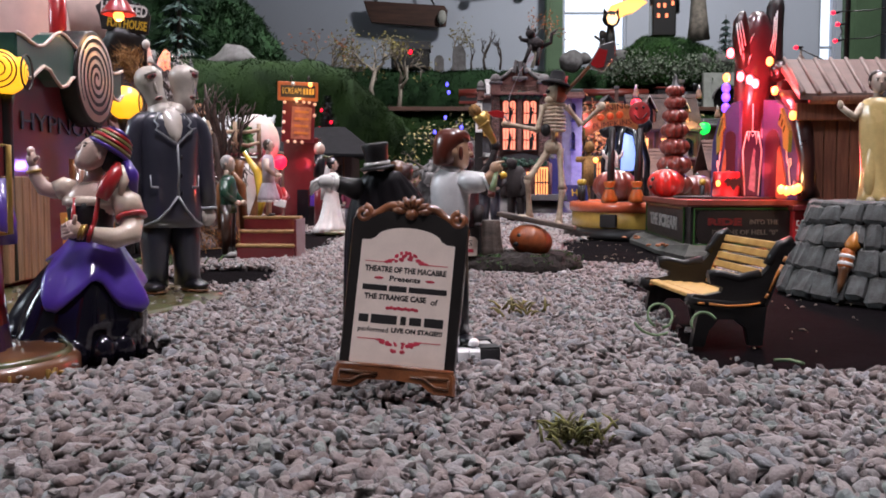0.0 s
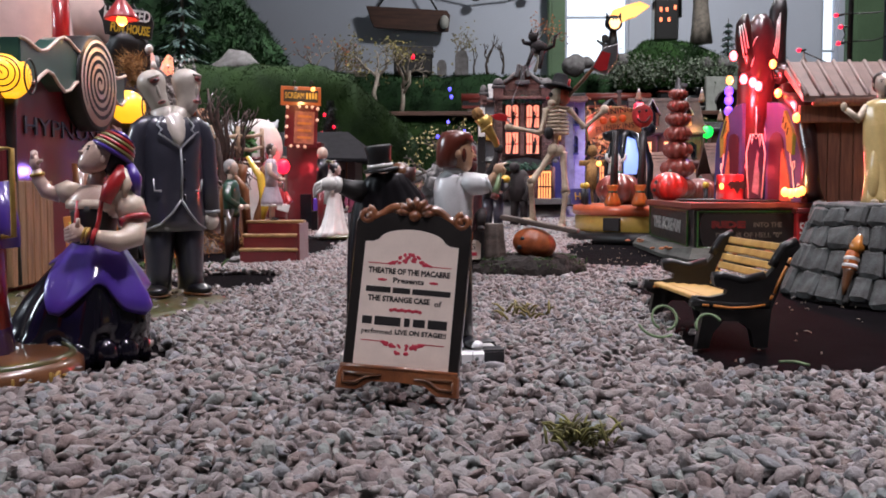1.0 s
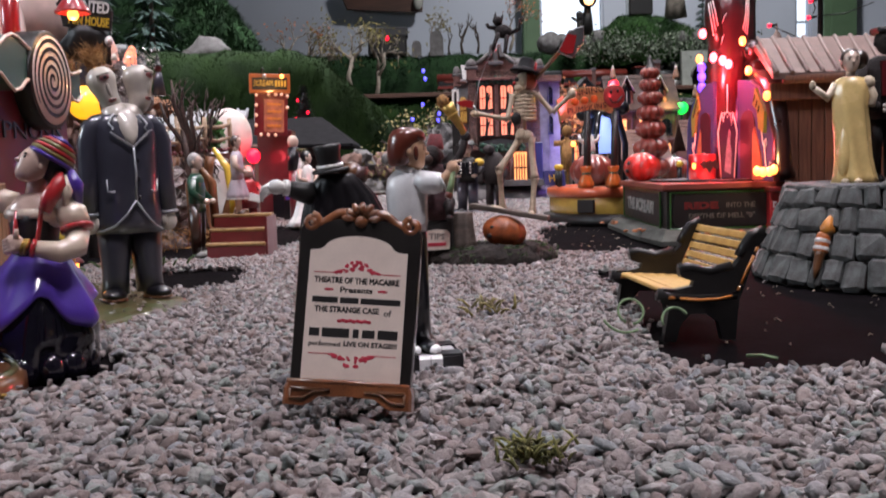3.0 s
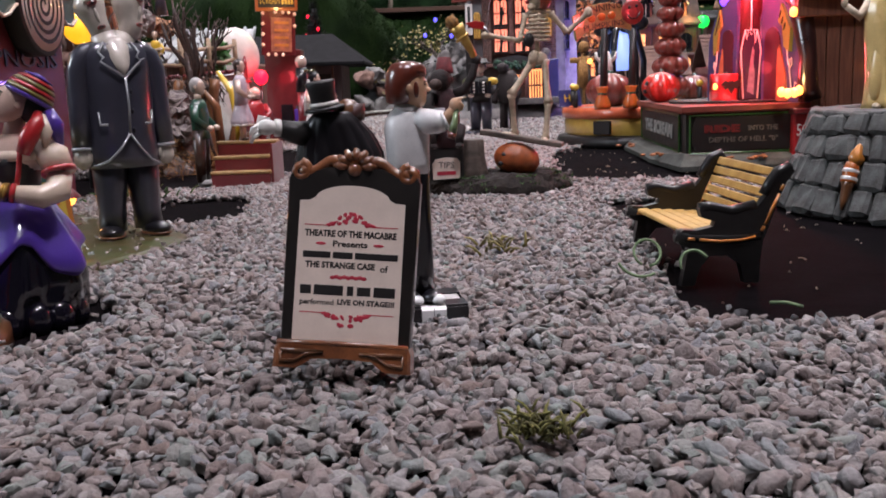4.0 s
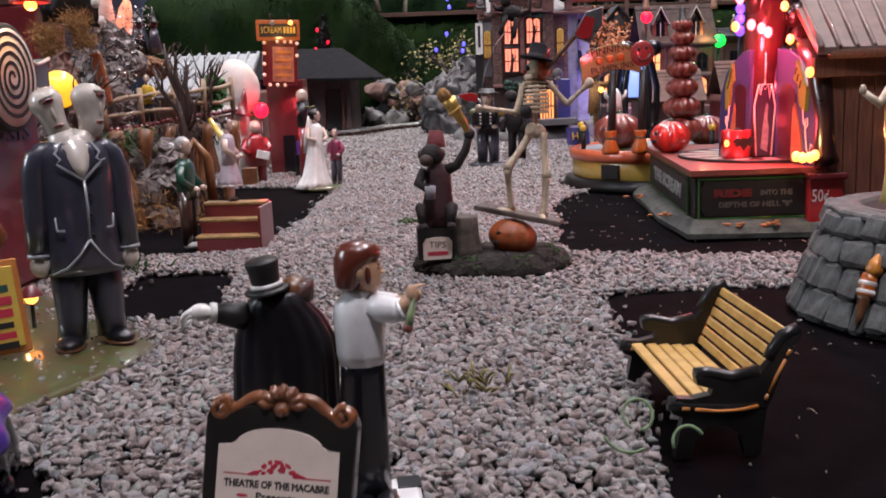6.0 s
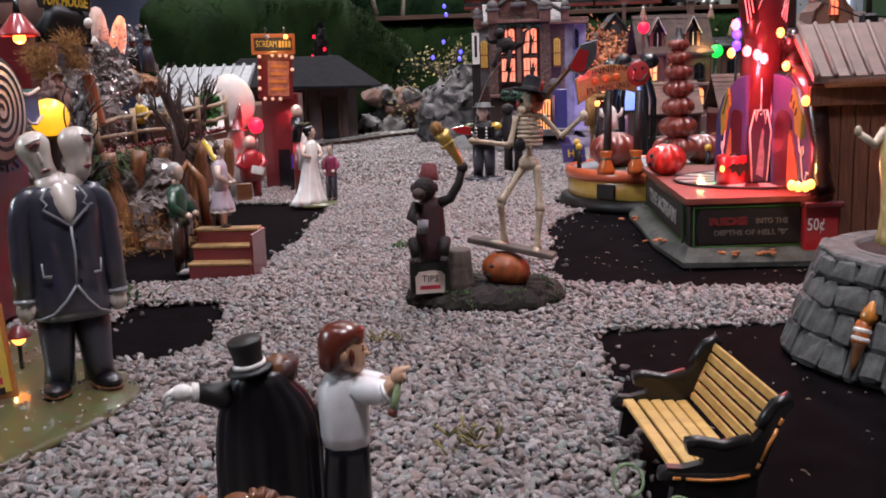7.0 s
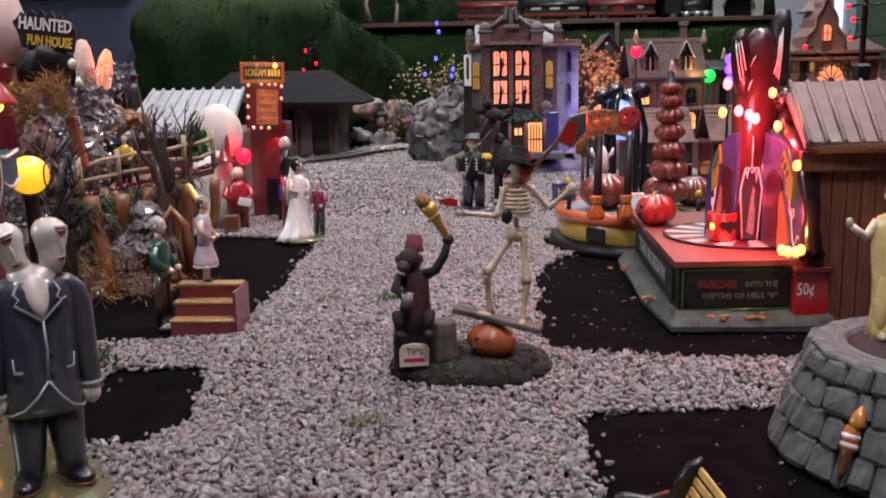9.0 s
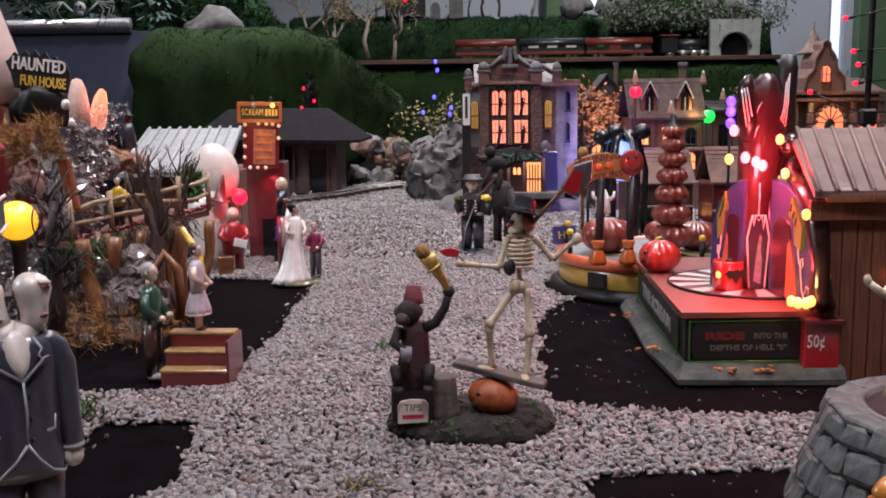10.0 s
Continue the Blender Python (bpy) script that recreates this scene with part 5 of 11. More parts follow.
def bench():
    t = thing("bench", pose(0.1135, 0.4005, 0.0004, 0, 0, -86.5), "black cast-iron park bench with yellow slats on black felt", "bench")
    # local: x along the seat, -y its front
    W = 0.0340
    side = [(-0.0185, 0.0), (-0.0135, 0.0), (-0.0118, 0.0060), (-0.0080, 0.0105), (-0.0015, 0.0105), (0.0030, 0.0070), (0.0045, 0.0), (0.0098, 0.0), (0.0104, 0.0080), (0.0112, 0.0150),
            (0.0135, 0.0205), (0.0160, 0.0280), (0.0192, 0.0358), (0.0224, 0.0396), (0.0208, 0.0420), (0.0164, 0.0394), (0.0128, 0.0320), (0.0085, 0.0272),
            (0.0000, 0.0256), (-0.0058, 0.0266), (-0.0095, 0.0288), (-0.0122, 0.0278), (-0.0114, 0.0246), (-0.0064, 0.0230), (-0.0070, 0.0212), (-0.0130, 0.0200), (-0.0178, 0.0205), (-0.0208, 0.0182), (-0.0192, 0.0152), (-0.0160, 0.0138)]
    for s in (-1, 1):
        b = B()
        Q = Matrix(((0, 1, 0, s * W), (1, 0, 0, 0), (0, 0, 1, 0), (0, 0, 0, 1)))
        b.prism(side, -0.0019, 0.0019, 0, Q)
        b.tube([(s * W, -0.0118, 0.0276), (s * W, -0.0080, 0.0280), (s * W, 0.0000, 0.0260), (s * W, 0.0088, 0.0278)], 0.0022, 0, 10)
        b.tube([(s * W, 0.0120, 0.0315), (s * W, 0.0140, 0.0352), (s * W, 0.0166, 0.0392), (s * W, 0.0214, 0.0412)], 0.0022, 0, 10)
        b.tube([(s * W, -0.0202, 0.0184), (s * W, -0.0150, 0.0172), (s * W, -0.0010, 0.0162), (s * W, 0.0105, 0.0168)], 0.0024, 0, 10)
        end = part("end_frame", b, iron, t)
        for q in (-1, 1):
            X = s * W + q * 0.0025
            for run in ([(-0.0165, 0.0172), (-0.0140, 0.0170)], [(-0.0122, 0.0168), (-0.0050, 0.0158), (0.0030, 0.0160), (0.0082, 0.0170)], [(0.0104, 0.0188), (0.0112, 0.0206)], [(0.0118, 0.0212), (0.0140, 0.0268), (0.0166, 0.0320)], [(0.0171, 0.0331), (0.0182, 0.0352)]):
                b = B()
                b.tube([(X, y, z) for y, z in run], 0.0006, 0, 6)
                part("gold_trim", b, poster_orange, end, "worn orange painted line")
    for i in range(5):
        b = B()
        b.box((0, -0.0140 + 0.0050 * i + 0.0006 * (i > 0), 0.0185 - 0.0004 * i), (2 * W - 0.0034, 0.0042, 0.0017), 0, (3, 0, 0), 0.25)
        part("slat", b, slat_yellow, t)
    for i in range(6):
        b = B()
        k = i / 5
        b.box((0, 0.0112 + 0.0082 * k, 0.0196 + 0.0188 * k), (2 * W - 0.0034, 0.0014, 0.0031), 0, (-22, 0, 0), 0.25)
        part("slat", b, slat_yellow, t)


def well():
    cx, cy = 0.275, 0.540
    t = thing("stone_plinth", pose(cx, cy, 0.0, 0, 0, 0), "round grey fieldstone plinth with a painted torch", "plinth")
    b = B()
    b.lathe([(0.0745, 0.0), (0.0735, 0.004), (0.0632, 0.030), (0.0548, 0.052), (0.0001, 0.0525)], 0, None, 56)
    part("core", b, mortar, t)
    rng = random.Random(5)
    for z0, h, n in ((0.0000, 0.0150, 33), (0.0140, 0.0145, 35), (0.0277, 0.0135, 30), (0.0405, 0.0120, 29)):
        a = rng.random()
        cuts = [1 + rng.uniform(-0.42, 0.42) for _ in range(n)]
        tot = sum(cuts)
        for c in cuts:
            wa = 2 * math.pi * c / tot
            am, r = a + wa / 2, 0.0758 - 0.364 * (z0 + h / 2)
            b = B()
            b.box((0, 0, 0), (r * wa * 0.95, 0.0085, h * rng.uniform(0.92, 1.12)), 0, (rng.uniform(-3, 3), rng.uniform(-5, 5), rng.uniform(-3, 3)), 0.24, top=rng.uniform(0.90, 1.02))
            b.v = [tuple(V(*p) + noise.noise_vector(V(*p) * 110 + V(am * 9, z0 * 900, 0)) * 0.0018) for p in b.v]
            part("stone", b, stone, t, at=pose(r * math.cos(am) * 0.985, r * math.sin(am) * 0.985, z0 + h / 2 + rng.uniform(-0.0012, 0.0012), 0, 0, math.degrees(am) + 90) @ pose(0, 0, 0, -20, 0, 0))
            a += wa
    for k in range(19):
        a, b = 2 * math.pi * k / 19 + 0.1, B()
        b.box((0, 0, 0), (0.0190, 0.0130, 0.0034), 0, (rng.uniform(-4, 4), 0, rng.uniform(-8, 8)), 0.25)
        b.v = [tuple(V(*p) + noise.noise_vector(V(*p) * 140 + V(k, 2, 0)) * 0.0014) for p in b.v]
        part("coping_stone", b, stone, t, at=pose(0.0520 * math.cos(a), 0.0520 * math.sin(a), 0.0522, 0, 0, math.degrees(a) + 90))
    b = B()
    b.lathe([(0.0468, 0.0500), (0.0472, 0.0538), (0.0466, 0.0544), (0.0442, 0.0544), (0.0434, 0.0538), (0.0428, 0.0520), (0.0001, 0.0520)], 0, None, 44)
    part("top_slab", b, rock_grey, t)
    a = radians(-146)
    q = thing("torch", pose(cx + 0.0762 * math.cos(a), cy + 0.0762 * math.sin(a), 0.0115, -20, 0, math.degrees(a) + 90) @ Matrix.Diagonal((0.80, 0.80, 1.0, 1)), "painted orange torch bracket on the stone plinth", "torch")
    b = B()
    b.lathe([(0.0008, -0.006), (0.0024, -0.001), (0.0034, 0.006), (0.0044, 0.008), (0.0001, 0.0082)], 0, None, 14)
    part("bracket", b, brown, q)
    b = B()
    b.lathe([(0.0036, 0.0075), (0.0050, 0.0085), (0.0044, 0.0110), (0.0048, 0.0130), (0.0046, 0.0160), (0.0038, 0.0185), (0.0001, 0.019)], 0, None, 16)
    part("handle", b, orange, q)
    for z in (0.0100, 0.0140):
        b = B()
        b.lathe([(0.0048, z - 0.0010), (0.0054, z), (0.0048, z + 0.0010)], 0, None, 16, ring=True)
        part("silver_band", b, bone_white, q)
    b = B()
    b.lathe([(0.0034, 0.0178), (0.0048, 0.0205), (0.0036, 0.0240), (0.0014, 0.0275), (0.0001, 0.0285)], 0, pose(0, 0, 0, 0, 4, 0), 14, 0.25, 5)
    part("flame", b, glaze("amber_flame_paint", (0.60, 0.22, 0.03), vary=0.3), q, "yellow painted flame")


def plinth_figures():
    b = B()
    # slots: gown, skin, hair, bone
    b.body([(0.0, 0.003, 0, 0.0135, 0.0120), (0.006, 0.0028, 0, 0.0122, 0.0110), (0.018, 0.002, 0, 0.0106, 0.0095), (0.032, 0.001, 0, 0.0104, 0.0088), (0.042, 0, 0, 0.0108, 0.0086), (0.054, -0.0005, 0, 0.0108, 0.0076), (0.063, 0, 0, 0.0112, 0.0070), (0.0672, 0, 0, 0.0086, 0.0056), (0.0688, 0, 0, 0.0045, 0.0040)], 0, 44, 7, 0.13)
    b.ball((-0.0030, -0.0048, 0.0240), (0.0052, 0.0050, 0.0200), 0, (-6, 4, 0), 16, 12)
    b.ball((-0.0035, -0.0105, 0.0025), (0.0026, 0.0040, 0.0022), 3)
    b.ball((0.004, -0.011, 0.0025), (0.0026, 0.0040, 0.0022), 3)
    b.tube([(-0.0085, -0.001, 0.0640), (-0.0140, -0.003, 0.0560), (-0.0215, -0.0070, 0.0620)], [0.0030, 0.0028, 0.0020], 3, 12)
    b.ball((-0.0228, -0.0076, 0.0640), (0.0020, 0.0016, 0.0030), 3)
    b.tube([(0.0095, 0.000, 0.0640), (0.0135, 0.001, 0.0560), (0.0120, -0.003, 0.0500)], [0.0034, 0.0028, 0.0022], 3, 12)
    b.ball((0.0105, 0.0, 0.0645), (0.0040, 0.0042, 0.0044), 3)
    b.tube([(0, 0, 0.067), (0, -0.0005, 0.073)], 0.0028, 1, 12)
    head(b, (0, -0.0005, 0.0785), 0.0068, True, 1, 2, 2, 12)
    b.ball((0.0052, 0.0035, 0.0795), (0.0058, 0.0056, 0.0062), 2)
    solid("gowned_figurine", b, [yellow_cloth, skin, hair_dark, bone], pose(0.2590, 0.5640, 0.0518, 0, 0, -20) @ Matrix.Scale(0.92, 4), "figurine in a long yellow satin gown on a plinth", "figurine", "village figurines")
    b = B()
    for s in (-1, 1):
        b.tube([(s * 0.0055, 0, 0.004), (s * 0.0052, 0, 0.024), (s * 0.0045, 0, 0.045)], [0.0042, 0.0048, 0.0058], 0, 14)
        b.ball((s * 0.0060, -0.0040, 0.0030), (0.0045, 0.0078, 0.0034), 0)
    b.body([(0.038, 0, 0, 0.0112, 0.0080), (0.050, 0, 0, 0.0110, 0.0080), (0.064, 0, 0, 0.0130, 0.0082), (0.072, 0, 0, 0.0120, 0.0072), (0.0755, 0, 0, 0.0050, 0.0045)], 1, 26, 5, 0.05)
    b.prism([(-0.0045, 0.052), (0.0045, 0.052), (0.0050, 0.072), (-0.0050, 0.072)], -0.0092, -0.0060, 2)
    for s in (-1, 1):
        b.tube([(s * 0.0125, 0, 0.070), (s * 0.0165, -0.002, 0.056), (s * 0.0125, -0.010, 0.047)], [0.0046, 0.0042, 0.0034], 1, 12)
        b.ball((s * 0.0110, -0.0125, 0.0455), (0.0036, 0.0038, 0.0032), 3)
    for i in range(8):
        b.ball((-0.006 + 0.003 * (i % 4), -0.0150, 0.0430 + 0.0026 * (i // 4)), 0.0014, 4)
    head(b, (0, -0.001, 0.0835), 0.0066, False, 3, 0, 0, 0)
    b.box((0, 0.0005, 0.0905), (0.0115, 0.0125, 0.0042), 0, bev=0.25)
    solid("coated_figurine", b, [matt_black, fur, dark_red, soil, bone_white], pose(0.2830, 0.5740, 0.0518, 0, 0, 0), "figurine of a flat-headed man in a dark coat", "figurine", "village figurines")
    t = thing("plinth_sign", pose(0.2930, 0.5480, 0.0518, 0, 0, -8), "small brown pedestal sign standing on the plinth", "sign")
    b = B()
    b.box((0, 0, 0.013), (0.026, 0.010, 0.026), 0)
    part("pedestal", b, wood_red, t)
    b = B()
    b.box((0, 0, 0.028), (0.030, 0.013, 0.004), 0, bev=0.2)
    part("cap", b, rock_grey, t)
    bars(t, [(-0.004, 0.018, 0.012, 0.0035), (-0.003, 0.010, 0.014, 0.0035)], print_red, -0.0052)


sign_board()
shirt_man()
caped_man()
two_headed()
fortune_teller()
robed()
bench()
well()
plinth_figures()

# ---- the middle of the path: monkey, juggler, stairs, small figures ----
def pumpkin(b, c, r, m, lobes=9, squash=0.82, stem=None):
    b.ball(c, (r, r, r * squash), m, (0, 0, 10), 60, 14, 0.17, lobes)
    if stem is not None:
        b.tube([(c[0], c[1], c[2] + r * squash * 0.82), (c[0] + r * 0.1, c[1], c[2] + r * squash * 1.25)], [r * 0.16, r * 0.1], stem, 8)


def monkey_base():
    b = B()
    secs = []
    for z, k in ((0.0, 1.0), (0.002, 1.02), (0.004, 1.03), (0.0065, 1.01), (0.009, 0.97), (0.011, 0.92), (0.0125, 0.86), (0.0132, 0.78), (0.0138, 0.66), (0.0142, 0.5), (0.0144, 0.3), (0.0145, 0.1)):
        secs.append([(0.0500 * k * math.cos(a) * (1 + 0.06 * math.sin(3 * a)), 0.034 * k * math.sin(a) * (1 + 0.08 * math.cos(2 * a)), z) for a in np.linspace(0, 2 * math.pi, 96, endpoint=False)])
    b.loft(secs, 0)
    b.jitter(0.0022, 130).jitter(0.0016, 420)
    b.s = [False] * len(b.s)
    base = thing("display_base", pose(0.0495, 0.672, 0.001), "dark mossy oval base of the busking scene", "base")
    part("mound", b, soil, base)
    g = B()
    for i in range(1500):
        a, k = random.uniform(0, 6.3), random.uniform(0.75, 1.02)
        p = V(0.0500 * k * math.cos(a), 0.034 * k * math.sin(a), 0.0125 if k < 0.9 else random.uniform(0.002, 0.010))
        if noise.noise(p * 60) < 0.0:
            continue
        q = V(random.gauss(0, 1), random.gauss(0, 1), random.uniform(0.2, 1.4)).normalized() * 0.0032
        s = V(random.gauss(0, 1), random.gauss(0, 1), 0).normalized() * 0.0006
        g.add([p - s, p + s, p + q], [(0, 1, 2)], 0, False)
    tagged(part("moss_tuft", g, moss, base), "", "", "", "stuff")
    # tip stand and tree stump
    t = thing("tip_stand", pose(0.0145, 0.652, 0.0125, 0, 0, 6), "small dark tip stand with a cream board", "sign")
    b = B()
    b.box((0, 0.004, 0.011), (0.0240, 0.012, 0.022), 0, bev=0.12)
    part("block", b, matt_black, t)
    b = B()
    b.prism([(-0.0088, 0.0010), (0.0088, 0.0014), (0.0092, 0.0120), (0.0070, 0.0145), (0.0, 0.0152), (-0.0070, 0.0142), (-0.0090, 0.0110)], -0.0040, -0.0022, 0)
    part("board", b, cream, t, "cream board")
    letters("TIPS", 0.0058, 0.0001, print_black, t, pose(0, -0.0042, 0.0102, 0, 2, 0))
    bars(t, [(0, 0.0050, 0.0125, 0.0024)], print_red, -0.0042)
    b = B()
    b.lathe([(0.0112, 0.0), (0.0098, 0.005), (0.0084, 0.014), (0.0078, 0.0245), (0.0074, 0.0252), (0.0001, 0.0246)], 0, None, 32, 0.14, 8)
    solid("tree_stump", b, plank, pose(0.0325, 0.662, 0.0130), "weathered grey-brown wooden stump on the base", "stump")
    # monkey in a fez, one mesh
    b = B()
    b.body([(0.000, 0.001, 0, 0.0100, 0.0085), (0.010, 0.001, 0, 0.0098, 0.0085), (0.022, 0.002, 0, 0.0082, 0.0070), (0.032, 0.002, 0, 0.0078, 0.0062), (0.038, 0.001, 0, 0.0050, 0.0045)], 1, 22, 6, 0.06)
    for s in (-1, 1):
        b.tube([(s * 0.007, -0.002, 0.006), (s * 0.0095, -0.0100, 0.012), (s * 0.0085, -0.0120, 0.003)], [0.0040, 0.0038, 0.0028], 0, 12)
        b.ball((s * 0.0085, -0.0140, 0.0015), (0.0028, 0.0048, 0.0020), 0)
    b.tube([(-0.0065, -0.001, 0.034), (-0.0105, -0.0060, 0.027), (-0.0050, -0.0120, 0.024)], [0.0034, 0.0030, 0.0024], 0, 12)
    b.tube([(0.0070, 0.0, 0.034), (0.0140, -0.001, 0.037), (0.0195, -0.002, 0.046), (0.0215, -0.003, 0.0535)], [0.0036, 0.0030, 0.0026, 0.0024], 0, 12)
    b.ball((0.0220, -0.003, 0.0560), (0.0036, 0.0032, 0.0036), 0)
    b.ball((-0.0015, -0.0010, 0.0435), (0.0074, 0.0072, 0.0074), 0)
    b.ball((-0.0050, -0.0065, 0.0410), (0.0044, 0.0046, 0.0038), 2)
    for s in (-1, 1):
        b.ball((-0.0015 + s * 0.0070, 0.0005, 0.0440), (0.0016, 0.0024, 0.0030), 2)
    b.lathe([(0.0062, 0.0485), (0.0060, 0.0495), (0.0044, 0.0585), (0.0001, 0.0590)], 3, pose(-0.001, 0.0008, 0, -4, 3, 0), 20)
    b.lathe([(0.0030, 0.018), (0.0034, 0.026), (0.0030, 0.0262), (0.0026, 0.020), (0.0001, 0.0198)], 4, pose(-0.0035, -0.0135, 0), 18)
    # brass torch horn
    b.tube([(0.0222, -0.0035, 0.0550), (0.0190, -0.004, 0.0620), (0.0150, -0.0045, 0.0685), (0.0128, -0.005, 0.0720), (0.0095, -0.0055, 0.0775)], [0.0020, 0.0024, 0.0032, 0.0040, 0.0050], 5, 14)
    b.lathe([(0.0044, 0.0), (0.0052, 0.0010), (0.0044, 0.0020)], 5, pose(0.0140, -0.0048, 0.0695, 0, -35, 0), 14, ring=True)
    b.lathe([(0.0030, 0.0), (0.0040, 0.004), (0.0025, 0.008), (0.0001, 0.0085)], 6, pose(0.0092, -0.0056, 0.0765, 0, -30, 0), 12, 0.3, 5)
    solid("monkey_figurine", b, [fur, mat("dusty_maroon", (0.055, 0.018, 0.022), 0.75, vary=0.3, scale=300, bump=0.3), mat("muzzle", (0.06, 0.035, 0.028), 0.7, vary=0.3, scale=300, bump=0.2), mat("fez_felt", (0.13, 0.018, 0.022), 0.8, vary=0.3, scale=300, bump=0.2), grey_wall, gold, straw], pose(0.0145, 0.657, 0.0340, 0, 0, 4), "dark monkey figurine with red fez raising a brass torch", "figurine", "village figurines")
    # pumpkin with a plank on it
    t = thing("carved_pumpkin", pose(0.0625, 0.668, 0.0125, 0, 0, 0), "orange carved pumpkin lying under a plank", "pumpkin")
    b = B()
    b.ball((0, 0, 0.0110), (0.0150, 0.0135, 0.0112), 0, (0, 12, 8), 40, 12, 0.11, 9)
    part("shell", b, mat("pumpkin_skin", (0.36, 0.085, 0.02), 0.5, coat=0.25, vary=0.35, scale=160, bump=0.15), t)
    for x, z, r in ((-0.0088, 0.0150, 0.0020), (-0.0020, 0.0130, 0.0018), (-0.0110, 0.0090, 0.0022)):
        b = B()
        b.ball((x, -0.0118 + abs(x) * 0.22, z), (r, 0.0018, r * 0.8), 0, seg=10, rings=6)
        part("eye_hole", b, matt_black, t)
    b = B()
    b.box((0, 0, 0), (0.0560, 0.0130, 0.0034), 0, (0, 0, 0), 0.2)
    b.jitter(0.0005, 200)
    solid("plank", b, plank, pose(0.0665, 0.668, 0.0372, 0, 10, -18), "weathered grey plank balanced on a pumpkin", "plank")


def juggler():
    b = B()
    # slots: bone, hat, orange, red, dark
    Y = 0.0
    J = lambda x, z, y=0.0: (x, Y + y, z)
    def bone_tube(p, q, r):
        p, q = Vector(p), Vector(q)
        b.tube([p, p.lerp(q, 0.12), p.lerp(q, 0.5), p.lerp(q, 0.88), q], [r * 1.8, r * 1.25, r * 1.0, r * 1.25, r * 1.8], 0, 10)
    hipL, hipR = J(0.0755, 0.0880), J(0.0830, 0.0880)
    kL, fL, kR, fR = J(0.0600, 0.0665, -0.006), J(0.0620, 0.0400), J(0.0845, 0.0600, -0.005), J(0.0820, 0.0362, -0.006)
    bone_tube(hipL, kL, 0.0020), bone_tube(kL, fL, 0.0018), bone_tube(hipR, kR, 0.0020), bone_tube(kR, fR, 0.0018)
    b.ball(J(0.0585, 0.0398, -0.003), (0.0058, 0.0030, 0.0018), 0, (0, 14, 0))
    b.ball(J(0.0812, 0.0358, -0.009), (0.0026, 0.0058, 0.0020), 0, (0, 14, 0))
    b.ball(J(0.0790, 0.0895), (0.0060, 0.0042, 0.0046), 0)
    b.ball(J(0.0755, 0.0905, -0.003), (0.0036, 0.0022, 0.0046), 0, (0, 20, 0))
    b.tube([J(0.0790, 0.0895), J(0.0785, 0.098, 0.001), J(0.0790, 0.108, 0.001), J(0.0795, 0.121)], [0.0018, 0.0016, 0.0018, 0.0017], 0, 10)
    for i in range(7):
        z = 0.1015 + 0.0026 * i
        rx = 0.0072 + 0.0010 * math.sin(i / 6 * math.pi) - 0.0003 * i
        pts = [J(0.0792 + rx * math.cos(a), z - 0.0012 * math.sin(a) * 0, 0.0050 * math.sin(a)) for a in np.linspace(0, 2 * math.pi, 18)]
        b.tube(pts, 0.00105, 0, 6)
    b.tube([J(0.0712, 0.1190), J(0.0795, 0.1205, -0.002), J(0.0875, 0.1190)], 0.0013, 0, 8)
    eL, hL, eR, hR = J(0.0665, 0.1015, -0.004), J(0.0440, 0.1055, -0.012), J(0.0985, 0.1055), J(0.1120, 0.1180, -0.004)
    bone_tube(J(0.0712, 0.1185), eL, 0.0016), bone_tube(eL, hL, 0.0014), bone_tube(J(0.0875, 0.1185), eR, 0.0016), bone_tube(eR, hR, 0.0014)
    b.ball(hL, (0.0034, 0.0026, 0.0024), 0), b.ball(hR, (0.0030, 0.0026, 0.0034), 0)
    b.ball(J(0.0725, 0.1015, -0.0055), (0.0036, 0.0020, 0.0046), 4)
    b.ball(J(0.0790, 0.1275), (0.0058, 0.0060, 0.0064), 0)
    b.ball(J(0.0822, 0.1272, 0.0005), (0.0062, 0.0066, 0.0066), 2)
    b.ball(J(0.0752, 0.1230, -0.0015), (0.0034, 0.0036, 0.0028), 0)
    b.ball(J(0.0738, 0.1285, -0.0042), (0.0015, 0.0012, 0.0017), 4)
    b.ball(J(0.0722, 0.1262, -0.002), (0.0014, 0.0014, 0.0013), 3)
    b.lathe([(0.0001, 0.0), (0.0105, -0.0004), (0.0110, 0.0002), (0.0102, 0.0010), (0.0060, 0.0012), (0.0052, 0.0085), (0.0040, 0.0100), (0.0001, 0.0098)], 1, pose(0.0800, 0.0008, 0.1336, -4, 12, 0), 26)
    b.lathe([(0.0061, 0.0012), (0.0062, 0.0030), (0.0056, 0.0032)], 4, pose(0.0800, 0.0008, 0.1336, -4, 12, 0), 26, ring=True)
    b.tube([J(0.0865, 0.133, 0.002), J(0.0880, 0.140, 0.002)], [0.0016, 0.0008], 3, 6)
    solid("skeleton_figurine", b, [bone, mat("black_felt_hat", (0.012, 0.012, 0.014), 0.85, vary=0.3, scale=300, bump=0.1, spec=0.2), glaze("orange_red_glaze", (0.36, 0.06, 0.025)), redp, print_black], pose(0.0, 0.672, 0.0), "bone-coloured juggling skeleton figurine in a black hat on a plank", "figurine", "village figurines")
    # juggled things, held on thin wires
    t = thing("toy_axe", pose(0.0990, 0.669, 0.124, 0, 0, 0), "toy axe with red and grey blade on brown handle", "axe")
    b = B()
    b.tube([(-0.014, 0.0, 0.002), (0.004, 0.0, 0.022), (0.013, 0.0, 0.037)], [0.0014, 0.0013, 0.0012], 0, 8)
    part("handle", b, brown, t)
    b = B()
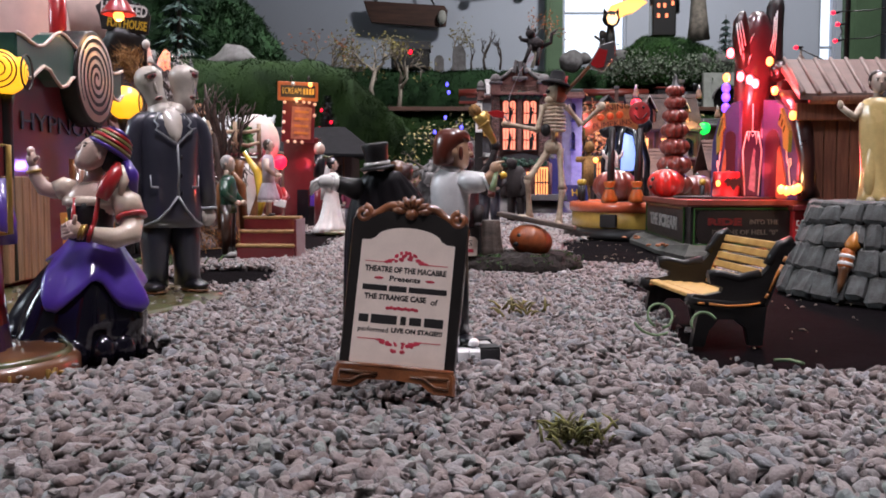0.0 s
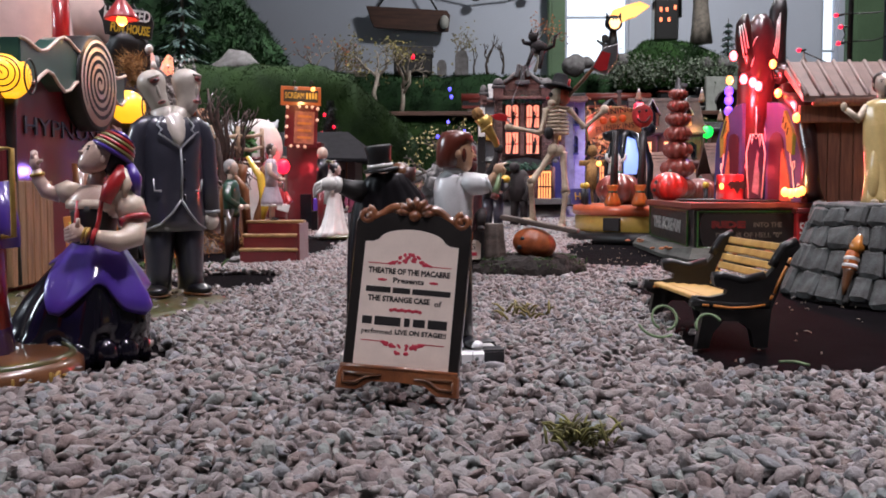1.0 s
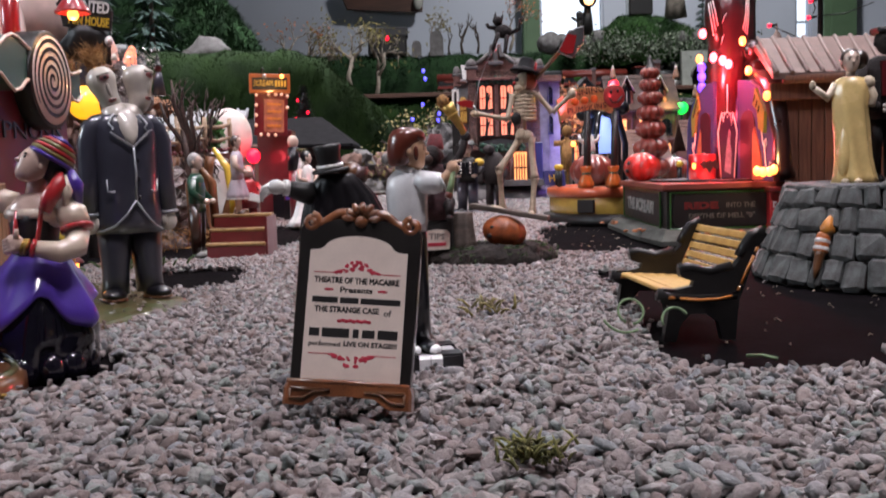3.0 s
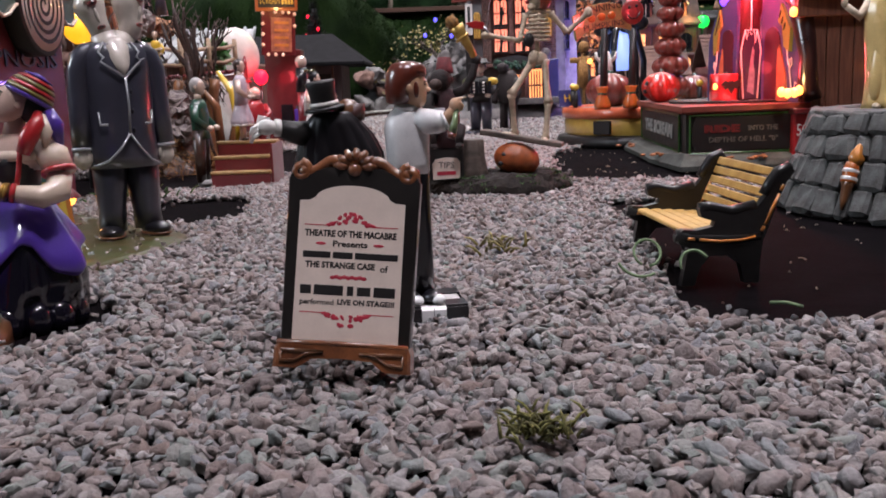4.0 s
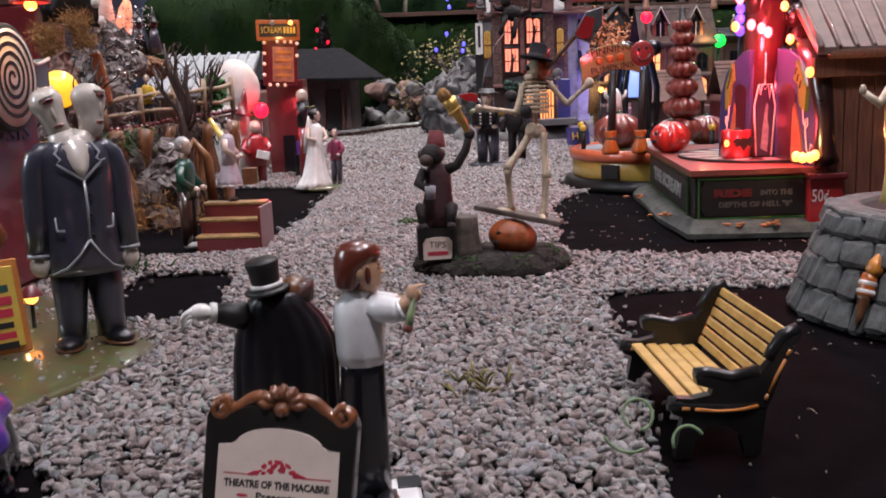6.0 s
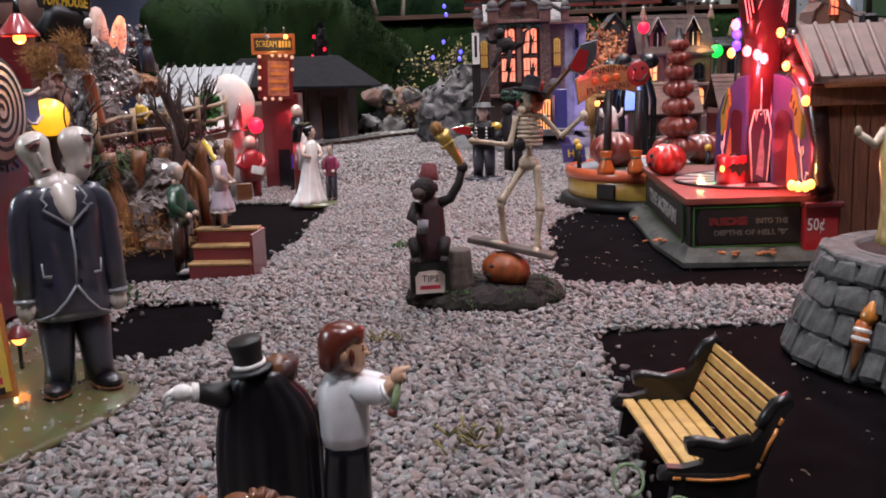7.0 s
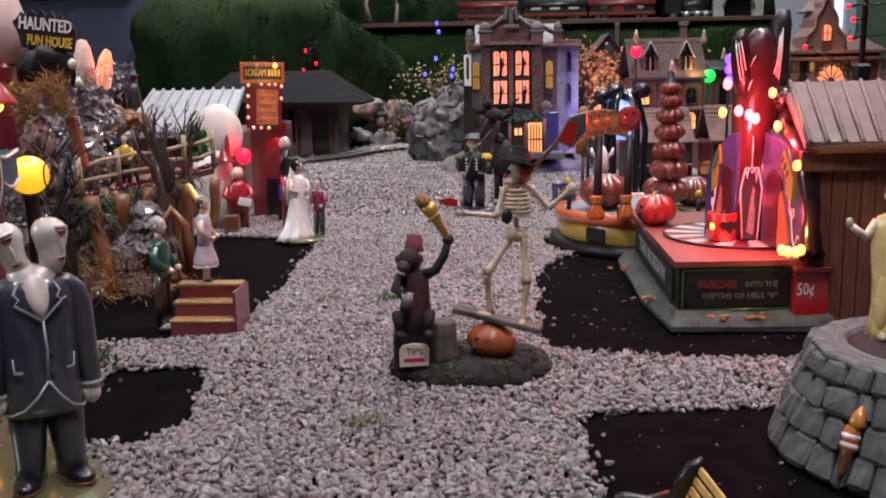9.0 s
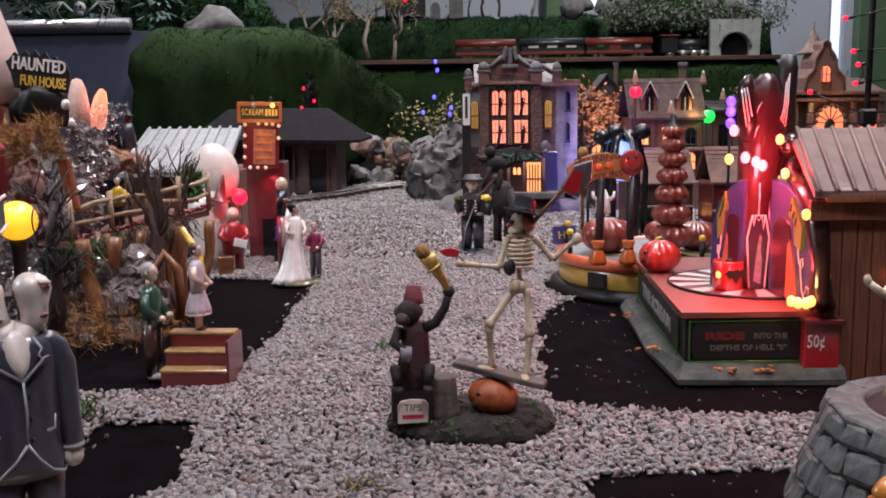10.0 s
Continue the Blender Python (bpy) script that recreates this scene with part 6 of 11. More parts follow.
    b.prism([(0.003, 0.0225), (0.0115, 0.0370), (0.0220, 0.0400), (0.0215, 0.0280), (0.0135, 0.0180)], -0.0018, 0.0018, 0, bev=0.0008)
    part("blade", b, chrome, t)
    b = B()
    b.prism([(0.0045, 0.0235), (0.0105, 0.0345), (0.0165, 0.0330), (0.0140, 0.0215), (0.0090, 0.0205)], -0.0024, 0.0024, 0)
    part("blade_face", b, redp, t, "red painted face")
    t = thing("toy_knife", pose(0.038, 0.659, 0.110, 0, 0, 0), "small toy blade with red and grey paint", "knife")
    b = B()
    b.prism([(-0.0030, 0.0), (0.0045, -0.0010), (0.0050, 0.0035), (0.0, 0.0050), (-0.0075, 0.0035)], -0.001, 0.001, 0, bev=0.0005)
    part("blade", b, redp, t)
    b = B()
    b.tube([(0.0045, 0, 0.001), (0.008, 0, -0.004)], 0.0009, 0, 6)
    part("handle", b, chrome, t)
    b = B()
    b.ball((0, 0, 0), (0.0062, 0.0040, 0.0050), 0)
    b.ball((-0.0055, 0, 0.0060), (0.0036, 0.0034, 0.0034), 0)
    for s in (-1, 1):
        b.tube([(-0.0055 + s * 0.0022, 0, 0.0080), (-0.0055 + s * 0.0026, 0, 0.0115)], [0.0012, 0.0003], 0, 6)
        b.tube([(0.003 * s, -0.002, -0.002), (0.004 * s, -0.002, -0.010), (0.0045 * s, -0.003, -0.0145)], [0.0018, 0.0014, 0.0013], 0, 8)
    b.tube([(-0.0050, 0, 0.001), (-0.0105, 0, 0.0005), (-0.0125, 0, 0.0025)], [0.0018, 0.0014, 0.0012], 0, 8)
    b.tube([(0.0055, 0, 0.0), (0.0100, 0, 0.004), (0.0090, 0, 0.010), (0.0120, 0, 0.014)], [0.0016, 0.0013, 0.0011, 0.0006], 0, 8)
    solid("black_cat_figurine", b, fur, pose(0.0655, 0.672, 0.162, 0, 15, 0), "small black arched cat hung on a thin wire", "figurine")
    b = B()
    b.tube([(0.044, 0.660, 0.107), (0.047, 0.664, 0.126), (0.054, 0.669, 0.143), (0.064, 0.672, 0.154)], 0.00035, 0, 5)
    solid("juggling_wire", b, chrome, pose(0, 0, 0), "thin pale wire from hand to cat", "wire")


def stairs():
    t = thing("wooden_steps", pose(-0.1455, 0.766, 0.001, 0, 0, -3), "small dark red wooden steps with gold tread edges", "steps")
    for i in range(3):
        b = B()
        y0 = 0.0115 * i
        b.box((0, y0 + (0.036 - y0) / 2, 0.0055 + 0.0112 * i), (0.0470, 0.036 - y0, 0.0108), 0, bev=0.06)
        part("step", b, dark_red, t)
        b = B()
        b.box((0, y0 + 0.0058, 0.0119 + 0.0112 * i), (0.0490, 0.0125, 0.0026), 0, bev=0.25)
        part("tread", b, mat("worn_gold", (0.34, 0.20, 0.075), 0.5, coat=0.2, vary=0.35, scale=200, bump=0.1) if i == 0 else bpy.data.materials["worn_gold"], t, "worn gold tread")
    b = B()
    b.box((0.0245, 0.020, 0.0168), (0.0022, 0.037, 0.0335), 0, bev=0.2)
    part("side_board", b, dark_red, t)


def dressed(name, at, h, cloth, legs, hair, label, skirt=False, turn=0, arms=True, extra=None, mats=None):
    """A small painted figure about h tall, one mesh. Slots: cloth, legs, skin, hair, extra."""
    b = B()
    k = h / 0.08
    if skirt:
        for s in (-1, 1):
            b.tube([(s * 0.0028, 0, 0.002), (s * 0.0028, 0, 0.020)], [0.0022, 0.0026], 2, 10)
            b.ball((s * 0.003, -0.002, 0.002), (0.0024, 0.0042, 0.0021), 3)
        b.body([(0.016, 0, 0, 0.0120, 0.0105), (0.020, 0, 0, 0.0122, 0.0105), (0.034, 0, 0, 0.0075, 0.0065), (0.040, 0, 0, 0.0056, 0.0048)], 0, 36, 10, 0.08)
        b.body([(0.015, 0, 0, 0.0122, 0.0107), (0.0168, 0, 0, 0.0124, 0.0109)], 4, 36, 10, 0.08)
    else:
        for s in (-1, 1):
            b.tube([(s * 0.0042, 0, 0.003), (s * 0.0040, 0, 0.020), (s * 0.0034, 0, 0.040)], [0.0034, 0.0040, 0.0048], 1, 12)
            b.ball((s * 0.0045, -0.003, 0.0025), (0.0032, 0.0058, 0.0026), 3)
    b.body([(0.034, 0, 0, 0.0080, 0.0062), (0.042, 0, 0, 0.0068, 0.0058), (0.052, 0, 0, 0.0080, 0.0062), (0.058, 0, 0, 0.0080, 0.0056), (0.062, 0, 0, 0.0040, 0.0036)], 0, 22, 5, 0.04)
    for s in (-1, 1):
        b.tube([(s * 0.0078, 0, 0.0570), (s * 0.0105, -0.001, 0.0480), (s * 0.0070, -0.0080, 0.0420)], [0.0030, 0.0030, 0.0024], 0 if not skirt else 2, 12)
        b.ball((s * 0.0060, -0.0098, 0.0415), (0.0024, 0.0026, 0.0022), 2)
    b.tube([(0, 0, 0.061), (0, 0, 0.066)], 0.0026, 2, 10)
    head(b, (0, -0.0005, 0.0708), 0.0054, True, 2, 3, 3, turn)
    if extra:
        extra(b)
    b.v = [(x * k, y * k, z * k) for x, y, z in b.v]
    return solid(name, b, mats, at, label, "figurine", "village figurines")


def small_people():
    dressed("figurine", pose(-0.181, 0.792, 0.0010, 0, 0, 82), 0.090, 0, 1, 3, "figurine of an old man in dark green coat, brown trousers", mats=[dark_green, glaze("dark_brown_cloth", (0.045, 0.022, 0.014)), skin, mat("grey_hair", (0.33, 0.32, 0.31), 0.5, vary=0.2, scale=300, bump=0.3), brown])
    dressed("figurine", pose(-0.1475, 0.796, 0.0355, 0, 0, 86), 0.068, 0, 1, 3, "figurine of a woman in pale lilac dress on the steps", skirt=True,
            mats=[mat("lilac_cloth", (0.52, 0.46, 0.52), 0.45, coat=0.3, vary=0.15, scale=200, bump=0.1), black, skin, hair_dark, white])
    b = B()
    b.body([(0.0, -0.006, 0, 0.0220, 0.0165), (0.006, -0.0045, 0, 0.0190, 0.0150), (0.014, -0.003, 0, 0.0150, 0.0130), (0.028, -0.002, 0, 0.0118, 0.0105), (0.042, -0.0015, 0, 0.0094, 0.0088), (0.052, -0.0006, 0, 0.0078, 0.0074), (0.062, 0.0006, 0, 0.0086, 0.0074), (0.070, 0.001, 0, 0.0078, 0.0062), (0.0745, 0.001, 0, 0.0035, 0.0034)], 0, 48, 9, 0.12)
    b.body([(0.040, -0.004, 0.006, 0.0090, 0.0040), (0.060, -0.003, 0.006, 0.0085, 0.0040), (0.085, 0.0, 0.004, 0.0060, 0.0040)], 0, 24, 7, 0.06)
    for s in (-1, 1):
        b.tube([(s * 0.0085, 0, 0.069), (s * 0.0125, -0.003, 0.058), (s * 0.0050, -0.0105, 0.055)], [0.0030, 0.0027, 0.0022], 1, 10)
    b.tube([(0, 0, 0.073), (0, 0, 0.079)], 0.0028, 1, 10)
    head(b, (0.0005, -0.0005, 0.0835), 0.0064, True, 1, 2, 2, 60)
    b.ball((0.0, 0.002, 0.0860), (0.0072, 0.0070, 0.0066), 2)
    for i in range(9):
        a = 0.7 * i
        b.ball((-0.0040 + 0.0050 * math.cos(a), 0.003 + 0.0045 * math.sin(a), 0.0925 + 0.0006 * (i % 3)), (0.0020, 0.0016, 0.0015), 3, (0, 0, 40 * i), 8, 5)
    b.lathe([(0.026, 0.0), (0.027, 0.003), (0.022, 0.005), (0.0001, 0.0055)], 3, pose(0.004, 0, -0.003), 30, 0.06, 7)
    solid("bride_figurine", b, [white, skin, black, green_glaze], pose(-0.1380, 1.175, 0.0035, 0, 0, 38), "glazed bride figurine in a long white gown on green base", "figurine", "village figurines")
    dressed("figurine", pose(-0.1185, 1.20, 0.0030, 0, 0, -10), 0.070, 0, 1, 3, "small child figurine in a maroon jacket beside the bride", mats=[glaze("maroon_glaze", (0.20, 0.02, 0.07)), suit, skin, hair_dark, white])
    b = B()
    b.tube([(0, 0, 0), (0, 0, 0.075)], [0.0075, 0.0070], 0, 12)
    b.tube([(0, 0, 0.070), (0, 0, 0.100)], [0.0085, 0.0070], 1, 12)
    b.ball((0, 0, 0.107), (0.0075, 0.0075, 0.0085), 2)
    solid("groom_figurine", b, [dark_red, black, skin], pose(-0.163, 1.245, 0.002), "dark-suited figurine standing behind the bride", "figurine", "village figurines")
    # accordion player
    def acc(b):
        for i in range(6):
            b.box((-0.0078 + 0.0031 * i, -0.0105, 0.0500), (0.0024, 0.0060, 0.0135), 4, bev=0.2)
        for i in range(8):
            b.ball((-0.0035 + 0.007 * (i % 2), -0.0142, 0.0450 + 0.0034 * (i // 2)), 0.0009, 5)
        b.lathe([(0.0085, 0.0755), (0.0085, 0.0765), (0.0060, 0.0770), (0.0052, 0.0810), (0.0001, 0.0815)], 3, None, 18)
        for s in (-1, 1):
            b.ball((s * 0.0090, -0.001, 0.0560), (0.0042, 0.0042, 0.0046), 6 if s > 0 else 7)
        b.lathe([(0.0150, 0.0), (0.0155, 0.0015), (0.0100, 0.0028), (0.0001, 0.003)], 1, None, 20)
    dressed("figurine", pose(0.0690, 1.385, 0.0030, 0, 0, -8) @ Matrix.Diagonal((1.50, 1.3, 1, 1)), 0.104, 0, 1, 3, "musician figurine with dark accordion, wide grey trousers and yellow sleeves", extra=acc,
            mats=[matt_black, suit, skin, matt_black, black, bone_white, yellow, green_glaze])
    # dark shaggy figure behind the musician
    b = B()
    for s in (-1, 1):
        b.tube([(s * 0.008, 0, 0), (s * 0.009, 0, 0.03), (s * 0.006, 0, 0.05)], [0.0055, 0.0060, 0.0085], 0, 12)
        b.tube([(s * 0.012, 0, 0.075), (s * 0.020, -0.006, 0.055), (s * 0.016, -0.014, 0.042)], [0.0070, 0.0060, 0.0048], 0, 12)
    b.body([(0.04, 0, 0, 0.0140, 0.0110), (0.06, 0, 0, 0.0165, 0.0125), (0.08, 0, 0, 0.0150, 0.0110), (0.088, 0, 0, 0.0070, 0.0060)], 0, 22, 7, 0.08)
    b.ball((-0.004, -0.008, 0.092), (0.0085, 0.0105, 0.0085), 0)
    b.jitter(0.0022, 160)
    solid("beast_figurine", b, fur, pose(0.1150, 1.48, 0.003, 0, 0, -30), "dark shaggy beast figurine near the mansion door", "figurine", "village figurines")


monkey_base()
juggler()
stairs()
small_people()
# mossy clump, vines and leaves lying on the gravel
def clump(x, y, n, spread, length, m, label, z=0.004):
    b = B()
    for i in range(n):
        p = V(x + random.gauss(0, spread), y + random.gauss(0, spread), z + random.uniform(0, 0.003))
        a = random.uniform(0, 6.3)
        d = V(math.cos(a), math.sin(a), random.uniform(0.2, 1.2)).normalized() * length * random.uniform(0.5, 1.2)
        b.tube([p, p + d * 0.5 + V(0, 0, length * 0.15), p + d], [length * 0.09, length * 0.08, length * 0.02], 0, 4)
    return tagged(part("moss_clump", b, m), label, "moss", "", "stuff")


olive = mat("olive_moss", (0.17, 0.16, 0.045), 0.9, vary=0.5, scale=200, bump=0.3, island=0.5)
clump(0.0305, 0.214, 110, 0.0034, 0.0046, olive, "olive green moss clump lying on the gravel")
clump(-0.014, 0.860, 40, 0.006, 0.006, moss, "green sprig lying on the gravel path")
clump(-0.205, 0.700, 90, 0.014, 0.008, moss, "green grass tufts beside the black felt")
clump(0.036, 0.43, 26, 0.006, 0.007, leaf_yellow, "dry yellow leaf bits on the gravel")
clump(-0.012, 0.574, 20, 0.005, 0.006, leaf_yellow, "dry yellow leaf bits on the gravel")
vine = mat("green_vine", (0.16, 0.24, 0.12), 0.7, vary=0.3, scale=300, bump=0.2)
for x, y, r, a0, a1 in ((0.088, 0.378, 0.0050, -1.5, 4.2), (0.099, 0.352, 0.0050, 0.5, 3.4), (0.082, 0.362, 0.009, 3.6, 5.2)):
    b = B()
    b.tube([(x + r * math.cos(q), y + r * 0.6 * math.sin(q), 0.006 + r * 0.9 + r * 0.9 * math.sin(q)) for q in np.linspace(a0, a1, 14)], 0.00055, 0, 6)
    solid("vine_tendril", b, vine, pose(0, 0, 0), "curled pale green vine tendril beside the bench", "vine", "vine tendrils")
b = B()
b.tube([(0.118, 0.331, 0.0012), (0.122, 0.327, 0.0020), (0.126, 0.324, 0.0012)], 0.0006, 0, 6)
solid("grass_stalk", b, vine, pose(0, 0, 0), "short green stalk lying on black felt", "stalk")

# ---- the ride with the devil tower, the barn beside it, the pumpkin ride ----
def bulbs(parent, spots, material, r=0.0028, name="bulb", label=""):
    for c in spots:
        b = B()
        b.ball(c, (r, r, r * 1.25), 0, seg=10, rings=7)
        part(name, b, material, parent, label)


def bat(b, c, w, m, T=None):
    pts = [(0, 0.22), (0.06, 0.34), (0.10, 0.22), (0.3, 0.30), (0.5, 0.12), (0.36, 0.06), (0.30, -0.10), (0.18, -0.02), (0.08, -0.16), (0.0, -0.28)]
    pts += [(-x, z) for x, z in reversed(pts[1:-1])]
    b.prism([(c[0] + x * w, c[2] + z * w) for x, z in pts], c[1] - 0.0003, c[1] + 0.0003, m, T)


def devil_ride():
    t = thing("devil_ride", pose(0.0, 0.0, 0.0), "glazed fairground ride with dark red devil tower and lit bulbs", "fairground ride")
    xa, xb, ya, yb = 0.2045, 0.312, 0.776, 1.02
    b = B()
    rim = []
    for z, o in ((0.0, 0.0165), (0.004, 0.017), (0.009, 0.012), (0.0125, 0.002), (0.013, -0.01)):
        rim.append([(xa - o + 0.006 * (y > 0.9), y, z) if k == 0 else (x, y, z) for k, x, y in
                    ((1, xa - o * 0.5, ya - o), (1, (xa + xb) / 2, ya - o * 1.1), (1, xb + 0.002, ya - o), (1, xb + 0.002, yb), (1, xa + 0.0155 - o, yb), (1, xa + 0.012 - o, 0.93), (1, xa + 0.005 - o, 0.85))])
    b.loft(rim, 0, True, None, False)
    part("rock_base", b.jitter(0.002, 90), mat("painted_rock", (0.075, 0.08, 0.07), 0.85, coat=0.0, vary=0.6, scale=70, bump=0.6, second=(0.03, 0.028, 0.026), fine=500), t, "grey-green rock base")
    for x, y, s in ((xa - 0.010, 0.83, 0.005), (xa - 0.012, 0.95, 0.005), (xa + 0.03, ya - 0.012, 0.004), (xa + 0.055, ya - 0.011, 0.006)):
        for i in range(7):
            b = B()
            b.ball((x + random.gauss(0, s), y + random.gauss(0, s), 0.009 + random.uniform(0, 0.002)), (0.003, 0.002, 0.001), 0, (random.uniform(-30, 30), 0, random.uniform(0, 180)), 8, 4)
            part("painted_leaf", b, leaf_orange, t)
    b = B()
    b.prism([(xa, ya), (xb, ya), (xb + 0.01, yb), (xa + 0.0155, yb)], 0.0, 0.032, 0, Matrix(((1, 0, 0, 0), (0, 0, 1, 0), (0, 1, 0, 0.0125), (0, 0, 0, 1))))
    part("plinth", b, matt_black, t, "black plinth")
    b = B()
    b.prism([(xa - 0.004, ya - 0.004), (xb, ya - 0.004), (xb + 0.01, yb), (xa + 0.0115, yb)], 0.0, 0.0055, 0, Matrix(((1, 0, 0, 0), (0, 0, 1, 0), (0, 1, 0, 0.0445), (0, 0, 0, 1))), bev=0.0015)
    part("deck", b, mat("red_deck", (0.22, 0.050, 0.036), 0.5, coat=0.3, vary=0.2, scale=120, bump=0.04), t, "red painted deck")
    # green lined panels on the front and the side
    cx, w = 0.2490, 0.0840
    for ax, (u, ww, TT) in enumerate(((cx, w, pose(cx, ya - 0.0012, 0.0125)), (0.9, 0.225, pose(xa + 0.0066, 0.898, 0.0125, 0, 0, -93.66)))):
        ww = w if ax == 0 else 0.205
        pn = B()
        c = 0.005
        pn.prism([(-ww / 2 + c, 0.003), (ww / 2 - c, 0.003), (ww / 2 - c * 0.4, 0.008), (ww / 2 - c * 0.4, 0.0235), (ww / 2 - c, 0.0290), (-ww / 2 + c, 0.0290), (-ww / 2 + c * 0.4, 0.0235), (-ww / 2 + c * 0.4, 0.008)], -0.0008, 0.0012, 0, TT)
        panel = part("name_panel", pn, print_black, t, "black name panel")
        # border and front lettering are coloured darker for the shade under the deck edge
        ln = B()
        for za in (0.0010, 0.0306):
            ln.box((0, -0.0006, za), (ww, 0.0014, 0.0011), 0, T=TT)
        for s in (-1, 1):
            ln.box((s * ww / 2, -0.0006, 0.0158), (0.0011, 0.0014, 0.0305), 0, T=TT)
        part("green_border", ln, green_line, panel, "green border toned down for the shade")
        if ax == 0:
            letters("RIDE", 0.0076, 0.0002, mat("shaded_red_print", (0.16, 0.014, 0.014), 0.6, vary=0.3, scale=300, bump=0.0), panel, TT @ pose(-0.0170, -0.0011, 0.0195), width=0.028, bold=0.06)
            letters("INTO THE", 0.0056, 0.0002, mat("shaded_grey_print", (0.15, 0.13, 0.11), 0.6, vary=0.3, scale=300, bump=0.0), panel, TT @ pose(0.0155, -0.0011, 0.0195), width=0.0235, bold=0.02)
            letters("DEPTHS OF HELL \"0\"", 0.0056, 0.0002, bpy.data.materials["shaded_grey_print"], panel, TT @ pose(0.0, -0.0011, 0.0110), width=0.054, bold=0.02)
        else:
            letters("THE SCREAM", 0.0150, 0.0003, mat("chalk_print", (0.34, 0.34, 0.32), 0.6, vary=0.3, scale=200, bump=0.0), panel, TT @ pose(0.0, -0.0011, 0.0158), width=0.150, bold=0.05)
    # striped round stage
    b = B()
    cxx, cyy, R = 0.283, 0.878, 0.065
    for i in range(28):
        a0, a1 = 2 * math.pi * i / 28, 2 * math.pi * (i + 1) / 28
        b.add([(cxx + 0.008 * math.cos(a0), cyy + 0.008 * math.sin(a0), 0.0518), (cxx + R * math.cos(a0), cyy + R * math.sin(a0), 0.0518), (cxx + R * math.cos(a1), cyy + R * math.sin(a1), 0.0518), (cxx + 0.008 * math.cos(a1), cyy + 0.008 * math.sin(a1), 0.0518)], [(0, 1, 2, 3)], i % 2, False)
    b.lathe([(R, 0.0502), (R + 0.0014, 0.0508), (R + 0.0014, 0.0520), (R, 0.0524)], 2, pose(cxx, cyy, 0), 48, ring=True)
    b.lathe([(R, 0.0500), (R, 0.0508), (0.0001, 0.0508)], 1, pose(cxx, cyy, 0), 48)
    part("striped_stage", b, [white, dark_red, matt_black], t, "red and white sunburst stage")
    # tower: red-brown devil column between two purple wings with arches
    devil_red = mat("devil_glaze", (0.065, 0.012, 0.016), 0.3, coat=0.9, vary=0.35, scale=60, bump=0.06, second=(0.03, 0.008, 0.01))
    devil_brown = mat("devil_brown_glaze", (0.030, 0.009, 0.008), 0.3, coat=0.8, vary=0.35, scale=60, bump=0.06)
    b = B()
    b.body([(0.050, 0.2765, 0.856, 0.0130, 0.010), (0.085, 0.2765, 0.856, 0.0135, 0.011), (0.112, 0.2770, 0.857, 0.0135, 0.012), (0.135, 0.2785, 0.858, 0.0150, 0.013), (0.152, 0.2805, 0.859, 0.0165, 0.014), (0.172, 0.2825, 0.860, 0.0178, 0.014), (0.190, 0.2830, 0.860, 0.0172, 0.013),
            (0.203, 0.2835, 0.860, 0.0140, 0.011), (0.212, 0.2838, 0.860, 0.0098, 0.008), (0.218, 0.2840, 0.860, 0.0050, 0.005)], 0, 40, 2, 0.04)
    devil = part("devil_column", b.jitter(0.0012, 60), devil_red, t, "glossy dark red devil column")
    b = B()
    b.tube([(0.2720, 0.856, 0.168), (0.2690, 0.854, 0.182), (0.2668, 0.853, 0.196), (0.2662, 0.852, 0.208), (0.2680, 0.852, 0.2155), (0.2700, 0.852, 0.2170)], [0.0070, 0.0078, 0.0078, 0.0066, 0.0036, 0.0010], 0, 18)
    part("ear", b, devil_brown, devil, "short glossy dark ear")
    for k in range(3):
        b = B()
        b.tube([(0.2655 + 0.0018 * k, 0.8464 - 0.0004 * k, 0.178 + 0.004 * k), (0.2625 + 0.0018 * k, 0.8458 - 0.0005 * k, 0.194 + 0.003 * k), (0.2612 + 0.0016 * k, 0.8470 - 0.0008 * k, 0.206 + 0.001 * k)], 0.00055, 0, 6)
        part("ear_line", b, white, devil, "white painted line")
        b = B()
        b.tube([(0.2925 + 0.0016 * k, 0.8490, 0.182 - 0.002 * k), (0.2950 + 0.0014 * k, 0.8502, 0.195), (0.2962 + 0.0012 * k, 0.8512, 0.212 + 0.003 * k)], 0.00045, 0, 5)
        part("ear_line", b, white, devil, "white painted line")
    b = B()
    b.tube([(0.2965, 0.860, 0.140), (0.2990, 0.860, 0.175), (0.2988, 0.860, 0.202), (0.3000, 0.860, 0.222), (0.3015, 0.860, 0.232)], [0.0078, 0.0082, 0.0082, 0.0078, 0.0050], 0, 18)
    part("horn", b, matt_black, devil, "tall black horn")
    b = B()
    b.ball((0.3000, 0.848, 0.164), (0.0088, 0.0080, 0.0100), 0, (0, 10, 0), 20, 14)
    b.ball((0.3010, 0.838, 0.1440), (0.0085, 0.0080, 0.0110), 0, (0, -8, 0), 20, 14)
    b.tube([(0.2985, 0.832, 0.140), (0.2950, 0.806, 0.136), (0.2960, 0.786, 0.128), (0.2950, 0.776, 0.110), (0.2965, 0.770, 0.085), (0.2960, 0.768, 0.062), (0.2985, 0.768, 0.052)], [0.0070, 0.0070, 0.0085, 0.0080, 0.0070, 0.0082, 0.0095], 0, 16)
    part("side_column", b.jitter(0.0016, 70), devil_brown, devil, "dark brown bulging side column")
    # white highlight marks shaped as thin strokes on the glossy column
    T = pose(0.2835, 0.8465, 0.140)
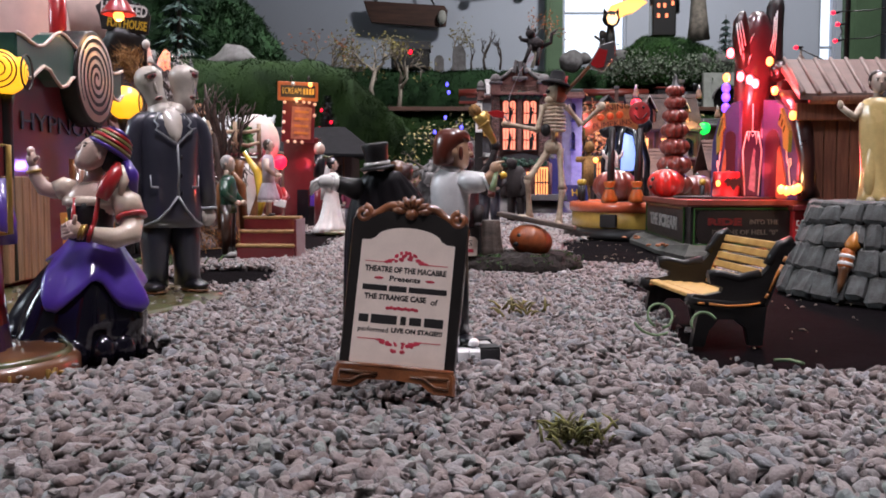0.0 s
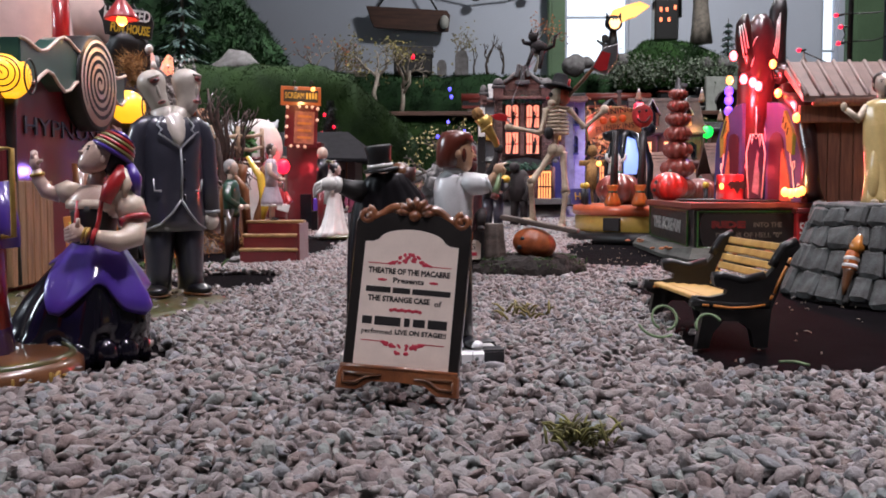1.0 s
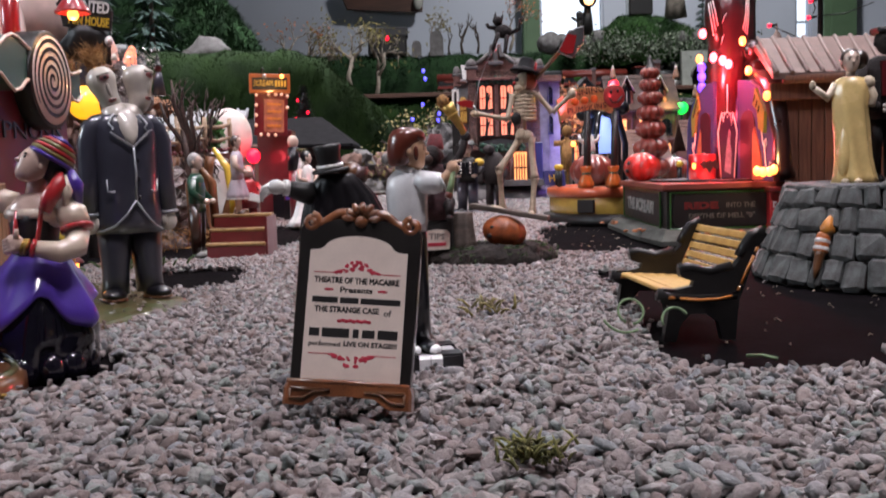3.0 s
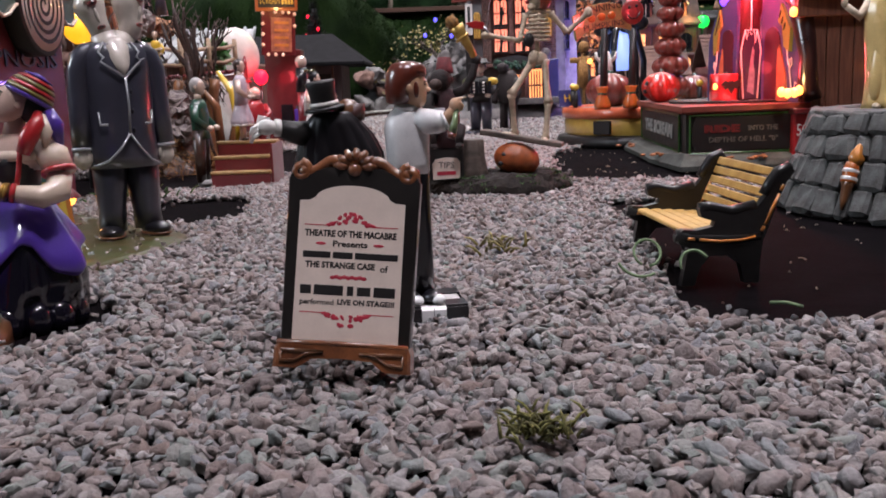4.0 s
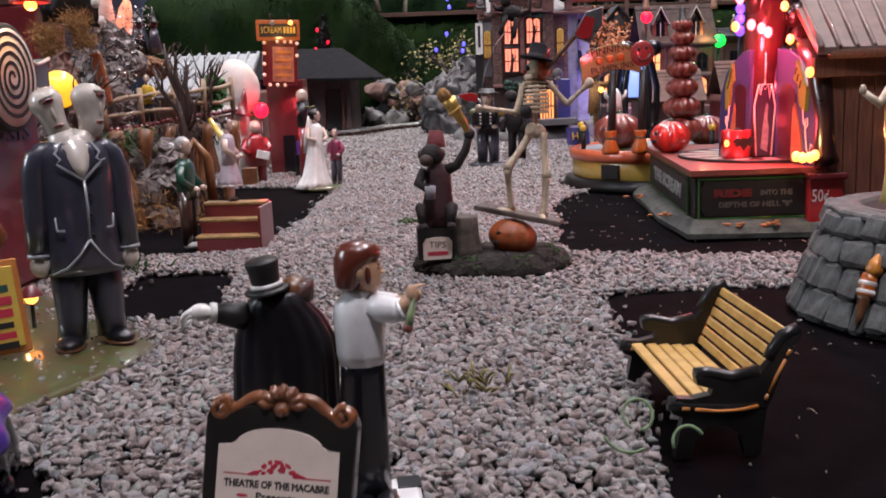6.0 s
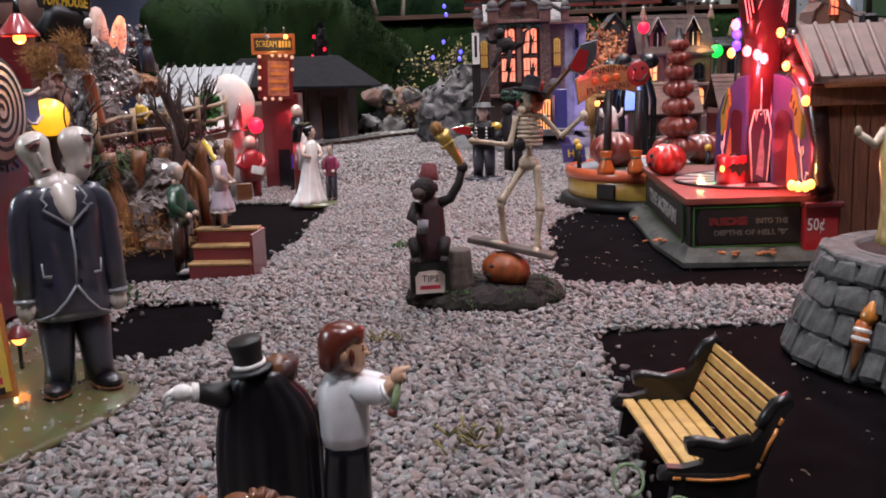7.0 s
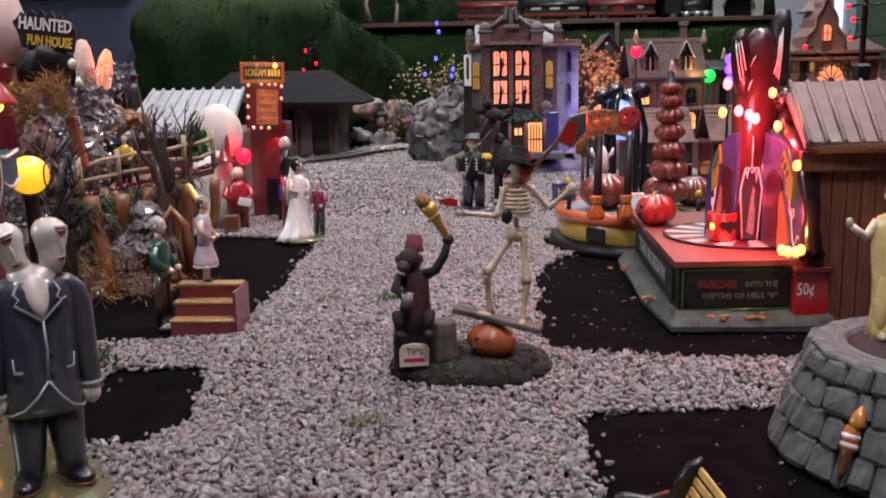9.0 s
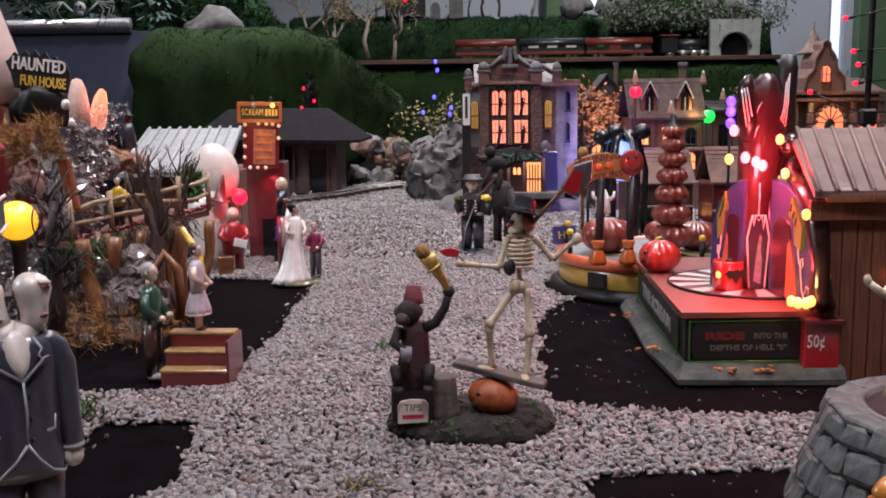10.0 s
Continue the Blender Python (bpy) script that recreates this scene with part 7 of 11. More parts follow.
    for x, z, dx in ((-0.010, 0.048, 0.004), (0.008, 0.044, 0.005), (-0.011, 0.030, 0.003)):
        b = B()
        b.tube([(x, -0.0006 + abs(x) * 0.25, z), (x + dx * 0.4, -0.0012 + abs(x) * 0.2, z + 0.006), (x + dx, -0.0006 + abs(x) * 0.2, z + 0.009)], [0.0002, 0.0006, 0.0002], 0, 5, T)
        part("highlight_mark", b, white, devil)
    b = B()
    b.tube([(-0.0075, -0.0005, -0.052), (-0.0075, -0.0015, -0.035), (-0.0060, -0.0015, -0.012)], [0.0003, 0.0005, 0.0002], 0, 5, T)
    part("highlight_mark", b, white, devil)
    for side in (-1, 1):
        # each wing: thin wall with its top sloping away from the column
        T, ww = (pose(0.2560, 0.858, 0.050, 0, 0, -55), 0.030) if side < 0 else (pose(0.2895, 0.806, 0.050, 0, 0, -82), 0.072)
        k = ww / 0.072
        inn, out = ((ww / 2, -ww / 2) if side < 0 else (-ww / 2, ww / 2))
        top = [(inn, 0.088), (inn * 0.45, 0.086), (out * 0.10, 0.078), (out * 0.55, 0.070), (out * 0.92, 0.052), (out, 0.020)]
        poly = [(out, 0.0), (inn, 0.0)] + top
        if side < 0:
            poly = poly[::-1]
        b = B()
        b.prism(poly, 0.0, 0.005, 0, T, bev=0.0008)
        wing = part("purple_wing", b, lilac, t, "purple painted tower wing")
        def arch(x0, x1, h, y, r=0.5):
            w, c = abs(x1 - x0), (x0 + x1) / 2
            return [(c - w / 2, 0.001), (c + w / 2, 0.001)] + [(c + w / 2 * math.cos(math.pi * i / 8), h - w * r + w * r * math.sin(math.pi * i / 8)) for i in range(9)]
        def at(u):
            return inn + (out - inn) * u
        b = B()
        b.prism(arch(at(0.10), at(0.46), 0.061, 0), -0.0010, 0.001, 0, T)
        part("arch_panel", b, glaze("dark_maroon", (0.045, 0.008, 0.018)), wing, "dark painted arch")
        b = B()
        lo = [(at(0.40), 0.001), (at(0.66), 0.001), (at(0.60), 0.022), (at(0.46), 0.046), (at(0.42), 0.042)]
        b.prism(lo if side > 0 else lo[::-1], -0.0014, 0.001, 0, T)
        part("tan_panel", b, mat("tan_paint", (0.36, 0.17, 0.075), 0.4, coat=0.5, vary=0.25, scale=90, bump=0.04), wing, "tan painted panel")
        b = B()
        lo = [(at(0.46), 0.064), (at(0.52), 0.078), (at(0.74), 0.058), (at(0.72), 0.040), (at(0.60), 0.044), (at(0.56), 0.060)]
        b.prism(lo if side > 0 else lo[::-1], -0.0030, 0.001, 0, T)
        sign = part("pay_sign", b, glaze("lime_sign", (0.20, 0.28, 0.05)), wing, "lime green sign")
        b = B()
        for i in range(3):
            b.box((at(0.52 + 0.05 * i), -0.0034, 0.070 - 0.005 * i), (0.0008, 0.0008, 0.006), 0, (0, 20, 0), T=T)
        part("print_bar", b, print_black, sign)
        b = B()
        b.tube([(at(0.63), -0.0012, 0.044), (at(0.66), -0.0012, 0.032), (at(0.71), -0.0012, 0.027), (at(0.75), -0.0012, 0.030), (at(0.74), -0.0012, 0.035), (at(0.70), -0.0012, 0.034), (at(0.70), -0.0012, 0.026), (at(0.74), -0.0012, 0.012), (at(0.80), -0.0012, 0.005),
                (at(0.87), -0.0012, 0.006), (at(0.88), -0.0012, 0.014), (at(0.83), -0.0012, 0.016), (at(0.80), -0.0012, 0.010)], 0.0006, 0, 6, T)
        part("scroll_line", b, white, wing, "white painted scroll line")
    b = B()
    cof = [(-0.0060, 0.0), (0.0060, 0.0), (0.0085, 0.040), (0.0050, 0.057), (-0.0050, 0.057), (-0.0085, 0.040)]
    T = pose(0.2765, 0.8455, 0.053)
    b.prism(cof, -0.0012, 0.006, 0, T)
    coffin = part("coffin_panel", b, glaze("violet_black", (0.035, 0.016, 0.05)), t, "dark violet coffin panel with a white outline")
    b = B()
    b.tube([(x, -0.0016, z) for x, z in cof[1:] + cof[:1]], 0.0007, 0, 6, T)
    b.tube([(-0.0050, -0.0016, 0.057), (-0.0036, -0.0016, 0.049), (-0.0024, -0.0016, 0.057), (0.0, -0.0016, 0.0530), (0.0024, -0.0016, 0.057), (0.0036, -0.0016, 0.046), (0.0050, -0.0016, 0.057)], 0.0006, 0, 5, T)
    b.tube([(0, -0.0016, 0.057), (0, -0.0010, 0.082)], 0.0005, 0, 5, T)
    part("outline", b, white, coffin)
    b = B()
    b.prism([(-0.0028, 0.006), (0.0028, 0.003), (0.0036, 0.022), (0.0022, 0.030), (0.0030, 0.040), (0.0014, 0.043), (0.0, 0.034), (-0.0010, 0.026)], -0.0017, 0.0, 0, T)
    part("painted_ghost", b, mat("grey_lilac_paint", (0.26, 0.20, 0.27), 0.4, coat=0.5, vary=0.3, scale=200, bump=0.03), coffin)
    for s, x in ((-1, 0.2655), (1, 0.2875)):
        b = B()
        b.tube([(x, 0.8500, 0.050), (x, 0.8490, 0.090), (x - s * 0.002, 0.8490, 0.125)], [0.0034, 0.0032, 0.0012], 0, 12)
        part("purple_rib", b, lilac, t, "purple rounded rib")
    # bulbs
    bulbs(t, [(0.2570, 0.820, 0.1560), (0.2640, 0.817, 0.1530), (0.2700, 0.820, 0.1500), (0.2480, 0.820, 0.1760)], bulb_pink, 0.0034, "red_bulb", "lit hot red bulb")
    bulbs(t, [(0.2820, 0.820, 0.1690), (0.2870, 0.820, 0.1440), (0.2840, 0.768, 0.1190), (0.2745, 0.764, 0.0590), (0.2785, 0.762, 0.0580), (0.2825, 0.758, 0.0585), (0.2860, 0.758, 0.0600), (0.2450, 0.820, 0.1550), (0.2480, 0.845, 0.0640)], bulb_warm, 0.0031, "amber_bulb", "lit amber bulb")
    # cars on the stage and the pumpkin on the corner
    for x, y, a, r in ((0.2560, 0.851, 14, 0), (0.2750, 0.908, -24, 0)):
        b = B()
        b.lathe([(0.0112, 0.0), (0.0120, 0.001), (0.0120, 0.0215), (0.0112, 0.0225), (0.0096, 0.0215), (0.0086, 0.008), (0.0001, 0.0075)], 0, None, 28)
        car = solid("ride_car", b, redp, pose(x, y, 0.0520, 0, 0, a), "round glossy red ride car with a black bat", "ride car", "ride cars")
        b = B()
        for k in range(3):
            bat(b, (0, 0, 0.011), 0.0200, 0, pose(0, 0, 0, 0, 0, k * 120) @ pose(0, -0.0122, 0))
        part("bat_badge", b, matt_black, car, "black bat shape")
        b = B()
        b.ball((0.002, 0.001, 0.019), (0.004, 0.0035, 0.005), 0)
        part("seat_back", b, matt_black, car)
    b = B()
    pumpkin(b, (0, 0, 0.0150), 0.0172, 0, 9, 0.84)
    p = solid("glossy_pumpkin", b, apple_red, pose(0.2225, 0.942, 0.0490), "glossy red carved pumpkin on the ride corner", "pumpkin")
    b = B()
    b.tube([(0, 0, 0.0270), (0.002, 0, 0.0315)], [0.0026, 0.0016], 0, 8)
    part("stem", b, dark_green, p)
    for x, z in ((-0.0135, 0.019), (-0.0150, 0.012), (-0.0065, 0.019)):
        b = B()
        b.ball((x, -0.0115 + abs(x + 0.006) * 0.7, z), (0.0026, 0.0022, 0.0026), 0, seg=8, rings=5)
        part("carved_hole", b, matt_black, p)


def barn():
    t = thing("ticket_barn", pose(0, 0, 0), "brown wooden barn booth with ribbed tin roof", "booth")
    b = B()
    for i in range(15):
        x = 0.3005 + 0.0105 * i
        b.box((x + 0.0051, 0.7825, 0.066), (0.0099, 0.024, 0.132), 0, bev=0.05)
    b.box((0.382, 0.87, 0.066), (0.150, 0.15, 0.130), 0, bev=0.01)
    part("plank_wall", b, wood_red, t)
    b = B()
    b.tube([(0.2960, 0.764, 0.1325), (0.47, 0.752, 0.1325)], 0.0050, 0, 10)
    b.tube([(0.3040, 0.785, 0.1335), (0.3060, 0.95, 0.160)], 0.0045, 0, 10)
    b.box((0.376, 0.768, 0.122), (0.180, 0.006, 0.014), 0, bev=0.1)
    part("eave", b, wood_red, t)
    b = B()
    b.add([(0.286, 0.760, 0.136), (0.478, 0.748, 0.136), (0.478, 0.86, 0.176), (0.302, 0.86, 0.176), (0.286, 0.760, 0.131), (0.478, 0.748, 0.131), (0.478, 0.86, 0.171), (0.302, 0.86, 0.171)],
          [(0, 1, 2, 3), (7, 6, 5, 4), (0, 4, 5, 1), (1, 5, 6, 2), (2, 6, 7, 3), (3, 7, 4, 0)], 0, False)
    roof = part("roof", b, roof_brown, t, "ribbed brown tin roof")
    for i in range(13):
        b = B()
        x0, x1 = 0.2885 + 0.0122 * i, 0.3085 + 0.0140 * i
        b.tube([(x0, 0.758, 0.1365), (x1, 0.86, 0.1765)], 0.0019, 0, 8)
        part("rib", b, roof_brown, roof)
    # red pay box with a price
    b = B()
    b.box((0.2985, 0.775, 0.0225), (0.0250, 0.016, 0.0400), 0, bev=0.05)
    pay = part("pay_box", b, redp, t, "red pay box")
    b = B()
    b.box((0.2985, 0.773, 0.0440), (0.0290, 0.022, 0.0045), 0, bev=0.2)
    part("shelf", b, dark_red, pay)
    letters("50\u00a2", 0.0130, 0.0002, white, pay, pose(0.2940, 0.7665, 0.0290, 0, 0, 0), width=0.0120)
    # door handle lamp, black cable pole with tiny lights
    bulbs(t, [(0.345, 0.7665, 0.075)], bulb_warm, 0.0022, "latch_bulb", "small lit amber bulb")
    t = thing("light_string_pole", pose(0.423, 1.00, 0.0), "thin black pole carrying a string of red lights", "pole")
    b = B()
    b.tube([(0, 0, 0), (0.002, 0, 0.30), (0.012, 0, 0.62)], [0.0030, 0.0028, 0.0022], 0, 8)
    part("pole", b, iron, t)
    b = B()
    b.box((0.0, -0.004, 0.182), (0.016, 0.010, 0.016), 0, bev=0.25)
    part("clip", b, iron, t)
    for run, ends in (([(-0.034, 0.243), (0.003, 0.2445), (0.050, 0.253), (0.085, 0.262)], ((-0.037, 0.242), (0.088, 0.263))),
                      ([(-0.030, 0.231), (-0.027, 0.222), (-0.031, 0.214), (-0.010, 0.2155), (0.003, 0.216), (0.034, 0.227)], ((-0.032, 0.230), (-0.034, 0.213))),
                      ([(-0.072, 0.205), (-0.052, 0.196), (-0.030, 0.187), (0.0, 0.186)], ((-0.075, 0.206),)),
                      ([(-0.043, 0.272), (-0.020, 0.276), (0.004, 0.284), (0.070, 0.300)], ((-0.046, 0.2715), (0.073, 0.301)))):
        b = B()
        b.tube([(x + 0.022, -0.003, z) for x, z in run], 0.0007, 0, 6)
        w = part("wire", b, iron, t)
        for x, z in ends:
            x += 0.022
            b = B()
            b.ball((x, -0.003, z), (0.0024, 0.0022, 0.0022), 0, seg=12, rings=8)
            bulb = part("red_bulb", b, bulb_red, w, "lit red bulb")
            b = B()
            b.tube([(x + 0.0016, -0.003, z), (x + 0.0075, -0.003, z + 0.0005)], [0.0015, 0.0010], 0, 8)
            part("socket", b, iron, bulb)


def pumpkin_ride():
    cx, cy = 0.256, 1.130
    t = thing("pumpkin_ride", pose(cx, cy, 0.0), "round orange and yellow pumpkin merry-go-round", "fairground ride")
    b = B()
    b.lathe([(0.108, 0.0), (0.110, 0.004), (0.108, 0.011), (0.100, 0.013), (0.0001, 0.013)], 0, None, 56)
    part("foot", b, matt_black, t, "black round foot")
    b = B()
    b.lathe([(0.0985, 0.012), (0.1000, 0.014), (0.1000, 0.030), (0.0985, 0.0315)], 0, None, 56, ring=True)
    part("drum", b, glaze("mustard_glaze", (0.55, 0.36, 0.07)), t, "mustard yellow drum")
    for k in range(9):
        b = B()
        a = radians(-160 + 26 * k)
        b.box((0.1005 * math.cos(a), 0.1005 * math.sin(a), 0.0215), (0.022, 0.004, 0.0150), 0, (0, 0, math.degrees(a) + 90), 0.2)
        if k % 2:
            part("drum_panel", b, matt_black, t, "black drum panel")
    b = B()
    b.lathe([(0.0975, 0.0305), (0.1025, 0.0320), (0.1035, 0.0370), (0.1020, 0.0425), (0.0960, 0.0435), (0.0940, 0.0400)], 0, None, 56, ring=True)
    part("rim", b, glaze("coral_glaze", (0.62, 0.13, 0.05)), t, "coral orange rim")
    b = B()
    b.lathe([(0.0950, 0.0380), (0.0945, 0.0405), (0.0001, 0.0410)], 0, None, 48)
    part("floor", b, grey_wall, t, "grey speckled ride floor")
    b = B()
    for i in range(5):
        a = radians(-150 + 35 * i)
        b.ball((0.05 * math.cos(a), 0.05 * math.sin(a), 0.041), (0.024, 0.016, 0.0025), 0, (0, 0, 40 * i), 14, 5)
    part("grass_patch", b, green_glaze, t)
    # stacked pumpkins
    z = 0.050
    for i, r in enumerate((0.0200, 0.0185, 0.0165, 0.0150, 0.0135, 0.0120, 0.0105)):
        b = B()
        pumpkin(b, (0, 0, 0), r, 0, 10, 0.68)
        part("stacked_pumpkin", b, pumpkin_red, t, "", pose(0.010, -0.045, z + r * 0.62, 0, 0, 25 * i))
        z += r * 1.18
    # finial of the stack
    b = B()
    b.lathe([(0.0085, 0), (0.0075, 0.004), (0.0040, 0.006), (0.0030, 0.014), (0.0001, 0.018)], 0, None, 14)
    part("finial", b, matt_black, t, "", pose(0.010, -0.045, z - 0.004))
    # pumpkin cups round the stack
    for x, y, r in ((-0.052, -0.018, 0.0250), (0.045, -0.012, 0.0210), (0.020, 0.040, 0.0180), (-0.030, 0.05, 0.0180), (0.062, 0.035, 0.0170)):
        b = B()
        pumpkin(b, (0, 0, r * 0.74), r, 0, 10, 0.78)
        cup = part("pumpkin_cup", b, pumpkin_red, t, "glossy dark orange pumpkin cup", pose(x, y, 0.042))
        b = B()
        b.tube([(0, 0, r * 1.40), (r * 0.06, 0, r * 1.62)], [r * 0.14, r * 0.10], 0, 8)
        part("stem", b, dark_green, cup)
    b = B()
    b.body([(0.0, 0, 0, 0.0085, 0.0075), (0.010, 0, 0, 0.0080, 0.007), (0.020, 0, 0, 0.0062, 0.0056), (0.026, 0, 0, 0.0030, 0.003)], 0, 20, 5, 0.08)
    for q in (-1, 1):
        b.tube([(q * 0.006, 0, 0.014), (q * 0.011, -0.003, 0.018), (q * 0.012, -0.004, 0.024)], [0.0026, 0.0022, 0.0014], 0, 8)
    solid("ghost_figurine", b, white, pose(cx - 0.050, cy + 0.018, 0.0800), "small white ghost figurine riding behind a pumpkin cup", "figurine", "village figurines")
    # entrance arch with its sign, straw bundles, fence posts with yellow knobs
    for x in (-0.072, -0.042):
        b = B()
        b.tube([(x, -0.0930, 0.044), (x + 0.001, -0.0930, 0.085), (x + 0.002, -0.0925, 0.125)], [0.0042, 0.0040, 0.0036], 0, 12)
        part("arch_leg", b, matt_black, t)
        b = B()
        b.lathe([(0.0075, 0.0), (0.0085, 0.004), (0.0052, 0.013), (0.0040, 0.016), (0.0060, 0.022), (0.0056, 0.0235), (0.0001, 0.0235)], 0, None, 16, 0.2, 7)
        sheaf = part("corn_sheaf", b, orange, t, "orange tied corn sheaf", pose(x - 0.002, -0.1000, 0.0425, 0, 0, 0))
        b = B()
        b.lathe([(0.0044, 0.0145), (0.0052, 0.0158), (0.0044, 0.0170)], 0, None, 14, ring=True)
        part("tie", b, dark_green, sheaf)
    b = B()
    T = pose(-0.0745, -0.0990, 0.1385, 0, -8, 10)
    band = [(0.031 * u, 0.0125 - 0.009 * u * u) for u in np.linspace(-1, 1, 13)] + [(0.031 * u, -0.0125 - 0.009 * u * u) for u in np.linspace(1, -1, 13)]
    b.prism(band, -0.0012, 0.0018, 0, T, bev=0.0006)
    s = part("arch_sign", b, glaze("gold_sign", (0.30, 0.235, 0.085), vary=0.35), t, "curved golden sign")
    letters("SPINNING", 0.0092, 0.0002, print_black, s, T @ pose(0, -0.0015, 0.0070), width=0.047)
    letters("PUMPKINS", 0.0090, 0.0002, print_black, s, T @ pose(0.001, -0.0015, -0.0105), width=0.044)
    for k in range(3):
        b = B()
        b.ball((-0.011 + 0.011 * k, -0.0014, -0.0015), (0.0044, 0.0010, 0.0040), 0, seg=12, rings=6)
        b.v = [tuple(T @ V(*p)) for p in b.v]
        part("painted_pumpkin", b, orange, s)
    b = B()
    b.ball((0.034, -0.001, -0.002), (0.0125, 0.0030, 0.0130), 0, seg=22, rings=10)
    b.v = [tuple(T @ V(*p)) for p in b.v]
    face = part("pumpkin_face", b, glaze("faded_red_glaze", (0.26, 0.035, 0.035), vary=0.25), s, "red smiling pumpkin disc")
    b = B()
    b.tube([(0.027, -0.0042, -0.004), (0.030, -0.0044, -0.0085), (0.036, -0.0044, -0.0090), (0.0415, -0.0040, -0.0035)], 0.0009, 0, 5, T)
    for x in (0.030, 0.038):
        b.ball(T @ V(x, -0.0040, 0.003), (0.0016, 0.0008, 0.0018), 0, seg=8, rings=5)
    part("smile", b, print_black, face)
    for x, y in ((-0.092, -0.030), (-0.014, -0.098), (0.030, -0.092), (-0.085, 0.045)):
        b = B()
        b.tube([(x, y, 0.042), (x, y, 0.062)], 0.0026, 0, 10)
        post = part("fence_post", b, matt_black, t)
        b = B()
        b.ball((x, y, 0.0655), 0.0038, 0)
        part("knob", b, yellow, post, "yellow knob")
    # blue book-like sign at the side
    b = B()
    b.box((0, 0, 0.012), (0.028, 0.003, 0.020), 0, (-14, 0, 0))
    q = solid("ride_sign", b, glaze("blue_sign", (0.03, 0.035, 0.14)), pose(0.168, 1.18, 0.040, 0, 0, 18), "blue sign board with yellow letters beside the ride", "sign")
    letters("HA", 0.0130, 0.0002, yellow, q, pose(0.0, -0.0024, 0.012, -14, 0, 0))


devil_ride()
barn()
pumpkin_ride()

# ---- the stalls beside the path: hypnosis booth, fun house, moon, ticket office ----
def spiral(b, R, turns, w, m, T, y=0.0):
    n = int(turns * 26)
    pts = [((R * (0.06 + 0.94 * i / n)), 2 * math.pi * turns * i / n) for i in range(n + 1)]
    k = len(b.v)
    verts, faces = [], []
    for i, (r, a) in enumerate(pts):
        for s in (-0.5, 0.5):
            q = min(R, max(0, r + s * w))
            verts.append(T @ V(q * math.cos(a), y, q * math.sin(a)))
        if i:
            faces.append((2 * i - 2, 2 * i - 1, 2 * i + 1, 2 * i))
    b.add(verts, faces, m, False)


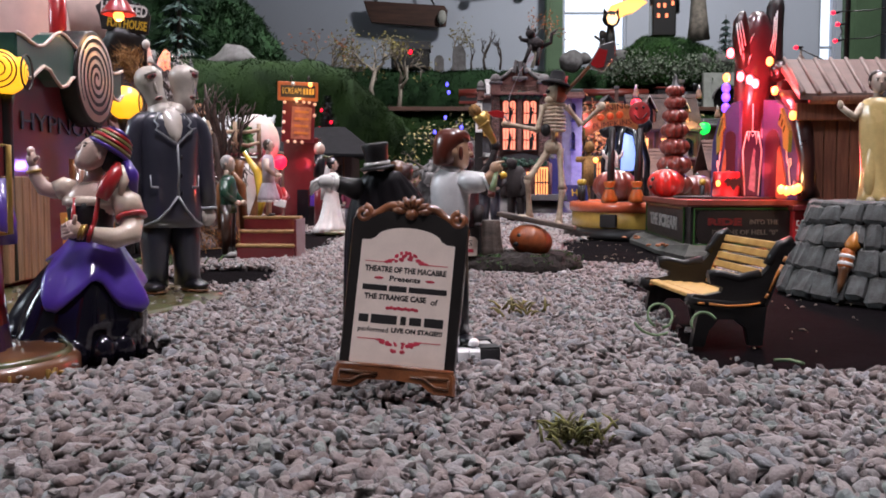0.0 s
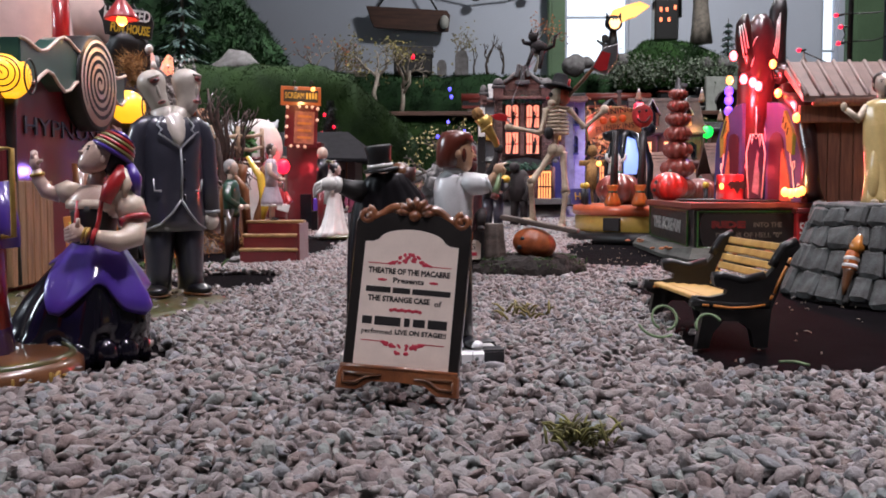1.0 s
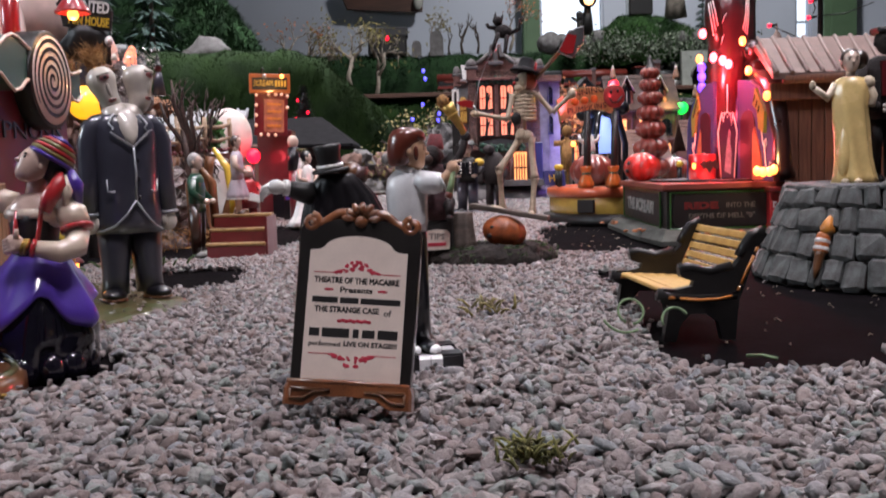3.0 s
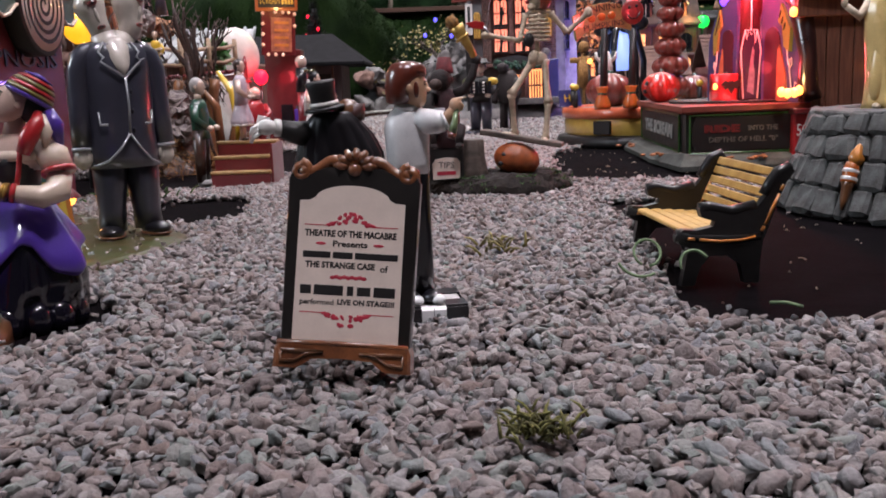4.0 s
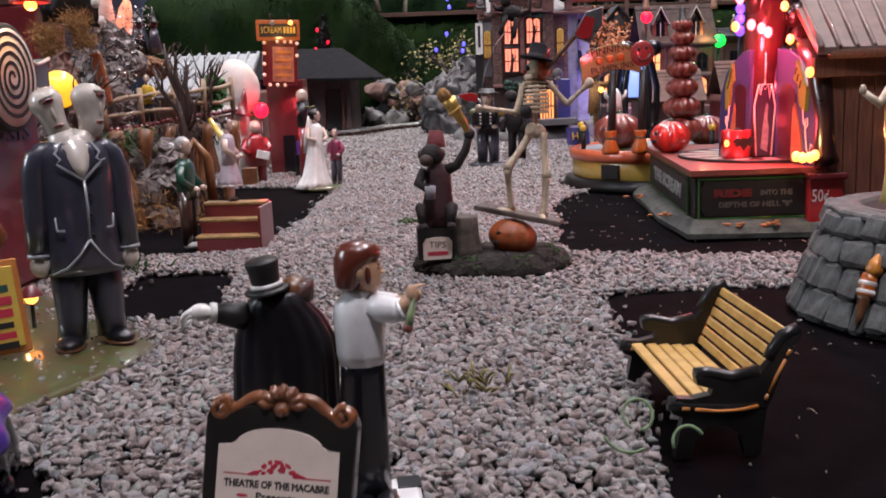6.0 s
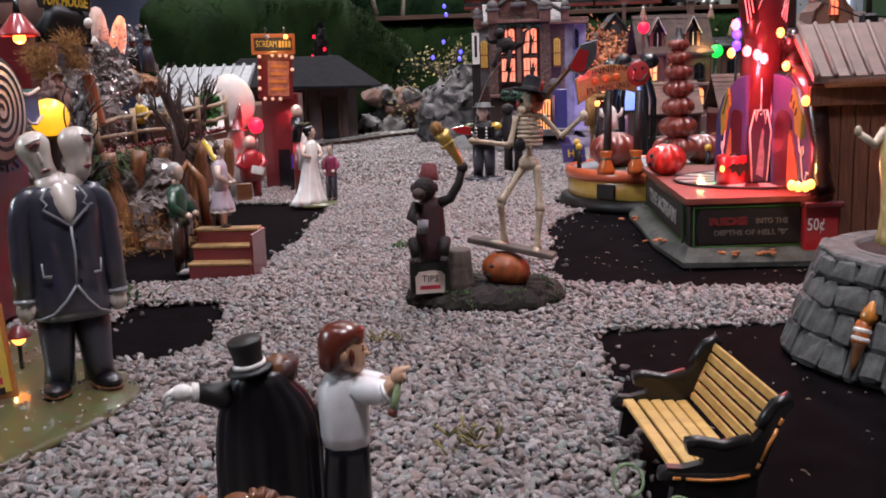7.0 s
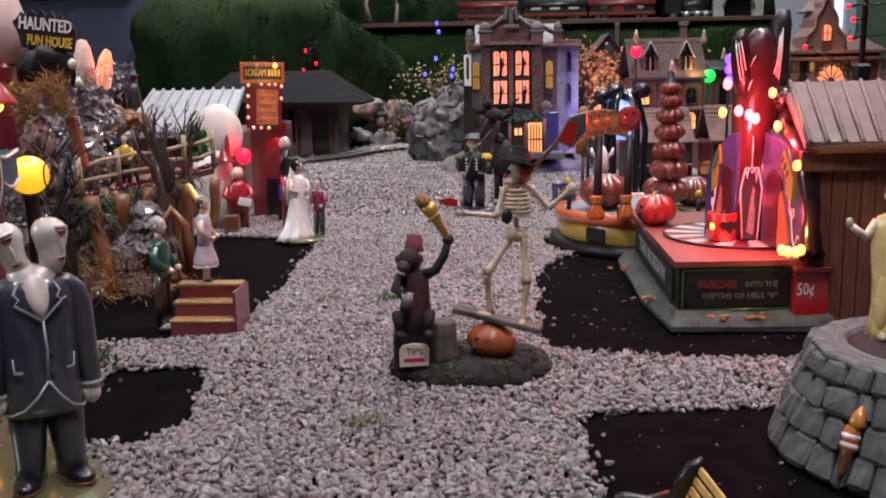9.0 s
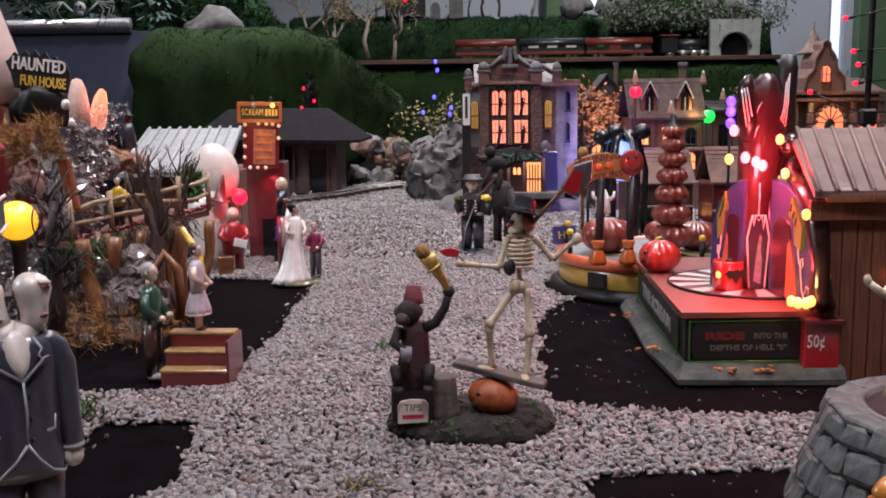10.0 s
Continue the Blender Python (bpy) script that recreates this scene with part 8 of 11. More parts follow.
def booth():
    t = thing("hypnosis_booth", pose(0, 0, 0), "crimson glazed fairground booth with teal awning and spiral disc", "booth")
    b = B()
    poly = [(-0.36, 0.36), (-0.185, 0.368), (-0.156, 0.392), (-0.143, 0.425), (-0.124, 0.476), (-0.122, 0.506), (-0.134, 0.530), (-0.165, 0.552), (-0.22, 0.62), (-0.36, 0.66)]
    rings = []
    cx, cy = -0.23, 0.50
    for z, k in ((0.0, 1.0), (0.0012, 1.035), (0.0034, 1.035), (0.0049, 1.01), (0.0054, 0.93)):
        rings.append([(cx + (x - cx) * k, cy + (y - cy) * k, z) for x, y in poly])
    b.loft(rings, 0, True, None, True)
    part("base_slab", b, green_glaze, t, "mottled green and brown glazed base slab")
    b = B()
    b.box((-0.300, 0.605, 0.070), (0.110, 0.175, 0.132), 0, bev=0.03)
    part("wall", b, mat("crimson_wall", (0.14, 0.014, 0.022), 0.45, coat=0.5, vary=0.3, scale=60, bump=0.05), t, "crimson wall")
    for i in range(6):
        b = B()
        b.box((-0.2435, 0.526 + 0.0095 * i, 0.038), (0.004, 0.0088, 0.060), 0, bev=0.15)
        part("plank", b, mat("tan_plank", (0.34, 0.20, 0.11), 0.55, vary=0.35, scale=90, bump=0.15, streak=(3, 3, 0.4)) if i == 0 else bpy.data.materials["tan_plank"], t)
    b = B()
    wave = [(0.0085 * (u - 10), 0.012 + 0.004 * math.cos(u * 0.9) + 0.006 * math.cos((u - 10) * 0.25)) for u in range(21)]
    poly = wave + [(0.0085 * (u - 10), -0.008 - 0.005 * math.sin(u * 1.1)) for u in range(20, -1, -1)]
    T = pose(-0.2405, 0.610, 0.136, 0, 0, 90)
    b.prism(poly, -0.005, 0.006, 0, T, bev=0.001)
    aw = part("awning", b, teal, t, "teal wavy awning board")
    b = B()
    b.tube([(x, -0.0056, z) for x, z in poly[21:]], 0.0011, 0, 6, T)
    b.tube([(x, -0.0056, z) for x, z in wave], 0.0011, 0, 6, T)
    part("cream_edge", b, cream, aw)
    letters("HYPNOSIS", 0.0150, 0.0004, mat("dull_blue_paint", (0.045, 0.065, 0.10), 0.5, coat=0.3, vary=0.3, scale=200, bump=0.05), t, pose(-0.2442, 0.612, 0.100, 0, 0, 90), width=0.130)
    # the disc
    D = thing("spiral_disc", pose(-0.2385, 0.636, 0.1335, 0, 0, 88), "round black and white hypnotic spiral disc", "sign")
    b = B()
    b.lathe([(0.0001, -0.014), (0.0305, -0.014), (0.0318, -0.012), (0.0318, 0.005), (0.0305, 0.0062), (0.0001, 0.0058)], 0, pose(0, 0, 0, 90, 0, 0), 56)
    part("rim", b, matt_black, D)
    b = B()
    b.lathe([(0.0001, 0.0066), (0.0285, 0.0066), (0.0288, 0.0060)], 0, pose(0, 0, 0, 90, 0, 0), 56)
    part("face", b, glaze("blush_white", (0.78, 0.68, 0.62), vary=0.05), D, "white disc face")
    b = B()
    spiral(b, 0.0275, 4.6, 0.0026, 0, pose(0, 0, 0), -0.0070)
    part("spiral", b, print_black, D)
    # yellow lanterns at both corners
    for y in (0.530, 0.731):
        g = thing("lantern", pose(-0.2455, y, 0.126), "glowing yellow drum lantern with black spiral ends", "lantern", "booth lanterns")
        b = B()
        b.ball((0, 0, 0), (0.0132, 0.0132, 0.0130), 0, seg=26, rings=16)
        part("globe", b, globe_glow, g)
        for rz in ((12, 95) if y < 0.6 else (95,)):
            b = B()
            spiral(b, 0.0082, 2.2, 0.0008, 0, pose(0, 0, 0, 0, 0, rz), -0.0134)
            b.lathe([(0.0094, -0.0006), (0.0102, 0.0), (0.0094, 0.0006)], 0, pose(0, 0, 0, 0, 0, rz) @ pose(0, -0.0128, 0, 90, 0, 0), 26, ring=True)
            part("spiral_ring", b, print_black, g)
        b = B()
        b.tube([(0, 0, -0.0125), (0, 0, -0.020), (0.0, 0, -0.075), (0, 0, -0.117)], [0.0060, 0.0045, 0.0040, 0.0050], 0, 12)
        part("stem", b, matt_black, g)
    # dome, pole and hanging lamp
    b = B()
    b.lathe([(0.046, 0.0), (0.047, 0.03), (0.044, 0.065), (0.036, 0.095), (0.020, 0.112), (0.0001, 0.117)], 0, None, 40)
    part("dome", b, pink_dome, t, "pale pink domed roof", pose(-0.322, 0.70, 0.125))
    b = B()
    b.tube([(-0.262, 0.648, 0.13), (-0.262, 0.648, 0.205)], 0.0058, 0, 14)
    pole = part("pole", b, redp, t, "red pole")
    b = B()
    b.tube([(-0.262, 0.648, 0.196), (-0.236, 0.640, 0.1965), (-0.2155, 0.633, 0.196), (-0.215, 0.632, 0.186)], [0.0018, 0.0018, 0.0018, 0.0024], 0, 8)
    part("lamp_arm", b, iron, pole)
    b = B()
    b.lathe([(0.0030, 0.188), (0.0045, 0.186), (0.0110, 0.1770), (0.0115, 0.1755), (0.0100, 0.1755), (0.0036, 0.185)], 0, pose(-0.215, 0.632, 0), 24, ring=True)
    part("lamp_shade", b, redp, pole, "red enamel lamp shade")
    b = B()
    b.ball((-0.215, 0.632, 0.1745), (0.0036, 0.0036, 0.0034), 0)
    part("lamp_bulb", b, bulb_warm, pole, "lit warm bulb")
    # poster easel and its small lamp
    e = thing("poster_easel", pose(-0.1795, 0.4830, 0.0054, -7, -4, 24), "leaning orange and yellow sideshow poster", "poster")
    b = B()
    b.box((0, 0.0015, 0.0235), (0.0260, 0.0030, 0.0430), 0, bev=0.2)
    part("frame", b, poster_orange, e)
    b = B()
    b.box((0, -0.0004, 0.0235), (0.0215, 0.0016, 0.0370), 0, bev=0.2)
    part("sheet", b, poster_yellow, e)
    rows = [(-0.004, 0.040, 0.022, 0.0038, print_black), (0.006, 0.0345, 0.018, 0.0036, teal), (0.002, 0.0285, 0.026, 0.0042, print_red), (0.001, 0.0225, 0.026, 0.0042, print_red), (0.004, 0.0165, 0.020, 0.003, print_black), (0.002, 0.0115, 0.024, 0.0034, print_red), (0.003, 0.0065, 0.024, 0.0034, print_black)]
    for x, z, w, h, m in rows:
        bars(e, [(x * 0.4, z * 0.93, w * 0.58, h * 0.92)], m, -0.0014)
    s = thing("post_lamp", pose(-0.191, 0.541, 0.0054), "small red shaded lamp with a lit bulb", "lamp")
    b = B()
    b.lathe([(0.0014, 0.0225), (0.0062, 0.0175), (0.0064, 0.0168), (0.0052, 0.0168), (0.0010, 0.021)], 0, None, 18, ring=True)
    part("shade", b, dark_red, s)
    b = B()
    b.ball((0, 0, 0.0158), 0.0034, 0)
    part("bulb", b, bulb_warm, s, "lit warm bulb")
    b = B()
    b.tube([(0, 0, 0), (0, 0, 0.022)], 0.0011, 0, 8)
    part("stand", b, iron, s)
    b = B()
    b.tube([(-0.2135, 0.55, 0.008), (-0.2135, 0.55, 0.078)], 0.0045, 0, 10)
    b.tube([(-0.2135, 0.55, 0.040), (-0.206, 0.55, 0.052), (-0.2135, 0.55, 0.066)], 0.0024, 0, 8)
    part("corner_column", b, bronze, t, "brown carved corner column")


def branchy(b, p, d, length, r, depth, m, rng, spread=0.6, tips=None):
    q = p + d * length
    mid = p + d * length * 0.5 + V(rng.gauss(0, 1), rng.gauss(0, 1), rng.gauss(0, 0.5)) * length * 0.07
    b.tube([p, mid, q], [r, r * 0.8, r * 0.6], m, 5)
    if depth == 0:
        if tips is not None:
            tips.append((q, d))
        return
    for k in range(rng.choice((2, 3))):
        e = (d + V(rng.gauss(0, spread), rng.gauss(0, spread), rng.gauss(0.1, spread * 0.7))).normalized()
        branchy(b, p.lerp(q, rng.uniform(0.55, 1.0)), e, length * rng.uniform(0.55, 0.8), r * 0.6, depth - 1, m, rng, spread, tips)


def tree(name, at, h, leaves, leaf_m, label, seed, per_tip=6, size=0.010, trunk_m=None, spread=0.55):
    rng = random.Random(seed)
    t = thing(name, at, label, "tree")
    b, tips = B(), []
    branchy(b, V(0, 0, 0), V(0.05, 0, 1).normalized(), h * 0.34, h * 0.028, 4 if leaves else 3, 0, rng, spread, tips)
    part("trunk", b, trunk_m or bark, t)
    if leaves:
        l = B()
        for q, d in tips:
            for i in range(per_tip):
                c = q + V(rng.gauss(0, 1), rng.gauss(0, 1), rng.gauss(0, 1)) * size * 1.4
                u = V(rng.gauss(0, 1), rng.gauss(0, 1), rng.gauss(0, 1)).normalized() * size * 0.5
                w = u.orthogonal().normalized() * size * 0.3
                l.add([c - u, c + w, c + u, c - w], [(0, 1, 2, 3)], 0, False)
        tagged(part("crown", l, leaf_m, t), "", "", "", "stuff")
    return t


def fun_house():
    t = thing("fun_house_mound", pose(0, 0, 0), "glittering grey rock mound of the haunted fun house", "rock mound")
    b = B()
    rng = random.Random(8)
    for i in range(240):
        u, w = (i % 20 + rng.random()) / 20, rng.random()
        x = -0.43 + 0.200 * u
        z = (i // 20 + rng.random()) / 12 * (0.160 if u < 0.6 else 0.182 if u < 0.72 else 0.065)
        y = 0.925 + 0.03 * w + 0.10 * (z / 0.2) ** 2
        r = rng.uniform(0.009, 0.016)
        b = B()
        b.ball((x, y, z), (r, r, r * rng.uniform(0.9, 1.5)), 0, (rng.uniform(0, 60), rng.uniform(0, 60), 0), 14, 10)
        b.jitter(0.006, 90, i * 1.0).jitter(0.005, 260, i * 2.0)
        b.s = [False] * len(b.s)
        part("rock", b, glass_rock, t)
    b = B()
    b.ball((-0.318, 0.908, 0.122), (0.012, 0.012, 0.036), 0, (0, 8, 0), 44, 34)
    b.ball((-0.308, 0.904, 0.104), (0.010, 0.012, 0.024), 0, (0, -12, 0), 40, 30)
    part("carved_face_rock", b.jitter(0.006, 90).jitter(0.005, 210).jitter(0.002, 480), rock_brown, t, "brown weathered rock face")
    b = B()
    b.box((-0.290, 0.930, 0.135), (0.010, 0.008, 0.046), 0, (0, -8, 0), 0.2)
    part("wooden_board", b, glaze("rust_board", (0.26, 0.075, 0.03)), t, "narrow rust-red board")
    # glitter flakes over the rocks
    s = B()
    for i in range(9000):
        u = rng.random()
        x = -0.43 + 0.160 * u
        z = rng.random() * (0.165 if u < 0.72 else 0.205)
        y = 0.908 + 0.10 * (z / 0.2) ** 2 + 0.022 * rng.random()
        p = V(x, y, z)
        d = V(rng.gauss(0, 1), rng.gauss(0, 1), rng.gauss(0, 1)).normalized() * rng.uniform(0.0012, 0.0046)
        e = d.orthogonal().normalized() * rng.uniform(0.0003, 0.0009)
        s.add([p - e, p + e, p + d], [(0, 1, 2)], 0, False)
    tagged(part("glitter", s, tinsel, t), "", "", "", "stuff")
    # straw on top
    s = B()
    for c, n, sp in (((-0.334, 0.925, 0.174), 500, 0.0055), ((-0.306, 0.925, 0.184), 500, 0.0050), ((-0.300, 0.925, 0.168), 350, 0.0045), ((-0.328, 0.925, 0.160), 350, 0.0045), ((-0.245, 0.90, 0.010), 260, 0.018), ((-0.275, 0.875, 0.025), 260, 0.016), ((-0.215, 0.93, 0.008), 160, 0.014)):
        for i in range(n):
            p = V(*c) + V(rng.gauss(0, sp), rng.gauss(0, sp), rng.gauss(0, sp * 0.8))
            d = V(rng.gauss(0, 1), rng.gauss(0, 1), rng.gauss(0.3, 1)).normalized() * 0.013
            e = d.orthogonal().normalized() * 0.00035
            s.add([p - e, p + e, p + d], [(0, 1, 2)], 0, False)
    tagged(part("straw", s, straw, t), "", "", "", "stuff")
    # platform with rustic fence
    p = thing("viewing_platform", pose(0, 0, 0), "rustic wooden platform on thick bamboo legs with fence", "platform")
    A, C = V(-0.288, 0.925, 0.084), V(-0.214, 1.10, 0.094)
    b = B()
    d = (C - A)
    n = V(-d.y, d.x, 0).normalized() * 0.05
    b.add([A + V(0, 0, -0.006), C + V(0, 0, -0.006), C + n + V(0, 0, -0.006), A + n + V(0, 0, -0.006), A, C, C + n, A + n], [(3, 2, 1, 0), (4, 5, 6, 7), (0, 1, 5, 4), (1, 2, 6, 5), (2, 3, 7, 6), (3, 0, 4, 7)], 0, False)
    part("floor", b, wood_red, p)
    b = B()
    for i in range(90):
        q = A.lerp(C, i / 89)
        b.ball(q + V(rng.gauss(0, 0.002), rng.gauss(0, 0.002), 0.003 + rng.random() * 0.002), (0.0022, 0.0022, 0.002), 0, seg=6, rings=4)
    tagged(part("berry_garland", b, dark_red, p), "", "", "", "stuff")
    for i in range(5):
        b = B()
        q = A.lerp(C, i / 4)
        b.tube([q, q + V(rng.gauss(0, 0.001), 0, 0.040 + rng.gauss(0, 0.002))], [0.0030, 0.0025], 0, 9)
        part("fence_post", b.jitter(0.0008, 200), mat("pale_log", (0.38, 0.27, 0.17), 0.6, coat=0.2, vary=0.3, scale=160, bump=0.2) if i == 0 else bpy.data.materials["pale_log"], p)
        if i < 4:
            q2 = A.lerp(C, (i + 1) / 4)
            for h in (0.016, 0.030):
                b = B()
                b.tube([q + V(0, 0, h + rng.gauss(0, 0.001)), q.lerp(q2, 0.5) + V(0, 0, h + rng.gauss(0, 0.0015)), q2 + V(0, 0, h + rng.gauss(0, 0.001))], 0.0021, 0, 8)
                part("fence_rail", b.jitter(0.0006, 200), bpy.data.materials["pale_log"], p)
    for i in range(11):
        u = i / 10
        q = A.lerp(C, u * 0.8) + V(rng.gauss(0, 0.006), rng.gauss(0, 0.004) - 0.012, 0)
        b = B()
        x, y = q.x + 0.006 + 0.016 * math.sin(i * 2.1), q.y
        pts, rr = [], []
        lean, thick = (0.016, -0.010, 0.024, 0.004, -0.016, 0.020)[i % 6], rng.uniform(0.0042, 0.0070)
        for k in range(9):
            z = 0.088 * k / 8
            pts.append((x + lean * (1 - k / 8) + 0.0020 * math.sin(k * 0.9 + i), y + 0.0015 * math.sin(k * 1.3 + 2 * i), z))
            rr.append(thick * (1.0 if k % 3 else 1.14))
        b.tube(pts, rr, 0, 12)
        part("bamboo_leg", b.jitter(0.0008, 120), bamboo, p)
    b = B()
    b.tube([(-0.213, 0.905, 0.02), (-0.214, 0.905, 0.060), (-0.205, 0.908, 0.077), (-0.195, 0.912, 0.062), (-0.193, 0.912, 0.02)], 0.0042, 0, 10)
    part("arch", b, bamboo, p)
    b = B()
    b.tube([(-0.198, 0.94, 0.095), (-0.184, 0.935, 0.075), (-0.179, 0.93, 0.045), (-0.182, 0.93, 0.030)], [0.002, 0.0042, 0.0042, 0.0015], 0, 8)
    part("hanging_rope", b, yellow, p, "yellow hanging strip")
    # dead tree in front, branch tangle, bushes
    b = B()
    rng2 = random.Random(11)
    b.tube([(0, 0, 0), (0.002, 0, 0.05), (-0.001, 0, 0.095), (0.004, 0, 0.125)], [0.0085, 0.0058, 0.0045, 0.003], 0, 12)
    for a in range(5):
        b.tube([(0, 0, 0.02), (0.012 * math.cos(a * 1.3), 0.012 * math.sin(a * 1.3), 0.0)], [0.006, 0.002], 0, 8)
    dead = thing("dead_tree", pose(-0.283, 0.868, 0.0), "gnarled dark dead tree beside the bamboo", "tree")
    dark_bark = mat("black_bark", (0.016, 0.012, 0.011), 0.7, coat=0.2, vary=0.4, scale=300, bump=0.5)
    part("trunk", b.jitter(0.0028, 110), dark_bark, dead)
    for k in range(14):
        b = B()
        branchy(b, V(0, 0, 0.03 + 0.007 * k), V(rng2.gauss(0, 0.7), rng2.gauss(0, 0.4), 0.8).normalized(), 0.024, 0.0014, 2, 0, rng2)
        part("branch", b, dark_bark, dead)
    # taller dead tree rooted in the platform edge, with long rising boughs
    umber_bark = mat("umber_bark", (0.055, 0.030, 0.022), 0.75, coat=0.15, vary=0.45, scale=260, bump=0.6)
    dead = thing("dead_tree", pose(-0.2290, 0.968, 0.040), "tall twisted brown dead tree at the platform edge", "tree")
    b = B()
    b.tube([(0.004, 0, -0.038), (0.0, 0, -0.010), (-0.003, 0.001, 0.018), (-0.001, 0.002, 0.045), (-0.006, 0.003, 0.075)], [0.0075, 0.0068, 0.0080, 0.0046, 0.0032], 0, 14)
    part("trunk", b.jitter(0.0026, 110), umber_bark, dead)
    for dx, dz, r in ((-0.014, 0.125, 0.0024), (-0.004, 0.118, 0.0022), (0.007, 0.105, 0.0020), (-0.026, 0.104, 0.0022), (0.016, 0.078, 0.0017)):
        b = B()
        b.tube([(-0.001, 0.002, 0.040), (dx * 0.35 + 0.003, 0.003, 0.040 + (dz - 0.04) * 0.35), (dx * 0.75 - 0.002, 0.0, 0.040 + (dz - 0.04) * 0.7), (dx, 0.001, dz)], [r * 1.5, r * 1.2, r, r * 0.4], 0, 9)
        branchy(b, V(dx * 0.7, 0, 0.040 + (dz - 0.04) * 0.66), V(rng2.gauss(0, 0.5), rng2.gauss(0, 0.4), 0.9).normalized(), 0.020, r * 0.5, 2, 0, rng2)
        part("bough", b.jitter(0.0008, 160), umber_bark, dead)
    for a in range(6):
        b = B()
        u = radians(-150 + 26 * a)
        b.tube([(0, 0, 0.004), (0.012 * math.cos(u), 0.010 * math.sin(u), -0.006), (0.020 * math.cos(u), 0.014 * math.sin(u), -0.034)], [0.0040, 0.0030, 0.0010], 0, 8)
        part("root", b.jitter(0.0012, 140), umber_bark, dead)
    # dry vines and moss that hang from the platform
    for n, m, cnt, thick, lab in (("vine_tangle", umber_bark, 240, 0.0007, "dry brown vines hanging under the platform"), ("moss_clump", moss, 160, 0.0006, "dark green moss hanging under the platform")):
        b = B()
        for i in range(cnt):
            u = rng2.random() if n == "vine_tangle" else rng2.uniform(0.0, 0.4)
            q = A.lerp(C, u * 0.8) + V(rng2.uniform(0.0, 0.012), -0.014 - rng2.random() * 0.012, rng2.uniform(-0.014, 0.004))
            l = rng2.uniform(0.008, 0.030)
            s1, s2 = rng2.gauss(0, 0.006), rng2.gauss(0, 0.007)
            b.tube([q, q + V(s1, rng2.gauss(0, 0.003), -l * 0.4), q + V(s1 + s2, rng2.gauss(0, 0.003), -l)], [thick, thick, thick * 0.4], 0, 5)
        tagged(part(n, b, m), lab, "vines", "", "stuff")
    for n, at, m, nl, rr, lab in (("bush", (-0.243, 1.14, 0.118), mat("bright_leaf", (0.05, 0.17, 0.03), 0.5, coat=0.3, vary=0.4, scale=100, bump=0.2, island=0.4), 300, 0.013, "bright green leafy bush at the platform end"),):
        l = B()
        for i in range(nl):
            d = V(rng.gauss(0, 1), rng.gauss(0, 1), rng.gauss(0, 1.3)).normalized()
            c = V(*at) + d * rr * rng.uniform(0.5, 1.0) + V(0, 0, 0.006 * d.z)
            u = (d + V(rng.gauss(0, 0.6), rng.gauss(0, 0.6), rng.gauss(0, 0.6))).normalized() * 0.0058
            w = u.orthogonal().normalized() * 0.0030
            l.add([c - u, c + w, c + u, c - w], [(0, 1, 2, 3)], 0, False)
        tagged(part(n, l, m), lab, "bush", "", "stuff")
    for x, y, z, h, sd in ((-0.258, 1.05, 0.085, 0.095, 3), (-0.240, 1.08, 0.088, 0.105, 4), (-0.272, 1.03, 0.085, 0.08, 5), (-0.345, 0.90, 0.05, 0.08, 6), (-0.250, 1.02, 0.086, 0.105, 9), (-0.236, 1.06, 0.07, 0.120, 10), (-0.232, 1.03, 0.05, 0.075, 12)):
        tree("bare_tree", pose(x, y, z), h, False, None, "small leafless brown tree on the platform", sd, spread=0.35)
    # figures on the mound
    for x, y, z, m, lab in ((-0.302, 1.08, 0.160, black, "tiny dark witch figurine on the rock mound"), (-0.288, 1.085, 0.160, suit, "tiny dark hatted figurine on the rock mound")):
        b = B()
        b.body([(0, 0, 0, 0.0075, 0.0065), (0.018, 0, 0, 0.0052, 0.0046), (0.026, 0, 0, 0.0035, 0.003)], 0, 16, 5, 0.08)
        b.ball((0, 0, 0.030), 0.0042, 1)
        b.lathe([(0.0062, 0.0325), (0.0062, 0.0332), (0.0034, 0.0340), (0.0022, 0.041), (0.0006, 0.047), (0.0001, 0.0472)], 2, None, 16)
        solid("witch_figurine", b, [m, dark_red, matt_black], pose(x, y, z), lab, "figurine", "mound figurines")
    b = B()
    b.ball((-0.292, 1.075, 0.150), (0.024, 0.016, 0.009), 0, (0, 10, 0), 26, 18)
    b.s = [False] * len(b.s)
    solid("tan_boulder", b.jitter(0.007, 70).jitter(0.004, 190).jitter(0.0015, 480), mat("tan_rock", (0.34, 0.17, 0.085), 0.7, vary=0.4, scale=200, bump=0.5), pose(0, 0, 0), "tan rock ledge under the small figurines", "rock")
    dressed("figurine", pose(-0.268, 0.985, 0.088, 0, 0, 20), 0.052, 0, 1, 3, "small figurine in a yellow coat on the platform", mats=[yellow, suit, skin, hair_dark, white])
    # candles on the top
    c = thing("ghost_candle", pose(-0.343, 1.135, 0.183) @ Matrix.Scale(0.88, 4), "pair of tall pale wax shapes glowing red", "candle")
    b = B()
    b.lathe([(0.0125, 0.0), (0.0125, 0.030), (0.0105, 0.050), (0.0055, 0.059), (0.0001, 0.061)], 0, pose(-0.016, 0.0, -0.005), 20)
    part("wax_pillar", b.jitter(0.003, 60), mat("pale_wax", (0.62, 0.42, 0.34), 0.5, vary=0.2, scale=90, bump=0.1), c)
    b = B()
    b.lathe([(0.0085, 0.0), (0.0090, 0.018), (0.0078, 0.034), (0.0050, 0.043), (0.0001, 0.045)], 0, pose(0.010, -0.012, -0.002, 0, 10, 0), 16)
    part("glowing_flame", b.jitter(0.004, 70), candle_glow, c, "glowing red-orange flame shape")
    b = B()
